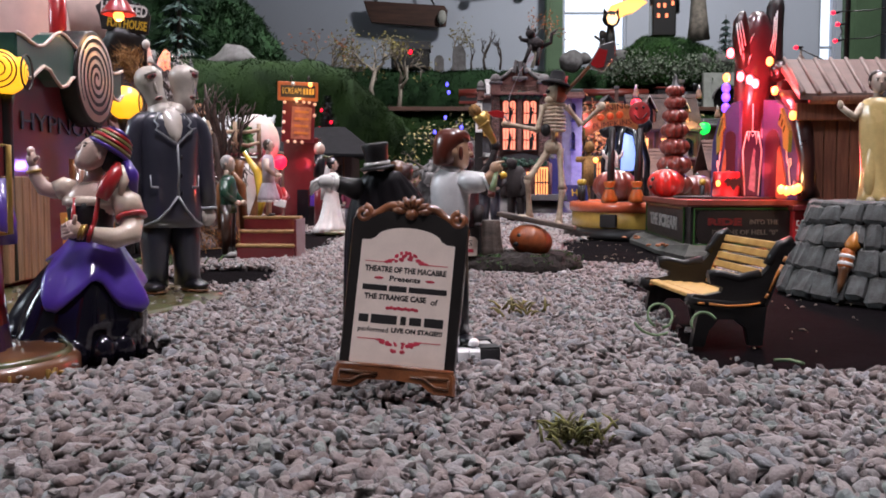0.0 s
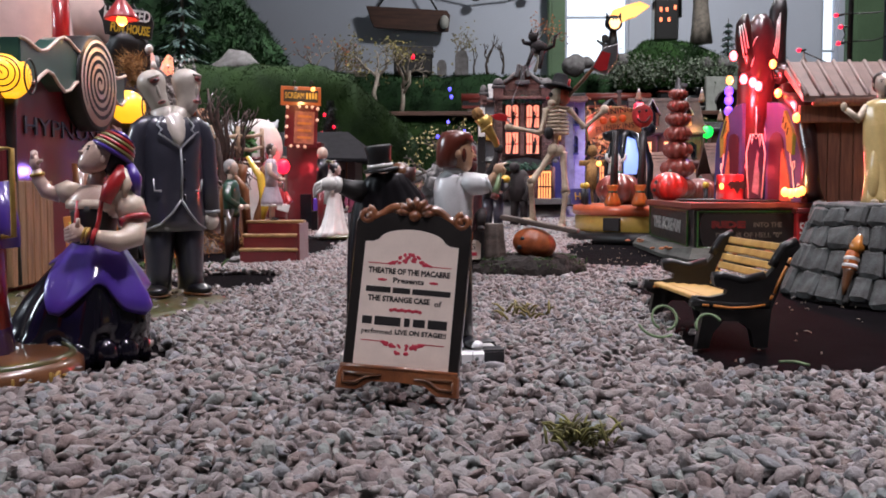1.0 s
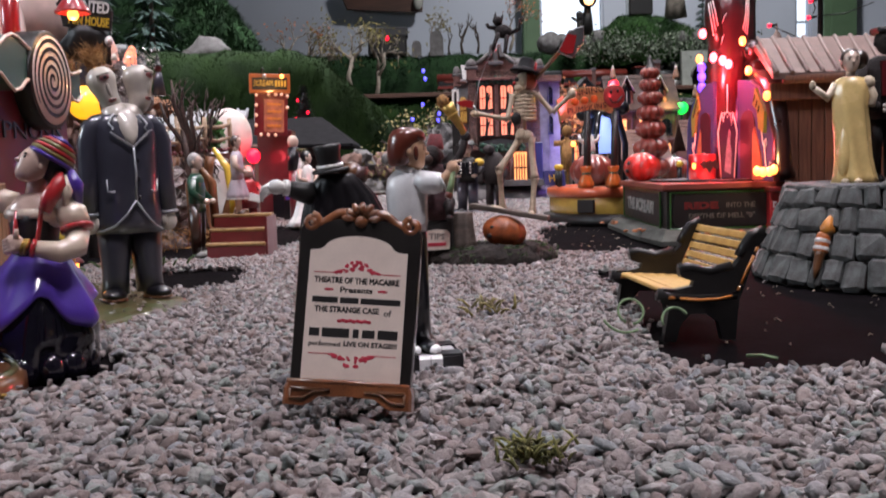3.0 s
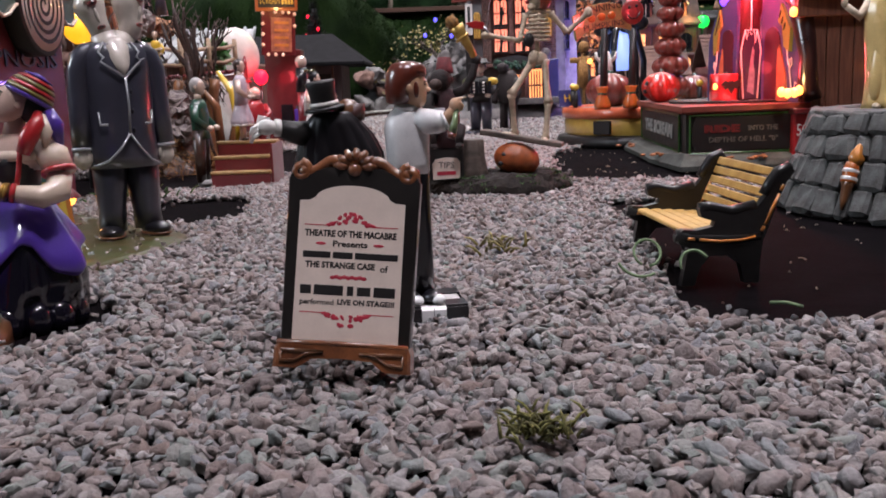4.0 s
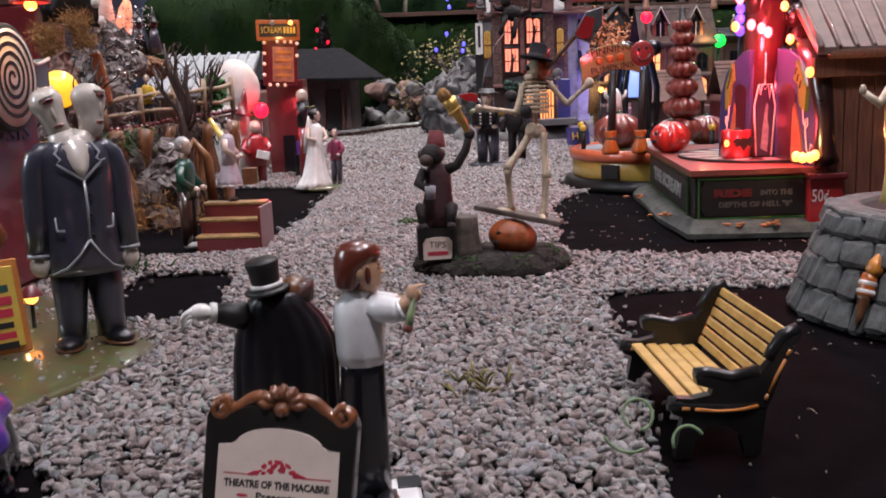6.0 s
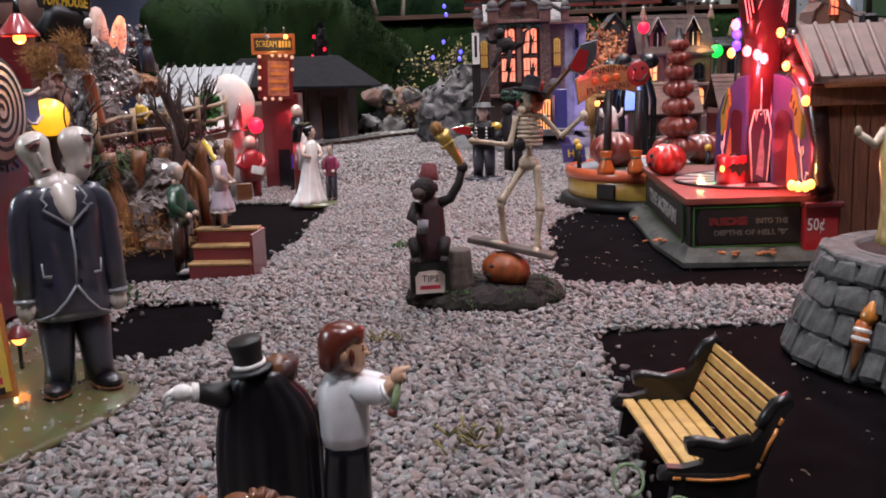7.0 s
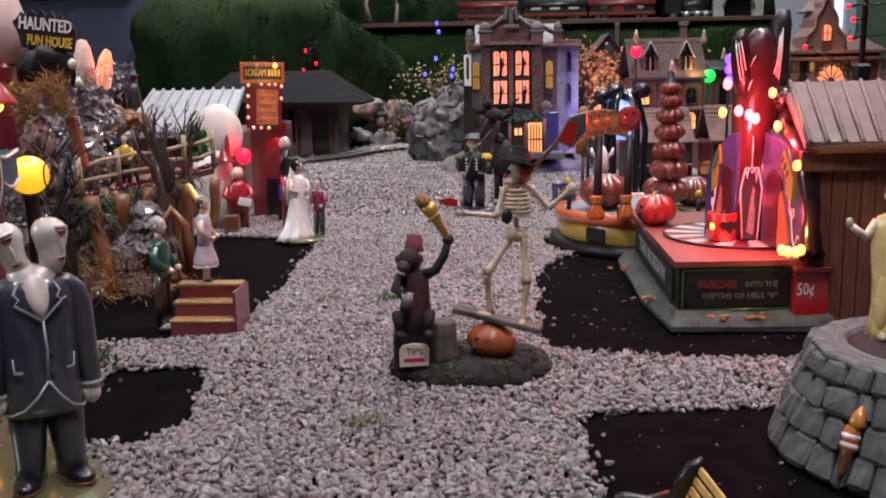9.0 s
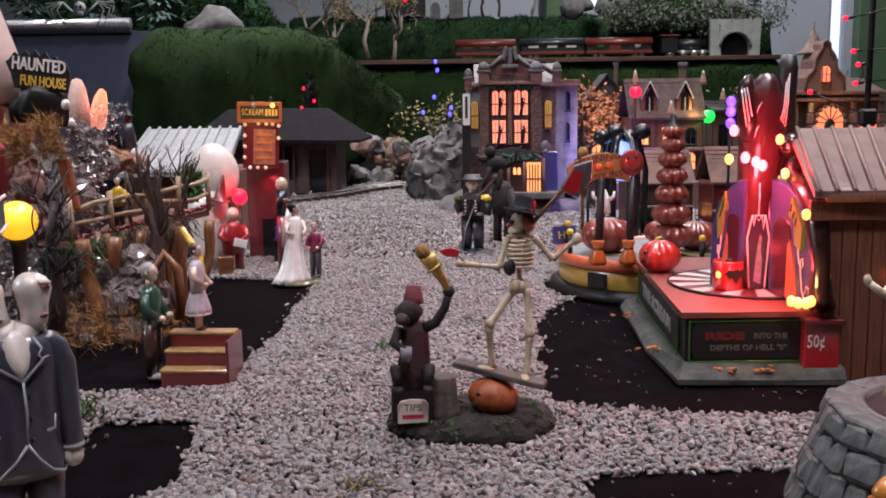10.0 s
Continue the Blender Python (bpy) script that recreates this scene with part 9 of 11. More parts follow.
    b.body([(0.0, 0, 0, 0.040, 0.035), (0.05, 0, 0, 0.026, 0.023), (0.09, 0, 0, 0.014, 0.012), (0.115, 0, 0, 0.004, 0.004)], 0, 28, 3, 0.03)
    solid("pale_cone_roof", b, pink_dome, pose(-0.380, 0.985, 0.205), "pale pink conical roof beside the fun house sign", "roof")
    b = B()
    b.box((0, 0, 0), (0.08, 0.07, 0.21), 0, bev=0.05)
    solid("dark_turret", b, dark_red, pose(-0.395, 0.985, 0.1), "dark red turret under the pale roof", "turret")
    # the sign
    s = thing("fun_house_sign", pose(-0.3200, 0.955, 0.231, 0, 7, 8) @ Matrix.Scale(0.83, 4), "black jagged fun house sign with white and yellow letters", "sign")
    b = B()
    top = [(-0.031 + 0.0052 * i, 0.0175 + (0.006 if i % 2 else 0.0) - 0.00055 * (i - 5) ** 2 * 0.5) for i in range(12)]
    b.prism([(-0.024, -0.018), (0.030, -0.018), (0.031, 0.004)] + list(reversed(top)) + [(-0.034, 0.008), (-0.028, -0.004)], 0.0, 0.005, 0, bev=0.001)
    part("board", b, matt_black, s)
    letters("HAUNTED", 0.0185, 0.0010, white, s, pose(0, -0.0006, 0.0075), width=0.054, bold=0.025)
    letters("FUN HOUSE", 0.0150, 0.0010, yellow, s, pose(0.005, -0.0006, -0.0095), width=0.046, bold=0.025)
    b = B()
    b.body([(-0.055, 0.000, 0.014, 0.028, 0.010), (-0.040, -0.002, 0.013, 0.030, 0.010), (-0.026, 0.003, 0.010, 0.026, 0.012), (-0.012, 0.002, 0.008, 0.020, 0.008)], 0, 40, 9, 0.10)
    b.jitter(0.003, 90)
    part("cloak", b, matt_black, s, "black cloaked shape under the sign")
    b = B()
    b.ball((0.030, -0.004, -0.030), (0.0048, 0.0045, 0.0058), 0)
    for k in range(4):
        b.tube([(0.036, -0.003, -0.044), (0.0345 + 0.0026 * k, -0.006, -0.052)], [0.0018, 0.0009], 0, 6)
    part("skull_and_hand", b, bone_white, s, "white skull and bony hand")


def left_far():
    # silver roofed shed
    t = thing("tin_shed", pose(0, 0, 0), "low shed with a ribbed silver roof", "shed")
    b = B()
    b.box((-0.335, 1.50, 0.058), (0.15, 0.18, 0.116), 0, bev=0.03)
    part("wall", b, wood_red, t)
    b = B()
    b.add([(-0.40, 1.36, 0.118), (-0.255, 1.36, 0.118), (-0.275, 1.55, 0.172), (-0.415, 1.55, 0.172), (-0.40, 1.36, 0.112), (-0.255, 1.36, 0.112), (-0.275, 1.55, 0.166), (-0.415, 1.55, 0.166)],
          [(0, 1, 2, 3), (7, 6, 5, 4), (0, 4, 5, 1), (1, 5, 6, 2), (2, 6, 7, 3), (3, 7, 4, 0)], 0, False)
    roof = part("roof", b, roof_grey, t, "ribbed silver tin roof")
    for i in range(10):
        b = B()
        b.tube([(-0.398 + 0.0155 * i, 1.358, 0.1195), (-0.413 + 0.0152 * i, 1.55, 0.1735)], 0.0026, 0, 6)
        part("rib", b, roof_grey, roof)
    # white moon with a dark hatted face
    t = thing("moon_sculpture", pose(-0.2545, 1.285, 0.0), "tall white crescent moon sculpture", "sculpture")
    b = B()
    b.ball((0.003, 0, 0.122), (0.0290, 0.018, 0.0360), 0, (0, -14, 0), 32, 20)
    b.body([(0.0, 0.0, 0.003, 0.022, 0.018), (0.03, -0.004, 0.002, 0.024, 0.020), (0.07, -0.008, 0.0, 0.026, 0.020), (0.10, -0.008, 0.0, 0.022, 0.018)], 0, 28)
    part("moon", b, mat("moon_white", (0.70, 0.66, 0.60), 0.5, coat=0.4, vary=0.15, scale=60, bump=0.08), t)
    b = B()
    b.lathe([(0.0130, 0.0), (0.0125, 0.002), (0.0070, 0.004), (0.0050, 0.018), (0.0012, 0.032), (0.0001, 0.033)], 0, pose(0.012, -0.022, 0.088, 0, 10, 0), 18)
    part("pointed_hat", b, dark_red, t, "dark red pointed hat")
    # red coated gnome with a glowing nose
    b = B()
    for s in (-1, 1):
        b.tube([(s * 0.006, 0, 0), (s * 0.006, 0, 0.03)], [0.005, 0.0062], 0, 10)
    b.body([(0.022, 0, 0, 0.0135, 0.0110), (0.040, 0, 0, 0.0150, 0.0120), (0.056, 0, 0, 0.0110, 0.0090), (0.063, 0, 0, 0.0050, 0.0045)], 0, 22, 5, 0.04)
    for s in (-1, 1):
        b.tube([(s * 0.011, 0, 0.055), (s * 0.017, -0.005, 0.044), (s * 0.010, -0.013, 0.038)], [0.0042, 0.0040, 0.0032], 0, 10)
    b.ball((0, -0.001, 0.070), (0.0080, 0.0078, 0.0085), 1)
    b.box((0.006, -0.016, 0.036), (0.016, 0.002, 0.010), 2, (0, 15, 0), 0.2)
    solid("red_coat_figurine", b, [glaze("deep_red_coat", (0.26, 0.012, 0.016)), skin, white], pose(-0.2275, 1.262, 0.002, 0, 0, 20), "figurine in a red suit holding a pale sign", "figurine", "village figurines")
    t = thing("red_lamp", pose(-0.2195, 1.270, 0.0), "thin post topped with a glowing red bulb", "lamp")
    b = B()
    b.tube([(0, 0, 0), (0, 0, 0.084)], 0.0018, 0, 8)
    part("post", b, iron, t)
    b = B()
    b.ball((0, 0, 0.0925), (0.0092, 0.0092, 0.0098), 0, seg=18, rings=12)
    part("bulb", b, bulb_red, t, "glowing red bulb")
    b = B()
    b.box((0, 0, 0.012), (0.018, 0.012, 0.024), 0)
    solid("small_crate", b, brown, pose(-0.232, 1.235, 0.0, 0, 0, 20), "small brown crate on the felt", "crate")
    # ticket office
    t = thing("ticket_office", pose(0, 0, 0), "narrow red ticket office with an orange lettered top sign", "booth")
    b = B()
    b.box((-0.2055, 1.385, 0.065), (0.050, 0.040, 0.13), 0, bev=0.04)
    part("wall", b, dark_red, t)
    b = B()
    b.box((-0.203, 1.3625, 0.030), (0.016, 0.004, 0.05), 0)
    b.box((-0.184, 1.3625, 0.033), (0.012, 0.004, 0.04), 1)
    part("door", b, [black, teal], t, "dark door and teal panel")
    T = pose(-0.2075, 1.356, 0.152, 0, 3, 14)
    b = B()
    b.box((0, 0, 0), (0.046, 0.006, 0.060), 0, bev=0.12, T=T)
    pb = part("price_board", b, dark_red, t, "red price board")
    b = B()
    b.box((0.004, -0.0035, -0.002), (0.028, 0.002, 0.046), 0, bev=0.2, T=T)
    part("price_sheet", b, mat("dim_poster", (0.45, 0.16, 0.10), 0.5, coat=0.4, vary=0.35, scale=120, bump=0.05), pb)
    for z in (0.014, 0.004, -0.006, -0.016):
        b = B()
        b.box((0.004, -0.0050, z), (0.020, 0.0008, 0.0036), 0, T=T)
        part("print_bar", b, poster_orange, pb)
    spots = [(-0.021, z) for z in (0.026, 0.012, -0.002, -0.016)] + [(0.022, z) for z in (0.026, 0.010)] + [(x, 0.028) for x in (-0.004, 0.006, 0.014)] + [(x, -0.029) for x in (-0.014, -0.004, 0.006)]
    for x, z in spots:
        b = B()
        b.ball(tuple(T @ V(x, -0.0055, z)), 0.0026, 0, seg=8, rings=6)
        part("bulb", b, mat("pearl_bulb", (0.85, 0.62, 0.50), 0.2, coat=1.0, vary=0.05, bump=0, emit=(1.0, 0.45, 0.25), glow=0.35) if "pearl_bulb" not in bpy.data.materials else bpy.data.materials["pearl_bulb"], pb)
    T2 = pose(-0.2070, 1.352, 0.1945, 0, 1, 14)
    b = B()
    b.box((0, 0, 0), (0.057, 0.007, 0.027), 0, bev=0.12, T=T2)
    ts = part("top_sign", b, glaze("orange_sign", (0.40, 0.12, 0.03)), t, "orange framed top sign")
    b = B()
    b.box((0, -0.0036, 0.0), (0.049, 0.0016, 0.017), 0, bev=0.2, T=T2)
    part("name_board", b, print_black, ts)
    letters("SCREAM", 0.0120, 0.0003, poster_yellow, ts, T2 @ pose(-0.0090, -0.0048, 0.0), width=0.027)
    for k in range(4):
        b = B()
        b.box((0.0085 + 0.0042 * k, -0.0048, 0.0), (0.0030, 0.0006, 0.0085), 0, T=T2)
        part("print_bar", b, poster_yellow, ts)
    for x in (-0.010, 0.014):
        b = B()
        b.tube([(x, 0, 0.013), (x, -0.002, 0.020), (x, -0.010, 0.021), (x + 0.002, -0.014, 0.017)], 0.0010, 0, 6, T2)
        arm = part("lamp_arm", b, iron, ts)
        b = B()
        b.ball(tuple(T2 @ V(x + 0.002, -0.014, 0.009)), 0.0030, 0)
        part("lamp_bulb", b, bulb_warm if x > 0 else chrome, arm)
    b = B()
    b.box((0, 0, 0.016), (0.020, 0.016, 0.032), 0)
    b.box((0, 0, 0.040), (0.015, 0.012, 0.018), 1)
    solid("purple_stand", b, [black, purple], pose(-0.180, 1.33, 0.0), "small dark stand with a purple top by the office", "stand")
    # hut with a broad dark roof
    t = thing("hut", pose(0, 0, 0), "dim pinkish hut with a broad dark shingle roof", "hut")
    b = B()
    b.box((-0.355, 2.385, 0.066), (0.270, 0.20, 0.132), 0, bev=0.02)
    part("wall", b, mat("dusty_wall", (0.16, 0.10, 0.10), 0.8, vary=0.25, scale=40, bump=0.1), t)
    b = B()
    b.add([(-0.535, 2.20, 0.138), (-0.158, 2.20, 0.132), (-0.158, 2.55, 0.132), (-0.535, 2.55, 0.138), (-0.480, 2.36, 0.204), (-0.245, 2.36, 0.204), (-0.535, 2.20, 0.132), (-0.158, 2.20, 0.126), (-0.158, 2.55, 0.126), (-0.535, 2.55, 0.132)],
          [(0, 1, 5, 4), (1, 2, 5), (2, 3, 4, 5), (3, 0, 4), (0, 6, 7, 1), (1, 7, 8, 2), (2, 8, 9, 3), (3, 9, 6, 0), (9, 8, 7, 6)], 0, False)
    part("roof", b, mat("tarred_shingle", (0.013, 0.012, 0.014), 0.9, vary=0.4, scale=60, bump=0.5, spec=0.1), t)
    for x in (-0.352, -0.330):
        b = B()
        b.box((x, 2.2835, 0.078), (0.018, 0.004, 0.075), 0)
        part("window", b, black, t, "dark window")
    b = B()
    b.box((-0.262, 2.2835, 0.058), (0.034, 0.004, 0.10), 0)
    part("door", b, black, t, "dark doorway")
    for x in (-0.365, -0.341, -0.318, -0.284, -0.240):
        b = B()
        b.box((x, 2.281, 0.066), (0.004, 0.006, 0.130), 0)
        part("post", b, wood_red, t)
    b = B()
    b.box((0, 0, 0), (0.20, 0.03, 0.012), 0)
    part("porch", b, roof_dark, t, "", pose(-0.29, 2.26, 0.006))
    # dark cone tree with red bulbs
    t = thing("red_light_tree", pose(-0.300, 2.46, 0.0), "dark cone tree with glowing red bulbs behind the hut", "tree")
    b = B()
    for i in range(420):
        k = random.random()
        a = random.uniform(0, 6.3)
        r = 0.032 * (1 - k) + 0.003
        p = V(r * math.cos(a), r * math.sin(a), 0.165 + 0.125 * k)
        d = V(math.cos(a), math.sin(a), 0.3) * 0.010
        e = V(-math.sin(a), math.cos(a), 0) * 0.003
        b.add([p - e, p + e, p + d], [(0, 1, 2)], 0, False)
    b.lathe([(0.030, 0.155), (0.004, 0.285), (0.0001, 0.292)], 0, None, 14)
    b.tube([(0, 0, 0), (0, 0, 0.16)], 0.006, 0, 8)
    part("cone", b, matt_black, t)
    bulbs(t, [(-0.013, -0.022, 0.252), (0.012, -0.024, 0.221), (-0.018, -0.030, 0.205), (0.016, -0.034, 0.185)], bulb_red, 0.0036, "red_bulb", "glowing red bulb")


booth()
fun_house()
left_far()

# ---- the village and the train behind the path ----
def gable_roof(b, x0, x1, y0, y1, z0, z1, m, over=0.006, axis="x"):
    if axis == "x":
        ym = (y0 + y1) / 2
        vs = [(x0 - over, y0 - over, z0), (x1 + over, y0 - over, z0), (x1 + over, ym, z1), (x0 - over, ym, z1), (x0 - over, y1 + over, z0), (x1 + over, y1 + over, z0)]
    else:
        xm = (x0 + x1) / 2
        vs = [(x0 - over, y1 + over, z0), (x0 - over, y0 - over, z0), (xm, y0 - over, z1), (xm, y1 + over, z1), (x1 + over, y1 + over, z0), (x1 + over, y0 - over, z0)]
    lo = [(x, y, z - 0.004) for x, y, z in vs]
    b.add(vs + lo, [(0, 1, 2, 3), (3, 2, 5, 4), (9, 8, 7, 6), (10, 11, 8, 9), (0, 6, 7, 1), (4, 5, 11, 10), (1, 7, 8, 2), (2, 8, 11, 5), (0, 3, 9, 6), (3, 4, 10, 9)], m, False)


def arched(b, cx, y, z0, w, h, m, depth=0.003):
    pts = [(cx - w / 2, z0), (cx + w / 2, z0), (cx + w / 2, z0 + h - w / 2)]
    pts += [(cx + w / 2 * math.cos(q), z0 + h - w / 2 + w / 2 * math.sin(q)) for q in np.linspace(0.3, math.pi - 0.3, 6)]
    pts += [(cx - w / 2, z0 + h - w / 2)]
    b.prism(pts, y, y + depth, m)


def house_window(t, cx, y, z0, w, h, glow, frame_m, bars_n=2, round_top=True):
    b = B()
    arched(b, cx, y - 0.0015, z0, w, h, 0) if round_top else b.box((cx, y, z0 + h / 2), (w, 0.003, h), 0, bev=0.02)
    win = part("window", b, glow, t, "lit window")
    b = B()
    for k in range(bars_n):
        b.box((cx - w / 2 + w * (k + 1) / (bars_n + 1), y - 0.0028, z0 + h * 0.47), (w * 0.09, 0.0015, h * 0.92), 0)
    b.box((cx, y - 0.0032, z0 + h * 0.45), (w, 0.0015, h * 0.05), 0)
    for s in (-1, 1):
        b.box((cx + s * w * 0.53, y - 0.003, z0 + h * 0.42), (w * 0.09, 0.003, h * 0.86), 0)
    part("window_frame", b, frame_m, win)
    b = B()
    b.box((cx, y - 0.004, z0 - 0.002), (w * 1.25, 0.006, 0.0035), 0)
    part("sill", b, frame_m, win)


def brick_face(b, x0, x1, y, z0, z1, rng, w=0.0068, h=0.0042, depth=0.0030, m=0):
    """Courses of small bricks on a wall that faces the path."""
    z, row = z0, 0
    while z < z1 - h * 0.5:
        x = x0 - (w / 2 if row % 2 else 0)
        while x < x1 - 0.001:
            xa, xb = max(x0, x), min(x1, x + w)
            if xb - xa > 0.0012:
                b.box(((xa + xb) / 2, y - depth / 2 + rng.uniform(-0.0004, 0.0004), z + h / 2), (xb - xa - 0.0007, depth, h - 0.0007), m, bev=0.14)
            x += w
        z += h
        row += 1


def mansion():
    t = thing("haunted_mansion", pose(0, 0, 0), "brick and grey haunted mansion with glowing orange windows", "house")
    Y, rng = 1.905, random.Random(14)
    rosy = mat("rosy_pier_stone", (0.19, 0.085, 0.07), 0.7, vary=0.35, scale=140, bump=0.3)
    pane_pink = mat("lit_salmon_pane", (1, 0.4, 0.3), 0.3, vary=0.0, bump=0, emit=(1.0, 0.27, 0.16), glow=1.25)
    gold_pane = mat("dim_gold_pane", (0.4, 0.3, 0.1), 0.3, vary=0.3, scale=300, bump=0.1, emit=(0.8, 0.42, 0.10), glow=0.5)
    b = B()
    b.box((0.1685, Y + 0.10, 0.142), (0.186, 0.17, 0.208), 0, bev=0.01)
    part("wall", b, grey_wall, t, "grey rendered wall")
    b = B()
    b.box((0.263, Y + 0.085, 0.136), (0.041, 0.13, 0.206), 0, bev=0.02)
    part("side_wing", b, mat("pale_wing_render", (0.40, 0.40, 0.43), 0.8, vary=0.3, scale=70, bump=0.3, second=(0.20, 0.20, 0.23)), t, "pale side wing")
    # the brick bay between two piers
    b = B()
    b.box((0.154, Y + 0.008, 0.152), (0.112, 0.020, 0.226), 0, bev=0.02)
    part("bay", b, mat("dark_mortar_wall", (0.075, 0.045, 0.04), 0.9, vary=0.3, scale=200, bump=0.3), t, "dark bay wall")
    b = B()
    for xa, xb in ((0.0970, 0.1135), (0.1925, 0.2115)):
        brick_face(b, xa, xb, Y - 0.006, 0.106, 0.243, rng, w=0.0055, depth=0.0050)
        b.box(((xa + xb) / 2, Y - 0.002, 0.178), (xb - xa - 0.001, 0.008, 0.146), 1, bev=0.02)
    brick_face(b, 0.2125, 0.2425, Y + 0.016, 0.040, 0.235, rng)
    brick_face(b, 0.1140, 0.1920, Y - 0.002, 0.2440, 0.262, rng)
    brick_face(b, 0.0750, 0.0965, Y + 0.016, 0.040, 0.125, rng)
    tagged(part("brick", b, [mat("village_brick", (0.17, 0.085, 0.065), 0.8, vary=0.35, scale=160, bump=0.3, second=(0.10, 0.07, 0.065), island=0.35), mortar], t), "", "", "", "stuff")
    # piers with urns, string courses
    for x, z, r, d in ((0.1050, 0.243, 0.0105, 0.012), (0.2020, 0.243, 0.0115, 0.012), (0.0765, 0.232, 0.0072, -0.010), (0.2430, 0.243, 0.0075, -0.010)):
        b = B()
        b.box((x, Y - d + 0.004, z + 0.009), (r * 1.9, 0.018, 0.020), 0, bev=0.06)
        pier = part("pier", b, rosy, t, "rosy brick pier")
        b = B()
        b.box((x, Y - d + 0.004, z + 0.0215), (r * 2.5, 0.022, 0.0055), 0, bev=0.2)
        part("pier_cap", b, rock_grey, pier)
        b = B()
        b.lathe([(r * 1.0, 0.0), (r * 1.05, 0.004), (r * 0.92, 0.009), (r * 0.55, 0.0135), (r * 0.2, 0.0150), (0.0001, 0.0155)], 0, pose(x, Y - d + 0.004, z + 0.0242), 18)
        part("urn", b, rock_grey, pier, "grey stone urn")
    for xa, xb, y, z in ((0.074, 0.0965, Y + 0.012, 0.238), (0.2115, 0.285, Y + 0.012, 0.238), (0.0965, 0.212, Y - 0.010, 0.2425), (0.0965, 0.212, Y - 0.010, 0.1050)):
        b = B()
        b.box(((xa + xb) / 2, y, z), (xb - xa, 0.014, 0.0055), 0, bev=0.15)
        part("string_course", b, rosy, t)
    b = B()
    b.box((0.264, Y + 0.083, 0.2435), (0.047, 0.14, 0.010), 0, bev=0.1)
    part("wing_parapet", b, rosy, t)
    # steep gable with coping and a statue block
    b = B()
    b.prism([(-0.050, 0.0), (0.050, 0.0), (0.044, 0.012), (0.020, 0.028), (0.010, 0.040), (-0.010, 0.040), (-0.020, 0.028), (-0.044, 0.012)], -0.004, 0.026, 0, pose(0.1535, Y, 0.258))
    gab = part("gable", b, rosy, t, "brick gable with stone coping")
    for q in (-1, 1):
        b = B()
        b.tube([(0.1535 + q * 0.047, Y - 0.006, 0.268), (0.1535 + q * 0.030, Y - 0.006, 0.278), (0.1535 + q * 0.014, Y - 0.006, 0.292)], 0.0042, 0, 6)
        part("coping", b, rock_grey, gab, "sloping grey coping")
        b = B()
        b.box((0.1535 + q * 0.0095, Y - 0.008, 0.2965), (0.0075, 0.009, 0.026), 0, (0, q * -12, 0), 0.2)
        part("finial", b, rock_grey, gab)
    b = B()
    b.box((0.1535, Y - 0.009, 0.2870), (0.009, 0.008, 0.040), 0, bev=0.2)
    b.box((0.1535, Y - 0.010, 0.2730), (0.030, 0.008, 0.007), 0, bev=0.2)
    part("statue_block", b.jitter(0.001, 160), rock_grey, gab)
    b = B()
    gable_roof(b, 0.095, 0.245, Y + 0.03, Y + 0.17, 0.245, 0.283, 0)
    part("roof", b, mat("mansion_slate", (0.22, 0.20, 0.20), 0.7, vary=0.4, scale=90, bump=0.3), t)
    b = B()
    b.tube([(0.168, Y + 0.02, 0.288), (0.205, Y + 0.025, 0.280), (0.246, Y + 0.03, 0.258)], 0.0048, 0, 6)
    part("roof_coping", b, rock_grey, t, "sloping grey roof coping")
    # tall windows of the bay, two lights wide and two storeys high
    for cx in (0.1330, 0.1745):
        for z0, hh, rt in ((0.184, 0.045, True), (0.132, 0.042, False)):
            for o in (-0.0068, 0.0068):
                house_window(t, cx + o, Y - 0.0035, z0, 0.0112, hh, pane_pink, matt_black, 1, rt)
            b = B()
            q = rng.uniform(-0.003, 0.003)
            b.body([(z0, cx + q, Y - 0.0062, 0.0034, 0.0008), (z0 + 0.014, cx + q + 0.002, Y - 0.0062, 0.0026, 0.0008), (z0 + 0.022, cx + q + 0.003, Y - 0.0062, 0.0042, 0.0008), (z0 + 0.027, cx + q + 0.003, Y - 0.0062, 0.0014, 0.0008)], 0, 10)
            b.ball((cx + q + 0.003, Y - 0.0062, z0 + 0.0295), (0.0026, 0.0008, 0.0032), 0, seg=8, rings=6)
            b.tube([(cx + q + 0.005, Y - 0.0062, z0 + 0.022), (cx + q + 0.0095, Y - 0.0062, z0 + 0.030)], [0.0012, 0.0008], 0, 5)
            part("silhouette", b, print_black, t, "black cut-out in the window")
        b = B()
        for k in range(9):
            b.tube([(cx - 0.0125 + 0.0031 * k, Y - 0.008, 0.1755), (cx - 0.0125 + 0.0031 * k, Y - 0.008, 0.1815)], 0.0006, 0, 5)
        b.tube([(cx - 0.0135, Y - 0.008, 0.1815), (cx + 0.0135, Y - 0.008, 0.1815)], 0.0008, 0, 5)
        part("balcony_rail", b, grey_wall, t, "pale little balcony rail")
    b = B()
    b.box((0.1535, Y - 0.004, 0.180), (0.0085, 0.006, 0.104), 0, bev=0.1)
    part("centre_mullion", b, rosy, t)
    b = B()
    for i in range(80):
        x = rng.uniform(0.113, 0.194)
        b.ball((x, Y - 0.008 - rng.random() * 0.003, 0.2335 + 0.0105 * math.sin((x - 0.113) / 0.081 * math.pi) * rng.random() + rng.uniform(-0.003, 0.003)), (0.0030, 0.0022, 0.0042), 0, (rng.uniform(-40, 40), rng.uniform(-40, 40), 0), 6, 4)
    part("ivy", b, mat("teal_ivy", (0.025, 0.075, 0.045), 0.7, vary=0.4, scale=200, bump=0.2, island=0.4), t, "green ivy over the windows")
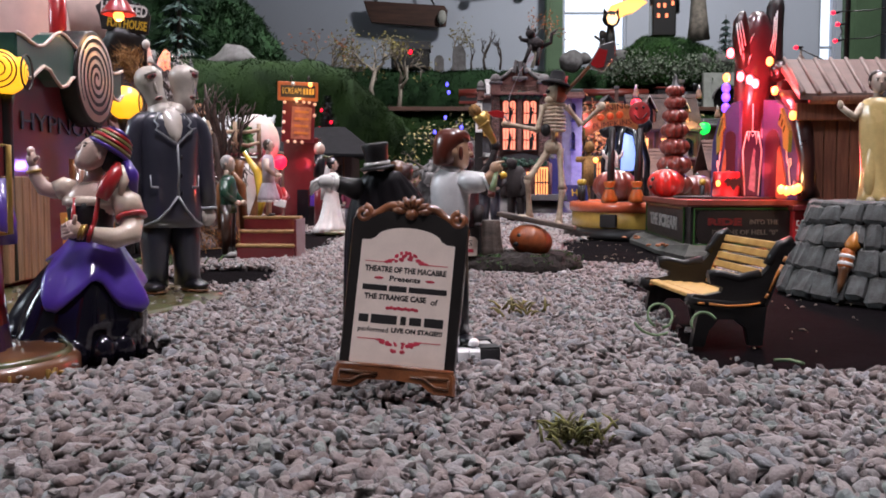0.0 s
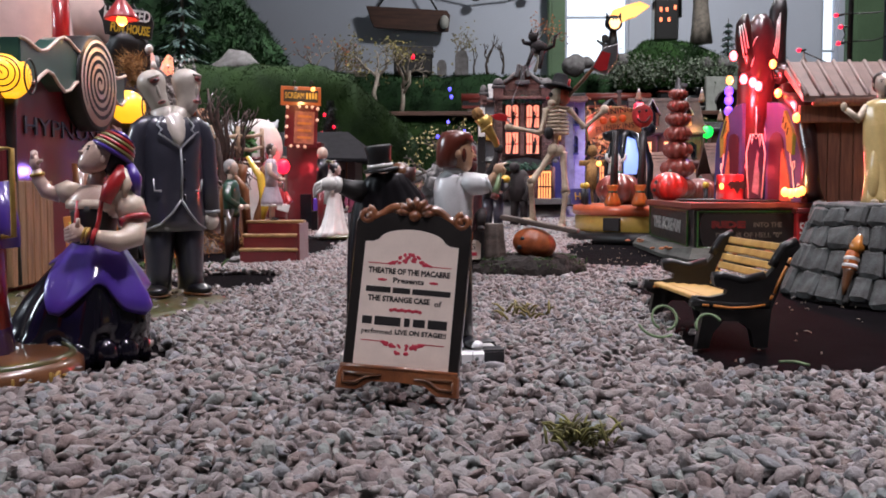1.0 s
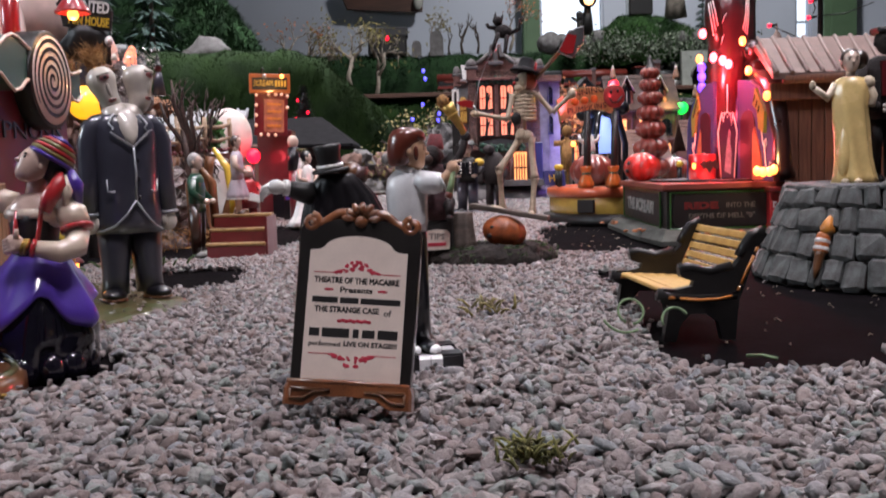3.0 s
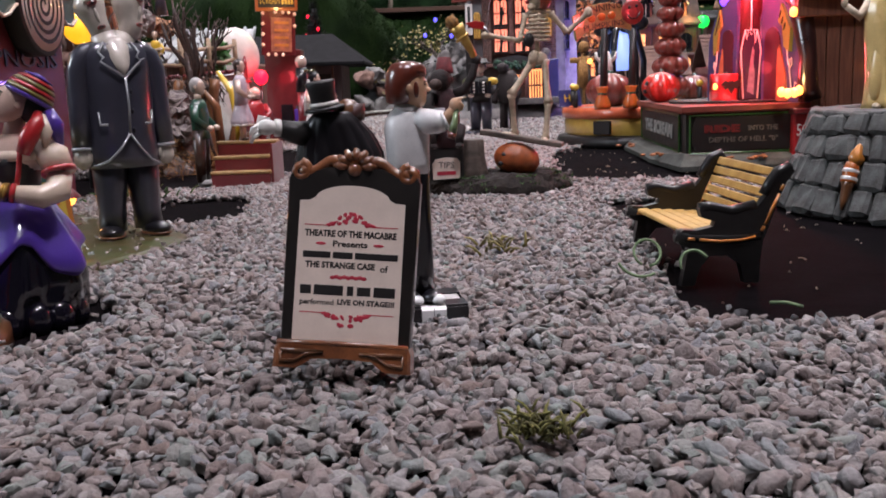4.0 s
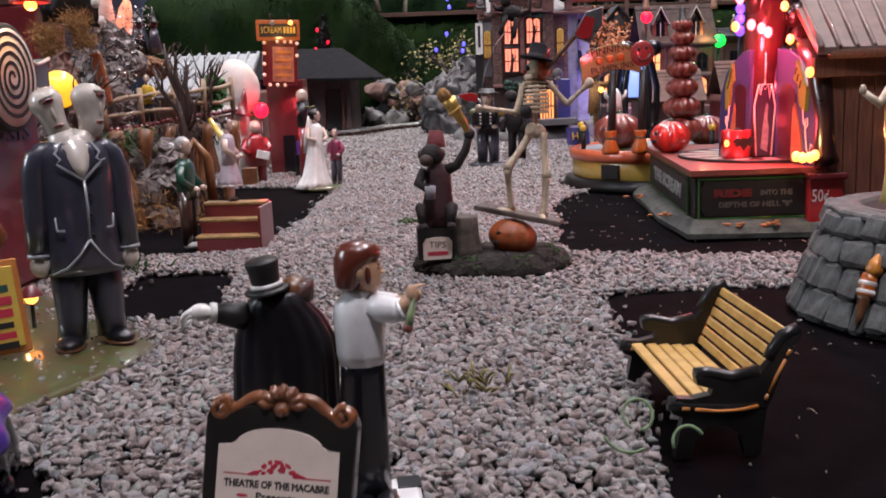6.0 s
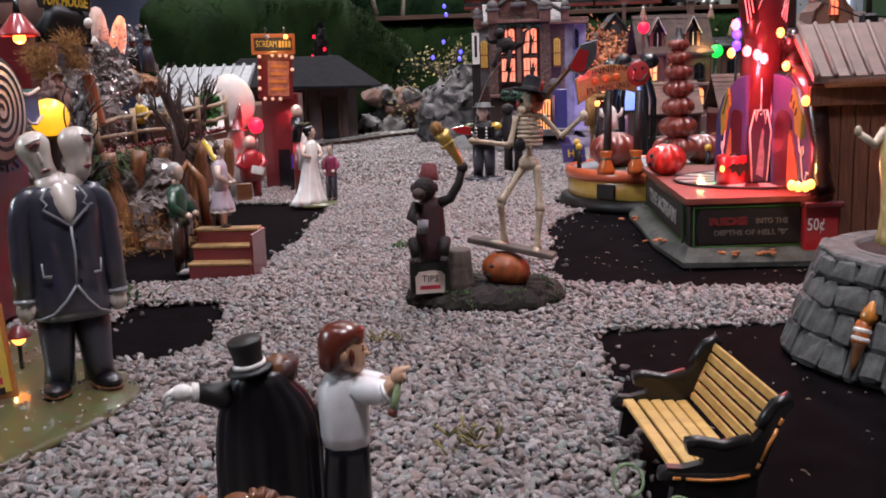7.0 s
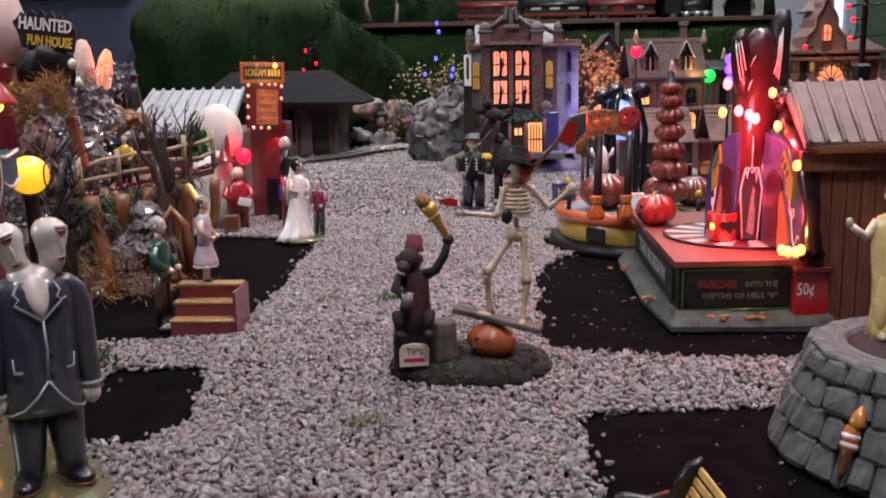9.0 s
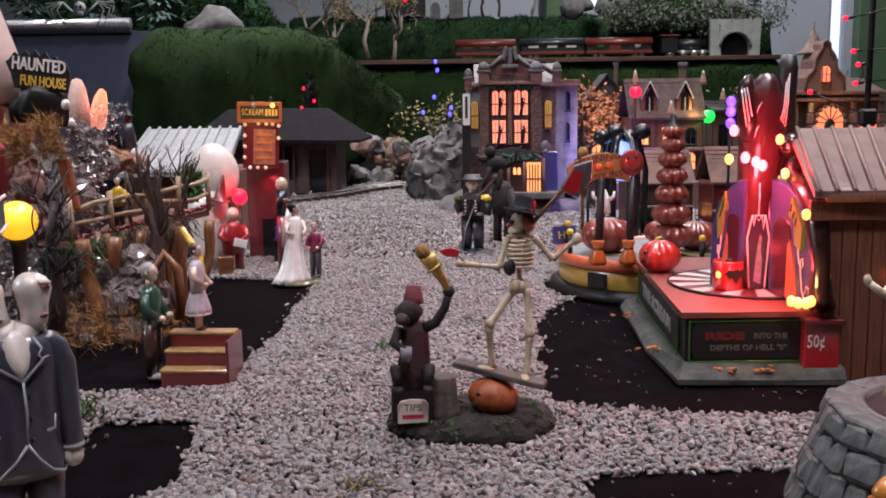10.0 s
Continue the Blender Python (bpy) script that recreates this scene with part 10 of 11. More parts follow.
    for cx in (0.0880, 0.2270):
        house_window(t, cx, Y + 0.0130 if cx > 0.1 else Y + 0.0145, 0.160, 0.0125, 0.050, gold_pane, bronze, 3, True)
    for z in (0.192, 0.134):
        house_window(t, 0.2635, Y + 0.018, z, 0.0095, 0.034, black, lilac, 1, True)
    # ground floor: dark canopy with ivy, door, lit window
    b = B()
    b.prism([(-0.042, 0.0), (0.054, 0.0), (0.044, 0.012), (0.004, 0.020), (-0.034, 0.014)], -0.032, 0.0, 0, pose(0.155, Y, 0.104))
    part("canopy", b, roof_dark, t, "dark porch canopy")
    b = B()
    for i in range(70):
        b.ball((rng.uniform(0.118, 0.205), Y - 0.033 + rng.random() * 0.004, 0.103 + rng.uniform(-0.004, 0.010)), (0.0040, 0.0030, 0.0040), 0, (rng.uniform(-40, 40), 0, 0), 6, 4)
    part("ivy", b, bpy.data.materials["teal_ivy"], t, "green ivy on the canopy")
    b = B()
    b.box((0.1800, Y - 0.012, 0.070), (0.066, 0.030, 0.070), 0, bev=0.02)
    part("porch_wall", b, rosy, t)
    house_window(t, 0.1960, Y - 0.0285, 0.040, 0.026, 0.056, pane_amber, matt_black, 4, False)
    b = B()
    b.box((0.1645, Y - 0.0285, 0.066), (0.022, 0.005, 0.058), 0)
    door = part("door", b, glaze("brown_black_door", (0.025, 0.012, 0.010)), t, "dark front door")
    for x in (0.1605, 0.1685):
        b = B()
        arched(b, x, Y - 0.0325, 0.074, 0.0055, 0.013, 0, 0.002)
        part("door_light", b, pane_amber, door)
    for x in (0.1490, 0.1785, 0.2140):
        b = B()
        b.tube([(x, Y - 0.031, 0.034), (x, Y - 0.031, 0.104)], 0.0030, 0, 8)
        part("porch_post", b, rosy, t)
    b = B()
    b.box((0.2270, Y - 0.006, 0.075), (0.030, 0.030, 0.080), 0, bev=0.05)
    part("violet_buttress", b, lilac, t, "purple painted buttress")
    b = B()
    b.ball((0.2190, Y - 0.012, 0.124), (0.010, 0.008, 0.012), 0)
    b.ball((0.2190, Y - 0.017, 0.115), (0.006, 0.005, 0.006), 0)
    part("skull_ornament", b, rock_grey, t)
    b = B()
    b.box((0.19, Y - 0.03, 0.036), (0.12, 0.06, 0.012), 0, bev=0.1)
    part("step", b, rock_grey, t)
    b = B()
    b.ball((0.165, Y + 0.08, 0.004), (0.150, 0.135, 0.036), 0, (0, 0, 0), 36, 12)
    solid("mansion_mound", b.jitter(0.010, 40), rock_grey, pose(0, 0, 0), "grey rocky mound under the mansion", "rock mound")
    # tall white plate beside it
    q = thing("white_plate_sign", pose(0.0720, 1.90, 0.165), "narrow white plate with a black slot on a dark post", "sign")
    b = B()
    b.box((0, 0, 0.03), (0.0135, 0.004, 0.058), 0, bev=0.1)
    part("plate", b, white, q)
    b = B()
    b.box((0, -0.0022, 0.034), (0.0050, 0.001, 0.040), 0)
    part("slot", b, print_black, q)
    b = B()
    b.box((0, 0.006, -0.06), (0.016, 0.006, 0.20), 0)
    part("post", b, matt_black, q)


def cottage(at, w, d, h, rh, wall_m, roof_m, label, seed, glow=pane_amber, axis="x", dormers=0, chimney=True):
    rng = random.Random(seed)
    t = thing("village_house", at, label, "house", "village houses")
    b = B()
    b.box((0, d / 2, h / 2), (w, d, h), 0, bev=0.01)
    part("wall", b, wall_m, t)
    b = B()
    gable_roof(b, -w / 2, w / 2, 0, d, h, h + rh, 0, w * 0.05, axis)
    if axis == "y":
        b.add([(-w / 2, 0.001, h), (w / 2, 0.001, h), (0, 0.001, h + rh * 0.95)], [(0, 1, 2)], 0, False)
    part("roof", b, roof_m, t)
    n = max(2, int(w / 0.035))
    for k in range(n):
        x = -w / 2 + w * (k + 0.5) / n
        for z in ((h * 0.18, h * 0.58) if h > 0.09 else (h * 0.3,)):
            house_window(t, x, -0.001, z, w * 0.42 / n, h * 0.26, glow if rng.random() < 0.6 else black, matt_black, 1, rng.random() < 0.5)
    for k in range(dormers):
        x = -w / 2 + w * (k + 0.5) / dormers
        b = B()
        b.box((x, d * 0.14, h + rh * 0.28), (w * 0.2, d * 0.2, rh * 0.5), 0, bev=0.02)
        gable_roof(b, x - w * 0.11, x + w * 0.11, d * 0.02, d * 0.30, h + rh * 0.5, h + rh * 0.92, 1, 0.002, "y")
        dm = part("dormer", b, [wall_m, roof_m], t)
        b = B()
        b.prism([(x - w * 0.06, h + rh * 0.18), (x + w * 0.06, h + rh * 0.18), (x + w * 0.06, h + rh * 0.48), (x, h + rh * 0.7), (x - w * 0.06, h + rh * 0.48)], d * 0.035, d * 0.04, 0)
        part("dormer_window", b, black, dm)
        b = B()
        b.tube([(x - w * 0.12, d * 0.0, h + rh * 0.47), (x, d * 0.0, h + rh * 0.90), (x + w * 0.12, d * 0.0, h + rh * 0.47)], w * 0.012, 0, 6)
        b.box((x, d * 0.02, h + rh * 0.34), (w * 0.012, 0.001, rh * 0.34), 0)
        part("gable_trim", b, print_grey, dm, "pale gable trim")
    if chimney:
        b = B()
        b.box((w * 0.32, d * 0.6, h + rh * 0.9), (w * 0.09, w * 0.09, rh * 0.9), 0, bev=0.06)
        part("chimney", b, brick_red, t)
        b = B()
        b.box((w * 0.32, d * 0.6, h + rh * 1.36), (w * 0.12, w * 0.12, rh * 0.10), 0, bev=0.1)
        part("chimney_cap", b, rock_grey, t)
    # timber framing, ledge and corner posts
    for k in range(n + 1):
        b = B()
        b.box((-w / 2 + w * k / n, -0.0015, h / 2), (w * 0.025, 0.004, h), 0, bev=0.1)
        part("timber", b, dark_wood, t)
    for z in (0.02, 0.50, 0.97):
        b = B()
        b.box((0, -0.003 - (0.004 if z == 0.5 else 0), h * z), (w * 1.03, 0.006 + (0.008 if z == 0.5 else 0), h * 0.045), 0, bev=0.1)
        part("ledge", b, dark_wood if z != 0.5 else roof_brown, t)
    # shingle courses
    if axis == "x":
        for k in range(1, 8):
            u = k / 8
            b = B()
            b.box((0, d / 2 * u, h + rh * u + 0.0016), (w * 1.10, 0.0030, 0.0016), 0, (math.degrees(math.atan2(rh, d / 2)), 0, 0), 0.2)
            part("shingle_course", b.jitter(0.0006, 160), roof_m, t)
    return t


def village():
    cottage(pose(0.455, 1.93, 0.055), 0.135, 0.11, 0.120, 0.075, wood_red, mat("mossy_shingle", (0.066, 0.038, 0.031), 0.8, vary=0.4, scale=90, bump=0.4), "brown timber house with dormers and a lit porch", 3, dormers=2)
    for x, y, z in ((0.392, 1.925, 0.238), (0.520, 1.925, 0.236), (0.455, 1.90, 0.180), (0.700, 2.035, 0.204), (0.590, 2.035, 0.204)):
        b = B()
        b.lathe([(0.0075, 0.0), (0.0065, 0.006), (0.0040, 0.016), (0.0018, 0.024), (0.0001, 0.026)], 0, None, 12)
        s = solid("roof_spike", b, mat("tan_spike", (0.36, 0.22, 0.15), 0.5, coat=0.5, vary=0.3, scale=120, bump=0.1) if "tan_spike" not in bpy.data.materials else bpy.data.materials["tan_spike"], pose(x, y, z), "small pale-tipped spike on a roof corner", "ornament", "roof spikes")
        b = B()
        b.lathe([(0.0036, 0.0178), (0.0022, 0.0235), (0.0001, 0.0275)], 0, None, 10)
        part("tip", b, bone_white, s, "white tip")
    b = B()
    b.box((0, 0, 0), (0.30, 0.26, 0.058), 0, bev=0.05)
    solid("village_terrace", b.jitter(0.004, 30), rock_brown, pose(0.47, 2.02, 0.027), "brown terrace block under the houses", "terrace")
    cottage(pose(0.385, 2.20, 0.05), 0.09, 0.10, 0.16, 0.06, brick_red, roof_dark, "narrow brick house with a dark roof", 4, axis="y")
    cottage(pose(0.650, 2.03, 0.0), 0.16, 0.11, 0.188, 0.018, brick_red, roof_dark, "dark red shop house with small lit windows", 5)
    cottage(pose(0.375, 1.62, 0.0), 0.10, 0.09, 0.075, 0.05, dark_wood, rock_brown, "low dark timber cottage with an amber window", 6, chimney=False)
    cottage(pose(0.47, 1.50, 0.0), 0.09, 0.08, 0.085, 0.05, dark_red, rock_brown, "small brown stall with a lit window", 7, chimney=False)
    # church with a spire and a round glowing doorway
    t = thing("red_church", pose(0.795, 2.02, 0.0, 0, 0, 8), "red brick house with a curved turret and lit arch", "house", "village houses")
    b = B()
    b.box((0.02, 0.09, 0.11), (0.190, 0.17, 0.22), 0, bev=0.02)
    part("wall", b, brick_red, t)
    b = B()
    gable_roof(b, -0.075, 0.115, 0.0, 0.18, 0.218, 0.250, 0, 0.008, "x")
    part("roof", b, mat("church_shingle", (0.10, 0.05, 0.04), 0.6, coat=0.3, vary=0.4, scale=120, bump=0.4), t)
    for z, e in ((0.118, 0.004), (0.205, 0.007), (0.218, 0.011)):
        b = B()
        b.box((0.02, -0.003, z), (0.196 + e, 0.012 + e, 0.0075), 0, bev=0.15)
        part("stone_ledge", b, mat("rosy_stone", (0.20, 0.10, 0.085), 0.6, coat=0.4, vary=0.4, scale=140, bump=0.3) if "rosy_stone" not in bpy.data.materials else bpy.data.materials["rosy_stone"], t)
    for x in (-0.072, -0.040, 0.052, 0.112):
        for i in range(9):
            b = B()
            b.box((x, -0.004, 0.010 + 0.0225 * i), (0.014 if i % 2 else 0.010, 0.010, 0.020), 0, bev=0.12)
            part("corner_stone", b, bpy.data.materials["rosy_stone"], t)
    b = B()
    half = [(0.0, 0.098), (0.007, 0.092), (0.009, 0.080), (0.016, 0.072), (0.022, 0.060), (0.023, 0.044), (0.031, 0.034), (0.040, 0.026), (0.042, 0.0)]
    b.prism([(-0.015 - x, 0.222 + z) for x, z in half] + [(-0.015 + x, 0.222 + z) for x, z in reversed(half[1:])], -0.012, 0.045, 0)
    part("curved_gable", b, brick_red, t, "curved red gable")
    b = B()
    b.tube([(-0.015 - x, -0.012, 0.222 + z) for x, z in reversed(half)] + [(-0.015 + x, -0.012, 0.222 + z) for x, z in half[1:]], 0.0030, 0, 8)
    part("gable_coping", b, bpy.data.materials["rosy_stone"], t, "rosy stone coping")
    b = B()
    b.lathe([(0.034, 0.0), (0.033, 0.004), (0.020, 0.012), (0.013, 0.026), (0.008, 0.038), (0.003, 0.046), (0.0014, 0.062), (0.0001, 0.064)], 0, pose(-0.015, 0.040, 0.296, 0, 0, 45), 4)
    part("spire", b, mat("old_shingle", (0.18, 0.12, 0.10), 0.7, vary=0.4, scale=120, bump=0.4), t)
    house_window(t, -0.015, -0.0135, 0.240, 0.017, 0.030, pane_glow, dark_red, 1)
    b = B()
    arched(b, 0.005, -0.0015, 0.130, 0.056, 0.062, 0)
    arch = part("arch_window", b, pane_glow, t, "round lit arch window")
    b = B()
    for k in range(7):
        a = math.pi * k / 6
        b.box((0.005 + 0.014 * math.cos(a), -0.003, 0.160 + 0.014 * math.sin(a)), (0.002, 0.002, 0.028), 0, (0, 90 - math.degrees(a), 0))
    b.ball((0.004, -0.003, 0.150), (0.012, 0.003, 0.018), 0)
    part("arch_bars", b, matt_black, arch)
    b = B()
    for k in range(9):
        a = math.pi * k / 8
        b.ball((0.005 + 0.031 * math.cos(a), -0.004, 0.162 + 0.031 * math.sin(a)), (0.0048, 0.004, 0.0048), 0)
    part("keystones", b, rock_grey, arch)
    for x in (0.075, 0.098):
        house_window(t, x, -0.001, 0.130, 0.013, 0.030, pane_glow, dark_red, 1, False)
    # bulbs on posts and in trees among the houses
    for n, c, m, r, lab in (("red_lantern", (0.388, 1.90, 0.224), bulb_red, 0.0105, "glowing red lantern on a pole"), ("green_lantern", (0.534, 1.935, 0.177), bulb_green, 0.0125, "glowing green lantern on a pole"),
                            ("amber_lantern", (0.505, 1.96, 0.185), bulb_warm, 0.0085, "glowing amber lantern on a pole"), ("amber_lantern", (0.235, 1.45, 0.10), bulb_warm, 0.004, "small amber lantern on a pole")):
        q = thing(n, pose(c[0], c[1], 0.0), lab, "lantern", "pole lanterns")
        b = B()
        b.tube([(0, 0.004, 0), (0, 0.004, c[2])], 0.0022, 0, 6)
        part("pole", b, iron, q)
        b = B()
        b.lathe([(r * 0.2, -r * 1.1), (r * 0.8, -r * 0.7), (r, 0.0), (r * 0.8, r * 0.6), (r * 0.25, r * 0.95)], 0, pose(0, 0, c[2]), 16, 0.12, 8)
        part("glass", b, m, q)
        b = B()
        b.lathe([(r * 0.5, r * 0.85), (r * 0.2, r * 1.2), (0.0001, r * 1.6)], 0, pose(0, 0, c[2]), 10)
        part("cap", b, iron, q)
    q = thing("violet_light_stack", pose(0.405, 1.36, 0.0), "stack of glowing violet bulbs on a thin pole", "lamp")
    b = B()
    b.tube([(0, 0, 0), (0, 0, 0.205)], 0.0018, 0, 6)
    part("pole", b, iron, q)
    for z in (0.172, 0.187, 0.200):
        b = B()
        b.ball((0, -0.003, z), (0.0062, 0.0062, 0.0072), 0, seg=12, rings=8)
        part("violet_bulb", b, bulb_violet, q)
    # dark spider-like arbour with a cold light in it
    q = thing("dark_arbour", pose(0.300, 1.55, 0.0), "black shiny arbour with a cold blue glow inside", "arbour")
    for k in range(6):
        a = radians(60 * k)
        b = B()
        b.tube([(0.034 * math.cos(a), 0.03 * math.sin(a), 0.0), (0.036 * math.cos(a), 0.032 * math.sin(a), 0.10), (0.024 * math.cos(a), 0.022 * math.sin(a), 0.145), (0, 0, 0.158)], [0.005, 0.005, 0.0055, 0.006], 0, 8)
        part("rib", b, black, q)
    b = B()
    b.lathe([(0.012, 0.085), (0.017, 0.11), (0.012, 0.14), (0.0001, 0.15)], 0, None, 12, 0.3, 4)
    part("cold_flame", b, mat("cold_flame", (0.5, 0.6, 1), 0.3, vary=0, bump=0, emit=(0.25, 0.38, 1.0), glow=1.3), q, "pale blue glowing flame")
    b = B()
    for k in range(4):
        b.ball((-0.03 + 0.02 * k, 0.0, 0.150 + 0.008 * (k % 2)), (0.014, 0.012, 0.012), 0)
    part("roof_lump", b, black, q)
    q = thing("scarecrow_figure", pose(0.248, 1.60, 0.0), "pale straw scarecrow on a post by the mansion", "scarecrow")
    b = B()
    b.tube([(0, 0, 0), (0, 0, 0.12)], 0.003, 0, 6)
    b.tube([(-0.022, 0, 0.105), (0.022, 0, 0.105)], 0.0045, 0, 8)
    b.ball((0, 0, 0.125), (0.0085, 0.008, 0.010), 0)
    b.body([(0.06, 0, 0, 0.011, 0.008), (0.11, 0, 0, 0.009, 0.007)], 0, 14, 5, 0.1)
    part("body", b.jitter(0.002, 150), straw, q)
    # garden tree with blue lights
    t = tree("blue_light_tree", pose(0.010, 2.35, 0.0), 0.30, True, leaf_yellow, "yellow-green garden tree strung with blue lights", 21, 5, 0.010)
    bulbs(t, [(0.0, -0.03, 0.305), (0.004, -0.04, 0.285), (-0.004, -0.03, 0.225), (0.035, -0.05, 0.20), (0.032, -0.05, 0.185), (-0.03, -0.02, 0.19)], bulb_blue, 0.0040, "blue_bulb", "glowing blue bulb")
    for x, y, z, h, m, sd, n in ((0.315, 2.03, 0.05, 0.21, leaf_orange, 31, 14), (0.33, 2.16, 0.04, 0.24, leaf_orange, 22, 14), (0.36, 2.22, 0.05, 0.18, leaf_orange, 23, 12), (-0.03, 2.30, 0.0, 0.24, leaf_yellow, 24, 4), (0.92, 2.45, 0.0, 0.34, leaf_yellow, 25, 4), (0.70, 2.3, 0.0, 0.32, leaf_yellow, 26, 4), (1.02, 2.1, 0.0, 0.26, leaf_yellow, 27, 6), (0.76, 2.30, 0.0, 0.24, leaf_yellow, 28, 5)):
        tree("autumn_tree", pose(x, y, z), h, True, m, "thin autumn tree with orange or yellow leaves", sd, n, 0.011)


def rocks_and_rail():
    rng = random.Random(3)
    for i in range(34):
        u = i / 33
        x, y = -0.20 + 0.30 * u + rng.gauss(0, 0.012), 2.66 + 0.10 * math.sin(u * 5) + rng.gauss(0, 0.03)
        r = rng.uniform(0.024, 0.046)
        b = B()
        b.ball((0, 0, 0), (r, r * 0.8, r * 0.75), 0, (rng.uniform(-30, 30), rng.uniform(-30, 30), rng.uniform(0, 180)), 26, 18)
        b.jitter(r * 0.35, 28 + 10 * rng.random(), i * 3.0).jitter(r * 0.22, 90, i * 2.0).jitter(r * 0.08, 260, i * 2.0)
        z = rng.choice((0.015, 0.03, 0.062, 0.095)) if u < 0.9 else 0.02
        solid("boulder", b, rock_brown if rng.random() < 0.55 else rock_grey, pose(x, y, z), "rough brown or grey boulder below the hedge", "rock", "boulders")
    b = B()
    b.ball((0, 0, 0), (0.095, 0.08, 0.13), 0, (0, 0, 0), 90, 64)
    solid("crag", b.jitter(0.03, 22).jitter(0.014, 70).jitter(0.007, 190).jitter(0.002, 500), rock_grey, pose(0.055, 2.20, 0.03), "grey stone crag beside the mansion", "rock")
    t = thing("railway_track", pose(0, 0, 0), "low model railway track with pale steel rails", "railway track")
    line = [(-0.42, 2.06), (-0.30, 2.13), (-0.22, 2.24), (-0.15, 2.40), (-0.07, 2.52), (0.04, 2.58)]
    for s in (-1, 1):
        b = B()
        b.tube([(x - s * 0.012, y + s * 0.018, 0.0125) for x, y in line], 0.0022, 0, 6)
        part("rail", b, steel, t)
    for i in range(26):
        u = i / 25 * (len(line) - 1)
        k = min(int(u), len(line) - 2)
        x, y = (line[k][j] + (line[k + 1][j] - line[k][j]) * (u - k) for j in (0, 1))
        a = math.degrees(math.atan2(line[k + 1][1] - line[k][1], line[k + 1][0] - line[k][0]))
        b = B()
        b.box((0, 0, 0), (0.007, 0.062, 0.006), 0)
        part("sleeper", b, dark_wood, t, "", pose(x, y, 0.008, 0, 0, a))


def train():
    orange_car = mat("orange_car_paint", (0.13, 0.018, 0.012), 0.4, coat=0.4, vary=0.15, scale=30, bump=0.03, fine=200)
    black_car = mat("black_car_paint", (0.012, 0.012, 0.014), 0.4, coat=0.3, vary=0.3, scale=30, bump=0.03, fine=200)
    for x, w, kind in ((0.215, 0.27, 0), (0.525, 0.29, 1), (0.835, 0.30, 2)):
        t = thing("train_car", pose(x, 4.60, 0.428), "black and orange toy train car on the ledge", "train car", "train cars")
        b = B()
        b.box((0, 0, 0.052), (w, 0.075, 0.062), 0, bev=0.05)
        part("body", b, black_car, t)
        b = B()
        b.box((0, -0.001, 0.024), (w + 0.006, 0.080, 0.014), 0, bev=0.1)
        part("underframe", b, orange_car, t)
        b = B()
        b.lathe([(0.045, -w / 2 - 0.004), (0.045, w / 2 + 0.004)], 0, pose(0, 0, 0.068, 0, 90, 0) @ Matrix.Diagonal((0.55, 1, 1, 1)), 20)
        part("roof", b, orange_car if kind != 1 else black_car, t)
        if kind == 2:
            b = B()
            b.box((-0.02, -0.0385, 0.052), (0.05, 0.003, 0.056), 0)
            part("door", b, orange_car, t)
            b = B()
            b.lathe([(0.0001, 0), (0.018, 0), (0.018, 0.003), (0.0001, 0.003)], 0, pose(-0.085, -0.037, 0.055, 90, 0, 0), 20)
            part("round_badge", b, green_line, t)
            b = B()
            b.lathe([(0.0001, 0), (0.016, 0), (0.016, 0.003), (0.0001, 0.003)], 0, pose(0.085, -0.037, 0.055, 90, 0, 0), 20)
            part("pale_badge", b, print_grey, t)
        else:
            for k in range(3):
                b = B()
                b.box((-w * 0.3 + w * 0.3 * k, -0.0385, 0.056), (w * 0.16, 0.003, 0.018), 0)
                part("lettering_bar", b, print_grey if kind else orange_car, t)
        for k in (-0.36, -0.26, 0.26, 0.36):
            b = B()
            b.lathe([(0.012, -0.03), (0.013, 0), (0.012, 0.03)], 0, pose(w * k, 0, 0.012, 90, 0, 0), 14)
            part("wheel", b, steel, t)
    t = thing("steam_engine", pose(1.135, 4.60, 0.428), "black toy steam engine with an orange cab", "train engine")
    b = B()
    b.tube([(-0.02, 0, 0.055), (0.105, 0, 0.055)], 0.026, 0, 18)
    part("boiler", b, black_car, t)
    b = B()
    b.box((-0.065, 0, 0.055), (0.075, 0.07, 0.075), 0, bev=0.05)
    cab = part("cab", b, black_car, t)
    b = B()
    b.box((-0.065, 0, 0.096), (0.088, 0.082, 0.008), 0, bev=0.2)
    part("cab_roof", b, orange_car, cab)
    for x, h in ((0.085, 0.04), (0.03, 0.022)):
        b = B()
        b.lathe([(0.008, 0.078), (0.009, 0.078 + h * 0.7), (0.014, 0.078 + h), (0.0001, 0.078 + h)], 0, pose(x, 0, 0), 14)
        part("chimney", b, black_car, t)
    b = B()
    b.box((0.03, -0.001, 0.022), (0.19, 0.06, 0.010), 0)
    part("running_board", b, steel, t)
    for k in (-0.06, 0.0, 0.05, 0.09):
        b = B()
        b.lathe([(0.015, -0.032), (0.0165, 0), (0.015, 0.032)], 0, pose(k, 0, 0.014, 90, 0, 0), 16)
        part("wheel", b, steel, t)
    # tunnel portal
    t = thing("tunnel_portal", pose(1.357, 4.52, 0.405), "grey stone tunnel portal with a dark arch", "tunnel")
    b = B()
    out = [(-0.112, 0.0), (-0.064, 0.0)] + [(0.066 * math.cos(q), 0.062 + 0.062 * math.sin(q)) for q in np.linspace(math.pi, 0, 15)] + [(0.064, 0.0), (0.112, 0.0), (0.116, 0.185), (-0.116, 0.185)]
    b.prism(out, 0.0, 0.03, 0)
    part("face", b, mat("portal_stone", (0.30, 0.31, 0.28), 0.85, vary=0.2, scale=25, bump=0.3, fine=200), t)
    b = B()
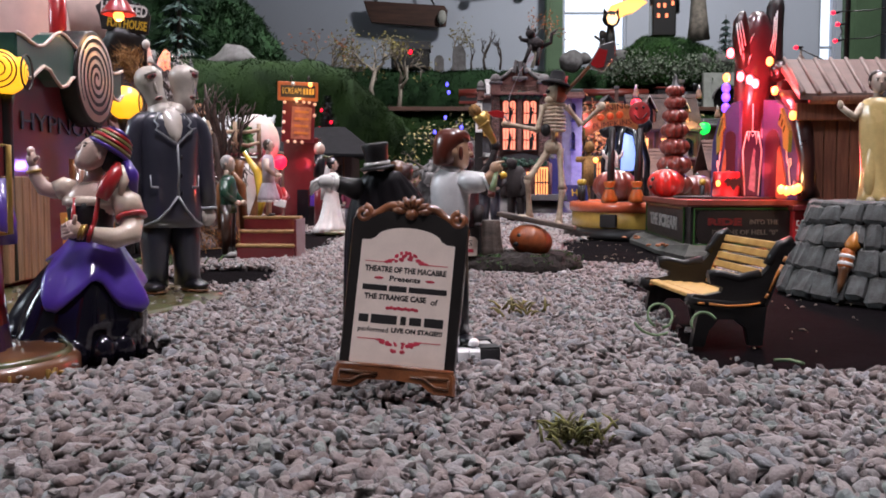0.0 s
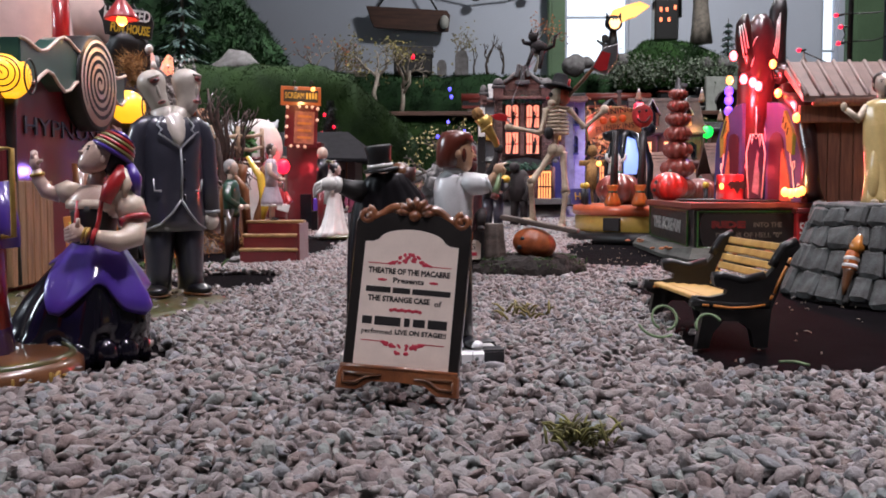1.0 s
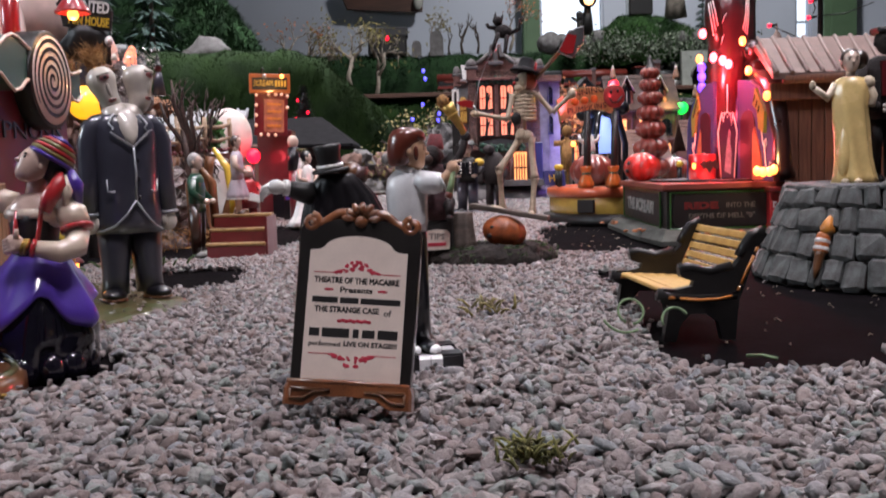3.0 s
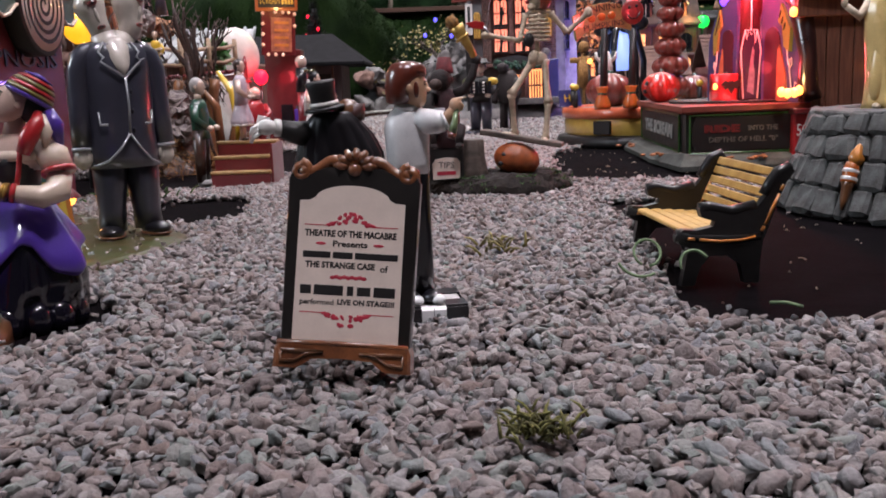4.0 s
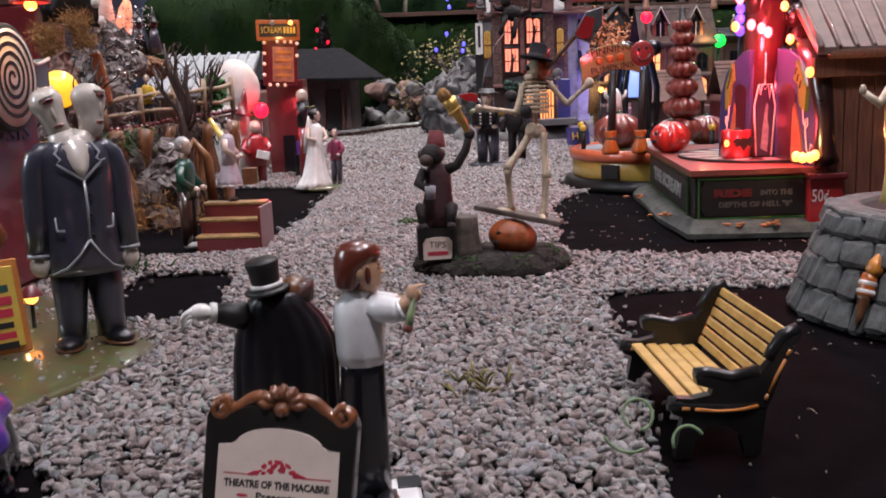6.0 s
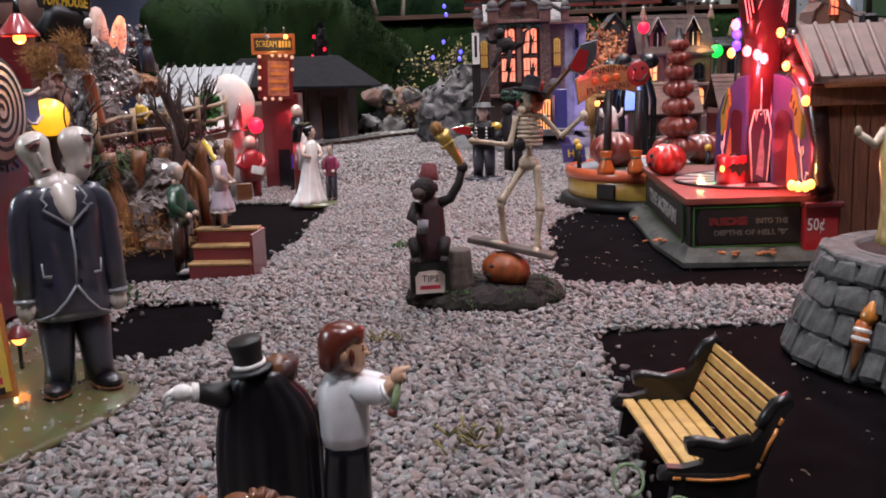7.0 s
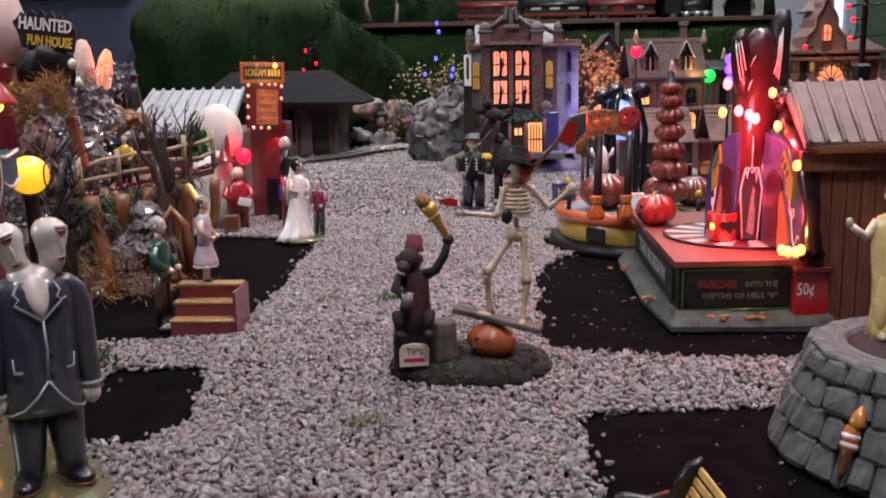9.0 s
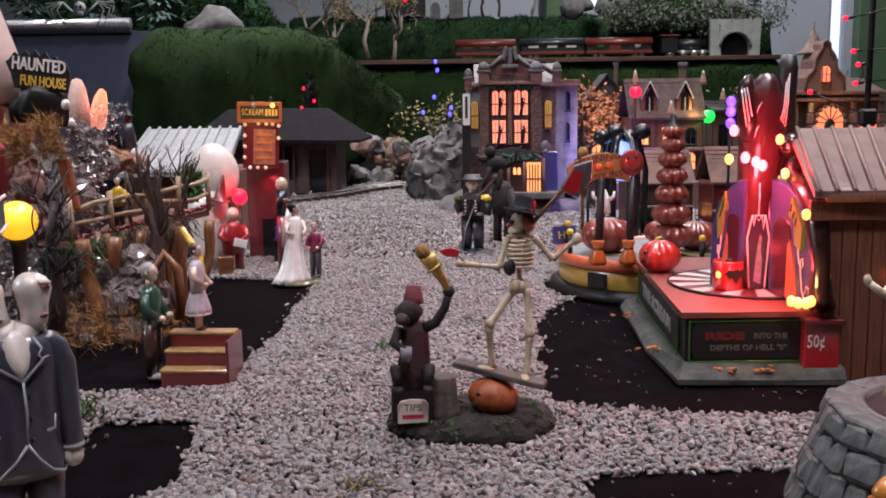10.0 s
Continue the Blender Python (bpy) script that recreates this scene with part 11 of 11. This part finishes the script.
    b.box((0, 0.20, 0.07), (0.20, 0.30, 0.16), 0, bev=0.02)
    part("bore", b, matt_black, t, "dark tunnel bore")
    b = B()
    b.tube([(0.069 * math.cos(q), -0.003, 0.062 + 0.065 * math.sin(q)) for q in np.linspace(math.pi, 0, 15)], 0.006, 0, 6)
    part("arch_ring", b, rock_grey, t)


def firs_and_wall():
    def fir_tree(x, y, z, h, sd, m=fir):
        rng = random.Random(sd)
        t = thing("fir_tree", pose(x, y, z), "small dark snow-dusted fir tree", "tree", "fir trees")
        b = B()
        b.tube([(0, 0, 0), (0, 0, h)], [h * 0.03, h * 0.005], 0, 6)
        part("trunk", b, bark, t)
        b = B()
        for i in range(900):
            k = rng.random() ** 0.8
            lay = math.floor(k * 9) / 9 + 0.05 * rng.random()
            a = rng.uniform(0, 6.283)
            R = h * 0.27 * (1 - lay) + h * 0.01
            rr = R * rng.uniform(0.25, 1)
            p = V(rr * math.cos(a), rr * math.sin(a), h * (0.08 + 0.9 * lay) - rr * 0.45)
            d = V(math.cos(a), math.sin(a), -0.55) * h * 0.055
            e = V(-math.sin(a), math.cos(a), 0) * h * 0.014
            b.add([p - e, p + e, p + d], [(0, 1, 2)], 0, False)
        tagged(part("crown", b, m, t), "", "", "", "stuff")
    for i, (x, y, z, h) in enumerate(((-1.13, 3.38, 0.40, 0.52), (-0.93, 3.36, 0.40, 0.50), (-1.38, 3.4, 0.40, 0.45), (-1.62, 3.4, 0.4, 0.42), (1.44, 4.85, 0.62, 0.30), (1.56, 4.9, 0.58, 0.24))):
        fir_tree(x, y, z, h, 40 + i)
    b = B()
    b.ball((0, 0, 0), (0.12, 0.09, 0.14), 0, (0, 0, 0), 30, 20)
    solid("boulder", b.jitter(0.05, 9).jitter(0.012, 45), rock_grey, pose(-0.77, 3.42, 0.395), "large greyish boulder behind the hedge", "rock", "boulders")
    # winged skull on the pipe
    t = thing("winged_skull", pose(-1.02, 2.90, 0.475) @ Matrix.Scale(0.68, 4), "grey winged skull ornament on the metal pipe", "ornament")
    b = B()
    b.ball((0, 0, 0.040), (0.024, 0.022, 0.026), 0)
    b.ball((0, -0.006, 0.016), (0.016, 0.016, 0.014), 0)
    skull = part("skull", b, mat("grey_bone", (0.28, 0.29, 0.30), 0.6, vary=0.3, scale=60, bump=0.2), t)
    for s in (-1, 1):
        b = B()
        b.ball((s * 0.009, -0.019, 0.042), (0.0070, 0.005, 0.0080), 0)
        part("eye_socket", b, matt_black, skull)
        b = B()
        root = V(s * 0.02, 0.004, 0.010)
        b.tube([root, V(s * 0.075, 0.002, 0.062)], [0.006, 0.004], 0, 8)
        for k, (dx, dz) in enumerate(((0.13, 0.04), (0.125, -0.005), (0.10, -0.03), (0.065, -0.04))):
            b.tube([V(s * 0.075, 0.002, 0.062), V(s * (0.075 + dx) * 0.72, 0.0, 0.045 + dz * 0.35), V(s * dx, 0.0, dz)], [0.004, 0.0032, 0.0014], 0, 7)
        part("wing", b, bpy.data.materials["grey_bone"], t)
    # ivy over the pipe
    b = B()
    rng = random.Random(9)
    for i in range(700):
        x = rng.uniform(-1.35, -0.98)
        c = V(x, 2.96 + rng.gauss(0, 0.02), 0.52 + rng.random() * 0.25)
        u = V(rng.gauss(0, 1), rng.gauss(0, 0.5), rng.gauss(0, 1)).normalized() * 0.012
        w = u.orthogonal().normalized() * 0.006
        b.add([c - u, c + w, c + u, c - w], [(0, 1, 2, 3)], 0, False)
    tagged(part("ivy_curtain", b, hedge_dark), "dark ivy leaves hanging behind the pipe", "ivy", "", "stuff")
    # hanging board on the wall
    t = thing("hanging_board", pose(-0.22, 5.40, 1.02, 0, 3, 0), "dark brown board hung by a chain on the wall", "sign")
    b = B()
    b.prism([(-0.235, 0.065), (0.225, 0.060), (0.245, 0.035), (0.240, -0.055), (0.20, -0.062), (-0.185, -0.055), (-0.205, -0.015)], 0.0, 0.03, 0, bev=0.006)
    part("board", b, dark_wood, t)
    for s in (-1, 1):
        b = B()
        b.tube([(s * 0.17, 0.015, 0.06), (s * 0.06, 0.015, 0.22), (0, 0.015, 0.30)], 0.006, 0, 6)
        part("chain", b, iron, t)
    b = B()
    b.ball((0.215, -0.02, -0.01), (0.026, 0.02, 0.040), 0)
    part("pale_ornament", b, print_grey, t)
    t = thing("wall_wire", pose(0.25, 5.42, 1.16), "black cable with dark lamps along the wall", "cable")
    b = B()
    b.tube([(-0.35, 0, 0.06), (-0.08, 0, 0.0), (0.12, 0, 0.02), (0.40, 0, 0.09)], 0.005, 0, 6)
    part("cable", b, iron, t)
    for x, z in ((-0.08, -0.018), (0.22, 0.02)):
        b = B()
        b.ball((x, -0.01, z), (0.03, 0.024, 0.022), 0)
        part("lamp_head", b, iron, t)
    # things that stand on the upper hedge
    for x, y, z, h, m, sd, n in ((-0.62, 4.6, 0.40, 0.52, leaf_orange, 51, 3), (-0.50, 4.62, 0.40, 0.50, leaf_yellow, 52, 3), (-0.33, 4.55, 0.44, 0.50, leaf_yellow, 53, 4), (-0.22, 4.7, 0.42, 0.48, leaf_yellow, 54, 3), (0.62 - 0.16, 4.9, 0.66, 0.34, leaf_orange, 55, 3), (0.05, 5.0, 0.66, 0.30, leaf_yellow, 56, 2)):
        tree("autumn_tree", pose(x, y, z), h, True, m, "slim pale tree with sparse autumn leaves", sd, n, 0.018, mat("pale_bark", (0.32, 0.27, 0.22), 0.8, vary=0.3, scale=60, bump=0.3) if "pale_bark" not in bpy.data.materials else bpy.data.materials["pale_bark"])
    for x, h, sd in ((0.22, 0.30, 61), (0.30, 0.26, 62), (0.15, 0.22, 63)):
        tree("bare_tree", pose(x, 5.0, 0.66), h, False, None, "leafless dark tree on the upper hedge", sd, spread=0.4)
    t = thing("dark_shed", pose(-0.17, 5.0, 0.66), "small dark shed with a red lamp on the hedge", "shed")
    b = B()
    b.box((0, 0, 0.05), (0.20, 0.12, 0.10), 0)
    part("wall", b, matt_black, t)
    b = B()
    gable_roof(b, -0.10, 0.10, -0.06, 0.06, 0.10, 0.15, 0)
    part("roof", b, roof_dark, t)
    bulbs(t, [(0.0, -0.065, 0.085)], bulb_red, 0.010, "red_lamp")
    for x, w, h in ((0.085, 0.07, 0.13), (-0.02, 0.05, 0.08)):
        b = B()
        b.prism([(-w / 2, 0), (w / 2, 0), (w / 2, h * 0.7), (w * 0.3, h * 0.95), (0, h), (-w * 0.3, h * 0.95), (-w / 2, h * 0.7)], -0.02, 0.02, 0)
        solid("tombstone", b, rock_grey, pose(x, 5.0, 0.655), "small grey tombstone on the upper hedge", "tombstone", "tombstones")
    # castle on the mound, with a warm flame cloud
    t = thing("toy_castle", pose(1.10, 4.78, 0.795), "dark toy castle with small lit windows on the mound", "castle")
    b = B()
    b.box((0, 0, 0.10), (0.12, 0.09, 0.20), 0)
    b.box((-0.03, -0.01, 0.22), (0.06, 0.06, 0.14), 0)
    b.lathe([(0.036, 0.0), (0.034, 0.18), (0.042, 0.19), (0.0001, 0.30)], 0, pose(0.05, 0, 0.12), 12)
    b.lathe([(0.044, 0.0), (0.0001, 0.10)], 0, pose(-0.03, -0.01, 0.29), 4)
    part("keep", b, matt_black, t)
    for x, z in ((-0.03, 0.15), (0.0, 0.15), (-0.03, 0.10), (0.01, 0.10), (0.04, 0.16)):
        b = B()
        b.box((x, -0.048, z), (0.012, 0.006, 0.020), 0)
        part("window", b, pane_glow, t, "lit red window")
    b = B()
    b.lathe([(0.055, 0.0), (0.045, 0.10), (0.036, 0.20), (0.040, 0.26), (0.0001, 0.27)], 0, None, 16, 0.15, 6)
    solid("stone_tower", b.jitter(0.01, 25), mat("tower_bark", (0.20, 0.17, 0.14), 0.9, vary=0.4, scale=40, bump=0.5), pose(1.275, 4.76, 0.78), "rough grey-brown stone tower on the mound", "tower")
    t = thing("jack_o_lantern", pose(0.829, 4.70, 0.842), "black cat head lantern with a glowing face", "lantern")
    b = B()
    b.ball((0, 0, 0.03), (0.044, 0.036, 0.040), 0)
    b.body([(-0.14, 0, 0.01, 0.030, 0.02), (-0.06, 0, 0.01, 0.024, 0.02), (0.0, 0, 0.01, 0.016, 0.015)], 0, 14)
    part("head", b, matt_black, t)
    b = B()
    b.prism([(-0.028, 0.028), (-0.018, 0.050), (-0.008, 0.038), (0.0, 0.046), (0.008, 0.038), (0.018, 0.050), (0.028, 0.028), (0.018, 0.004), (0.0, -0.004), (-0.018, 0.004)], -0.038, -0.030, 0)
    part("glowing_face", b, mat("lit_cat_face", (1, 0.6, 0.3), 0.5, vary=0.0, bump=0, emit=(1.0, 0.55, 0.22), glow=2.0), t, "glowing yellow face")
    b = B()
    for s in (-1, 1):
        b.tube([(s * 0.028, 0, 0.055), (s * 0.036, 0, 0.082)], [0.012, 0.002], 0, 6)
        part("ears", b, matt_black, t)
    b = B()
    b.prism([(-0.05, 0.0), (0.02, -0.02), (0.06, 0.02), (0.11, 0.035), (0.17, 0.085), (0.12, 0.10), (0.05, 0.085), (-0.01, 0.06)], 0, 0.02, 0)
    solid("flame_cloud", b.jitter(0.012, 20), mat("lit_orange_cloud", (1, 0.5, 0.15), 0.5, vary=0.0, bump=0, emit=(1.0, 0.40, 0.06), glow=1.4), pose(0.855, 4.80, 0.895), "glowing orange plastic flame shape by the castle", "ornament")
    b = B()
    b.body([(0, 0, 0, 0.03, 0.025), (0.06, 0, 0, 0.02, 0.018), (0.10, 0.0, 0, 0.015, 0.014)], 0, 14)
    b.tube([(0, 0, 0.09), (-0.045, 0, 0.12)], 0.008, 0, 6)
    b.tube([(0, 0, 0.09), (0.04, 0, 0.15)], 0.008, 0, 6)
    b.ball((0, 0, 0.125), (0.02, 0.018, 0.022), 0)
    solid("grey_figurine", b.jitter(0.006, 40), rock_grey, pose(0.80, 4.76, 0.68), "pale grey garden figurine by the castle", "figurine")
    for i in range(10):
        b = B()
        r = rng.uniform(0.025, 0.05)
        b.ball((0, 0, 0), (r * 1.2, r, r), 0, seg=12, rings=8)
        solid("boulder", b.jitter(r * 0.35, 25, i), rock_grey, pose(0.62 + 0.085 * i + rng.gauss(0, 0.01), 4.74, 0.67 + rng.random() * 0.02), "grey stone on the upper ledge", "rock", "boulders")


mansion()
village()
rocks_and_rail()
train()
firs_and_wall()
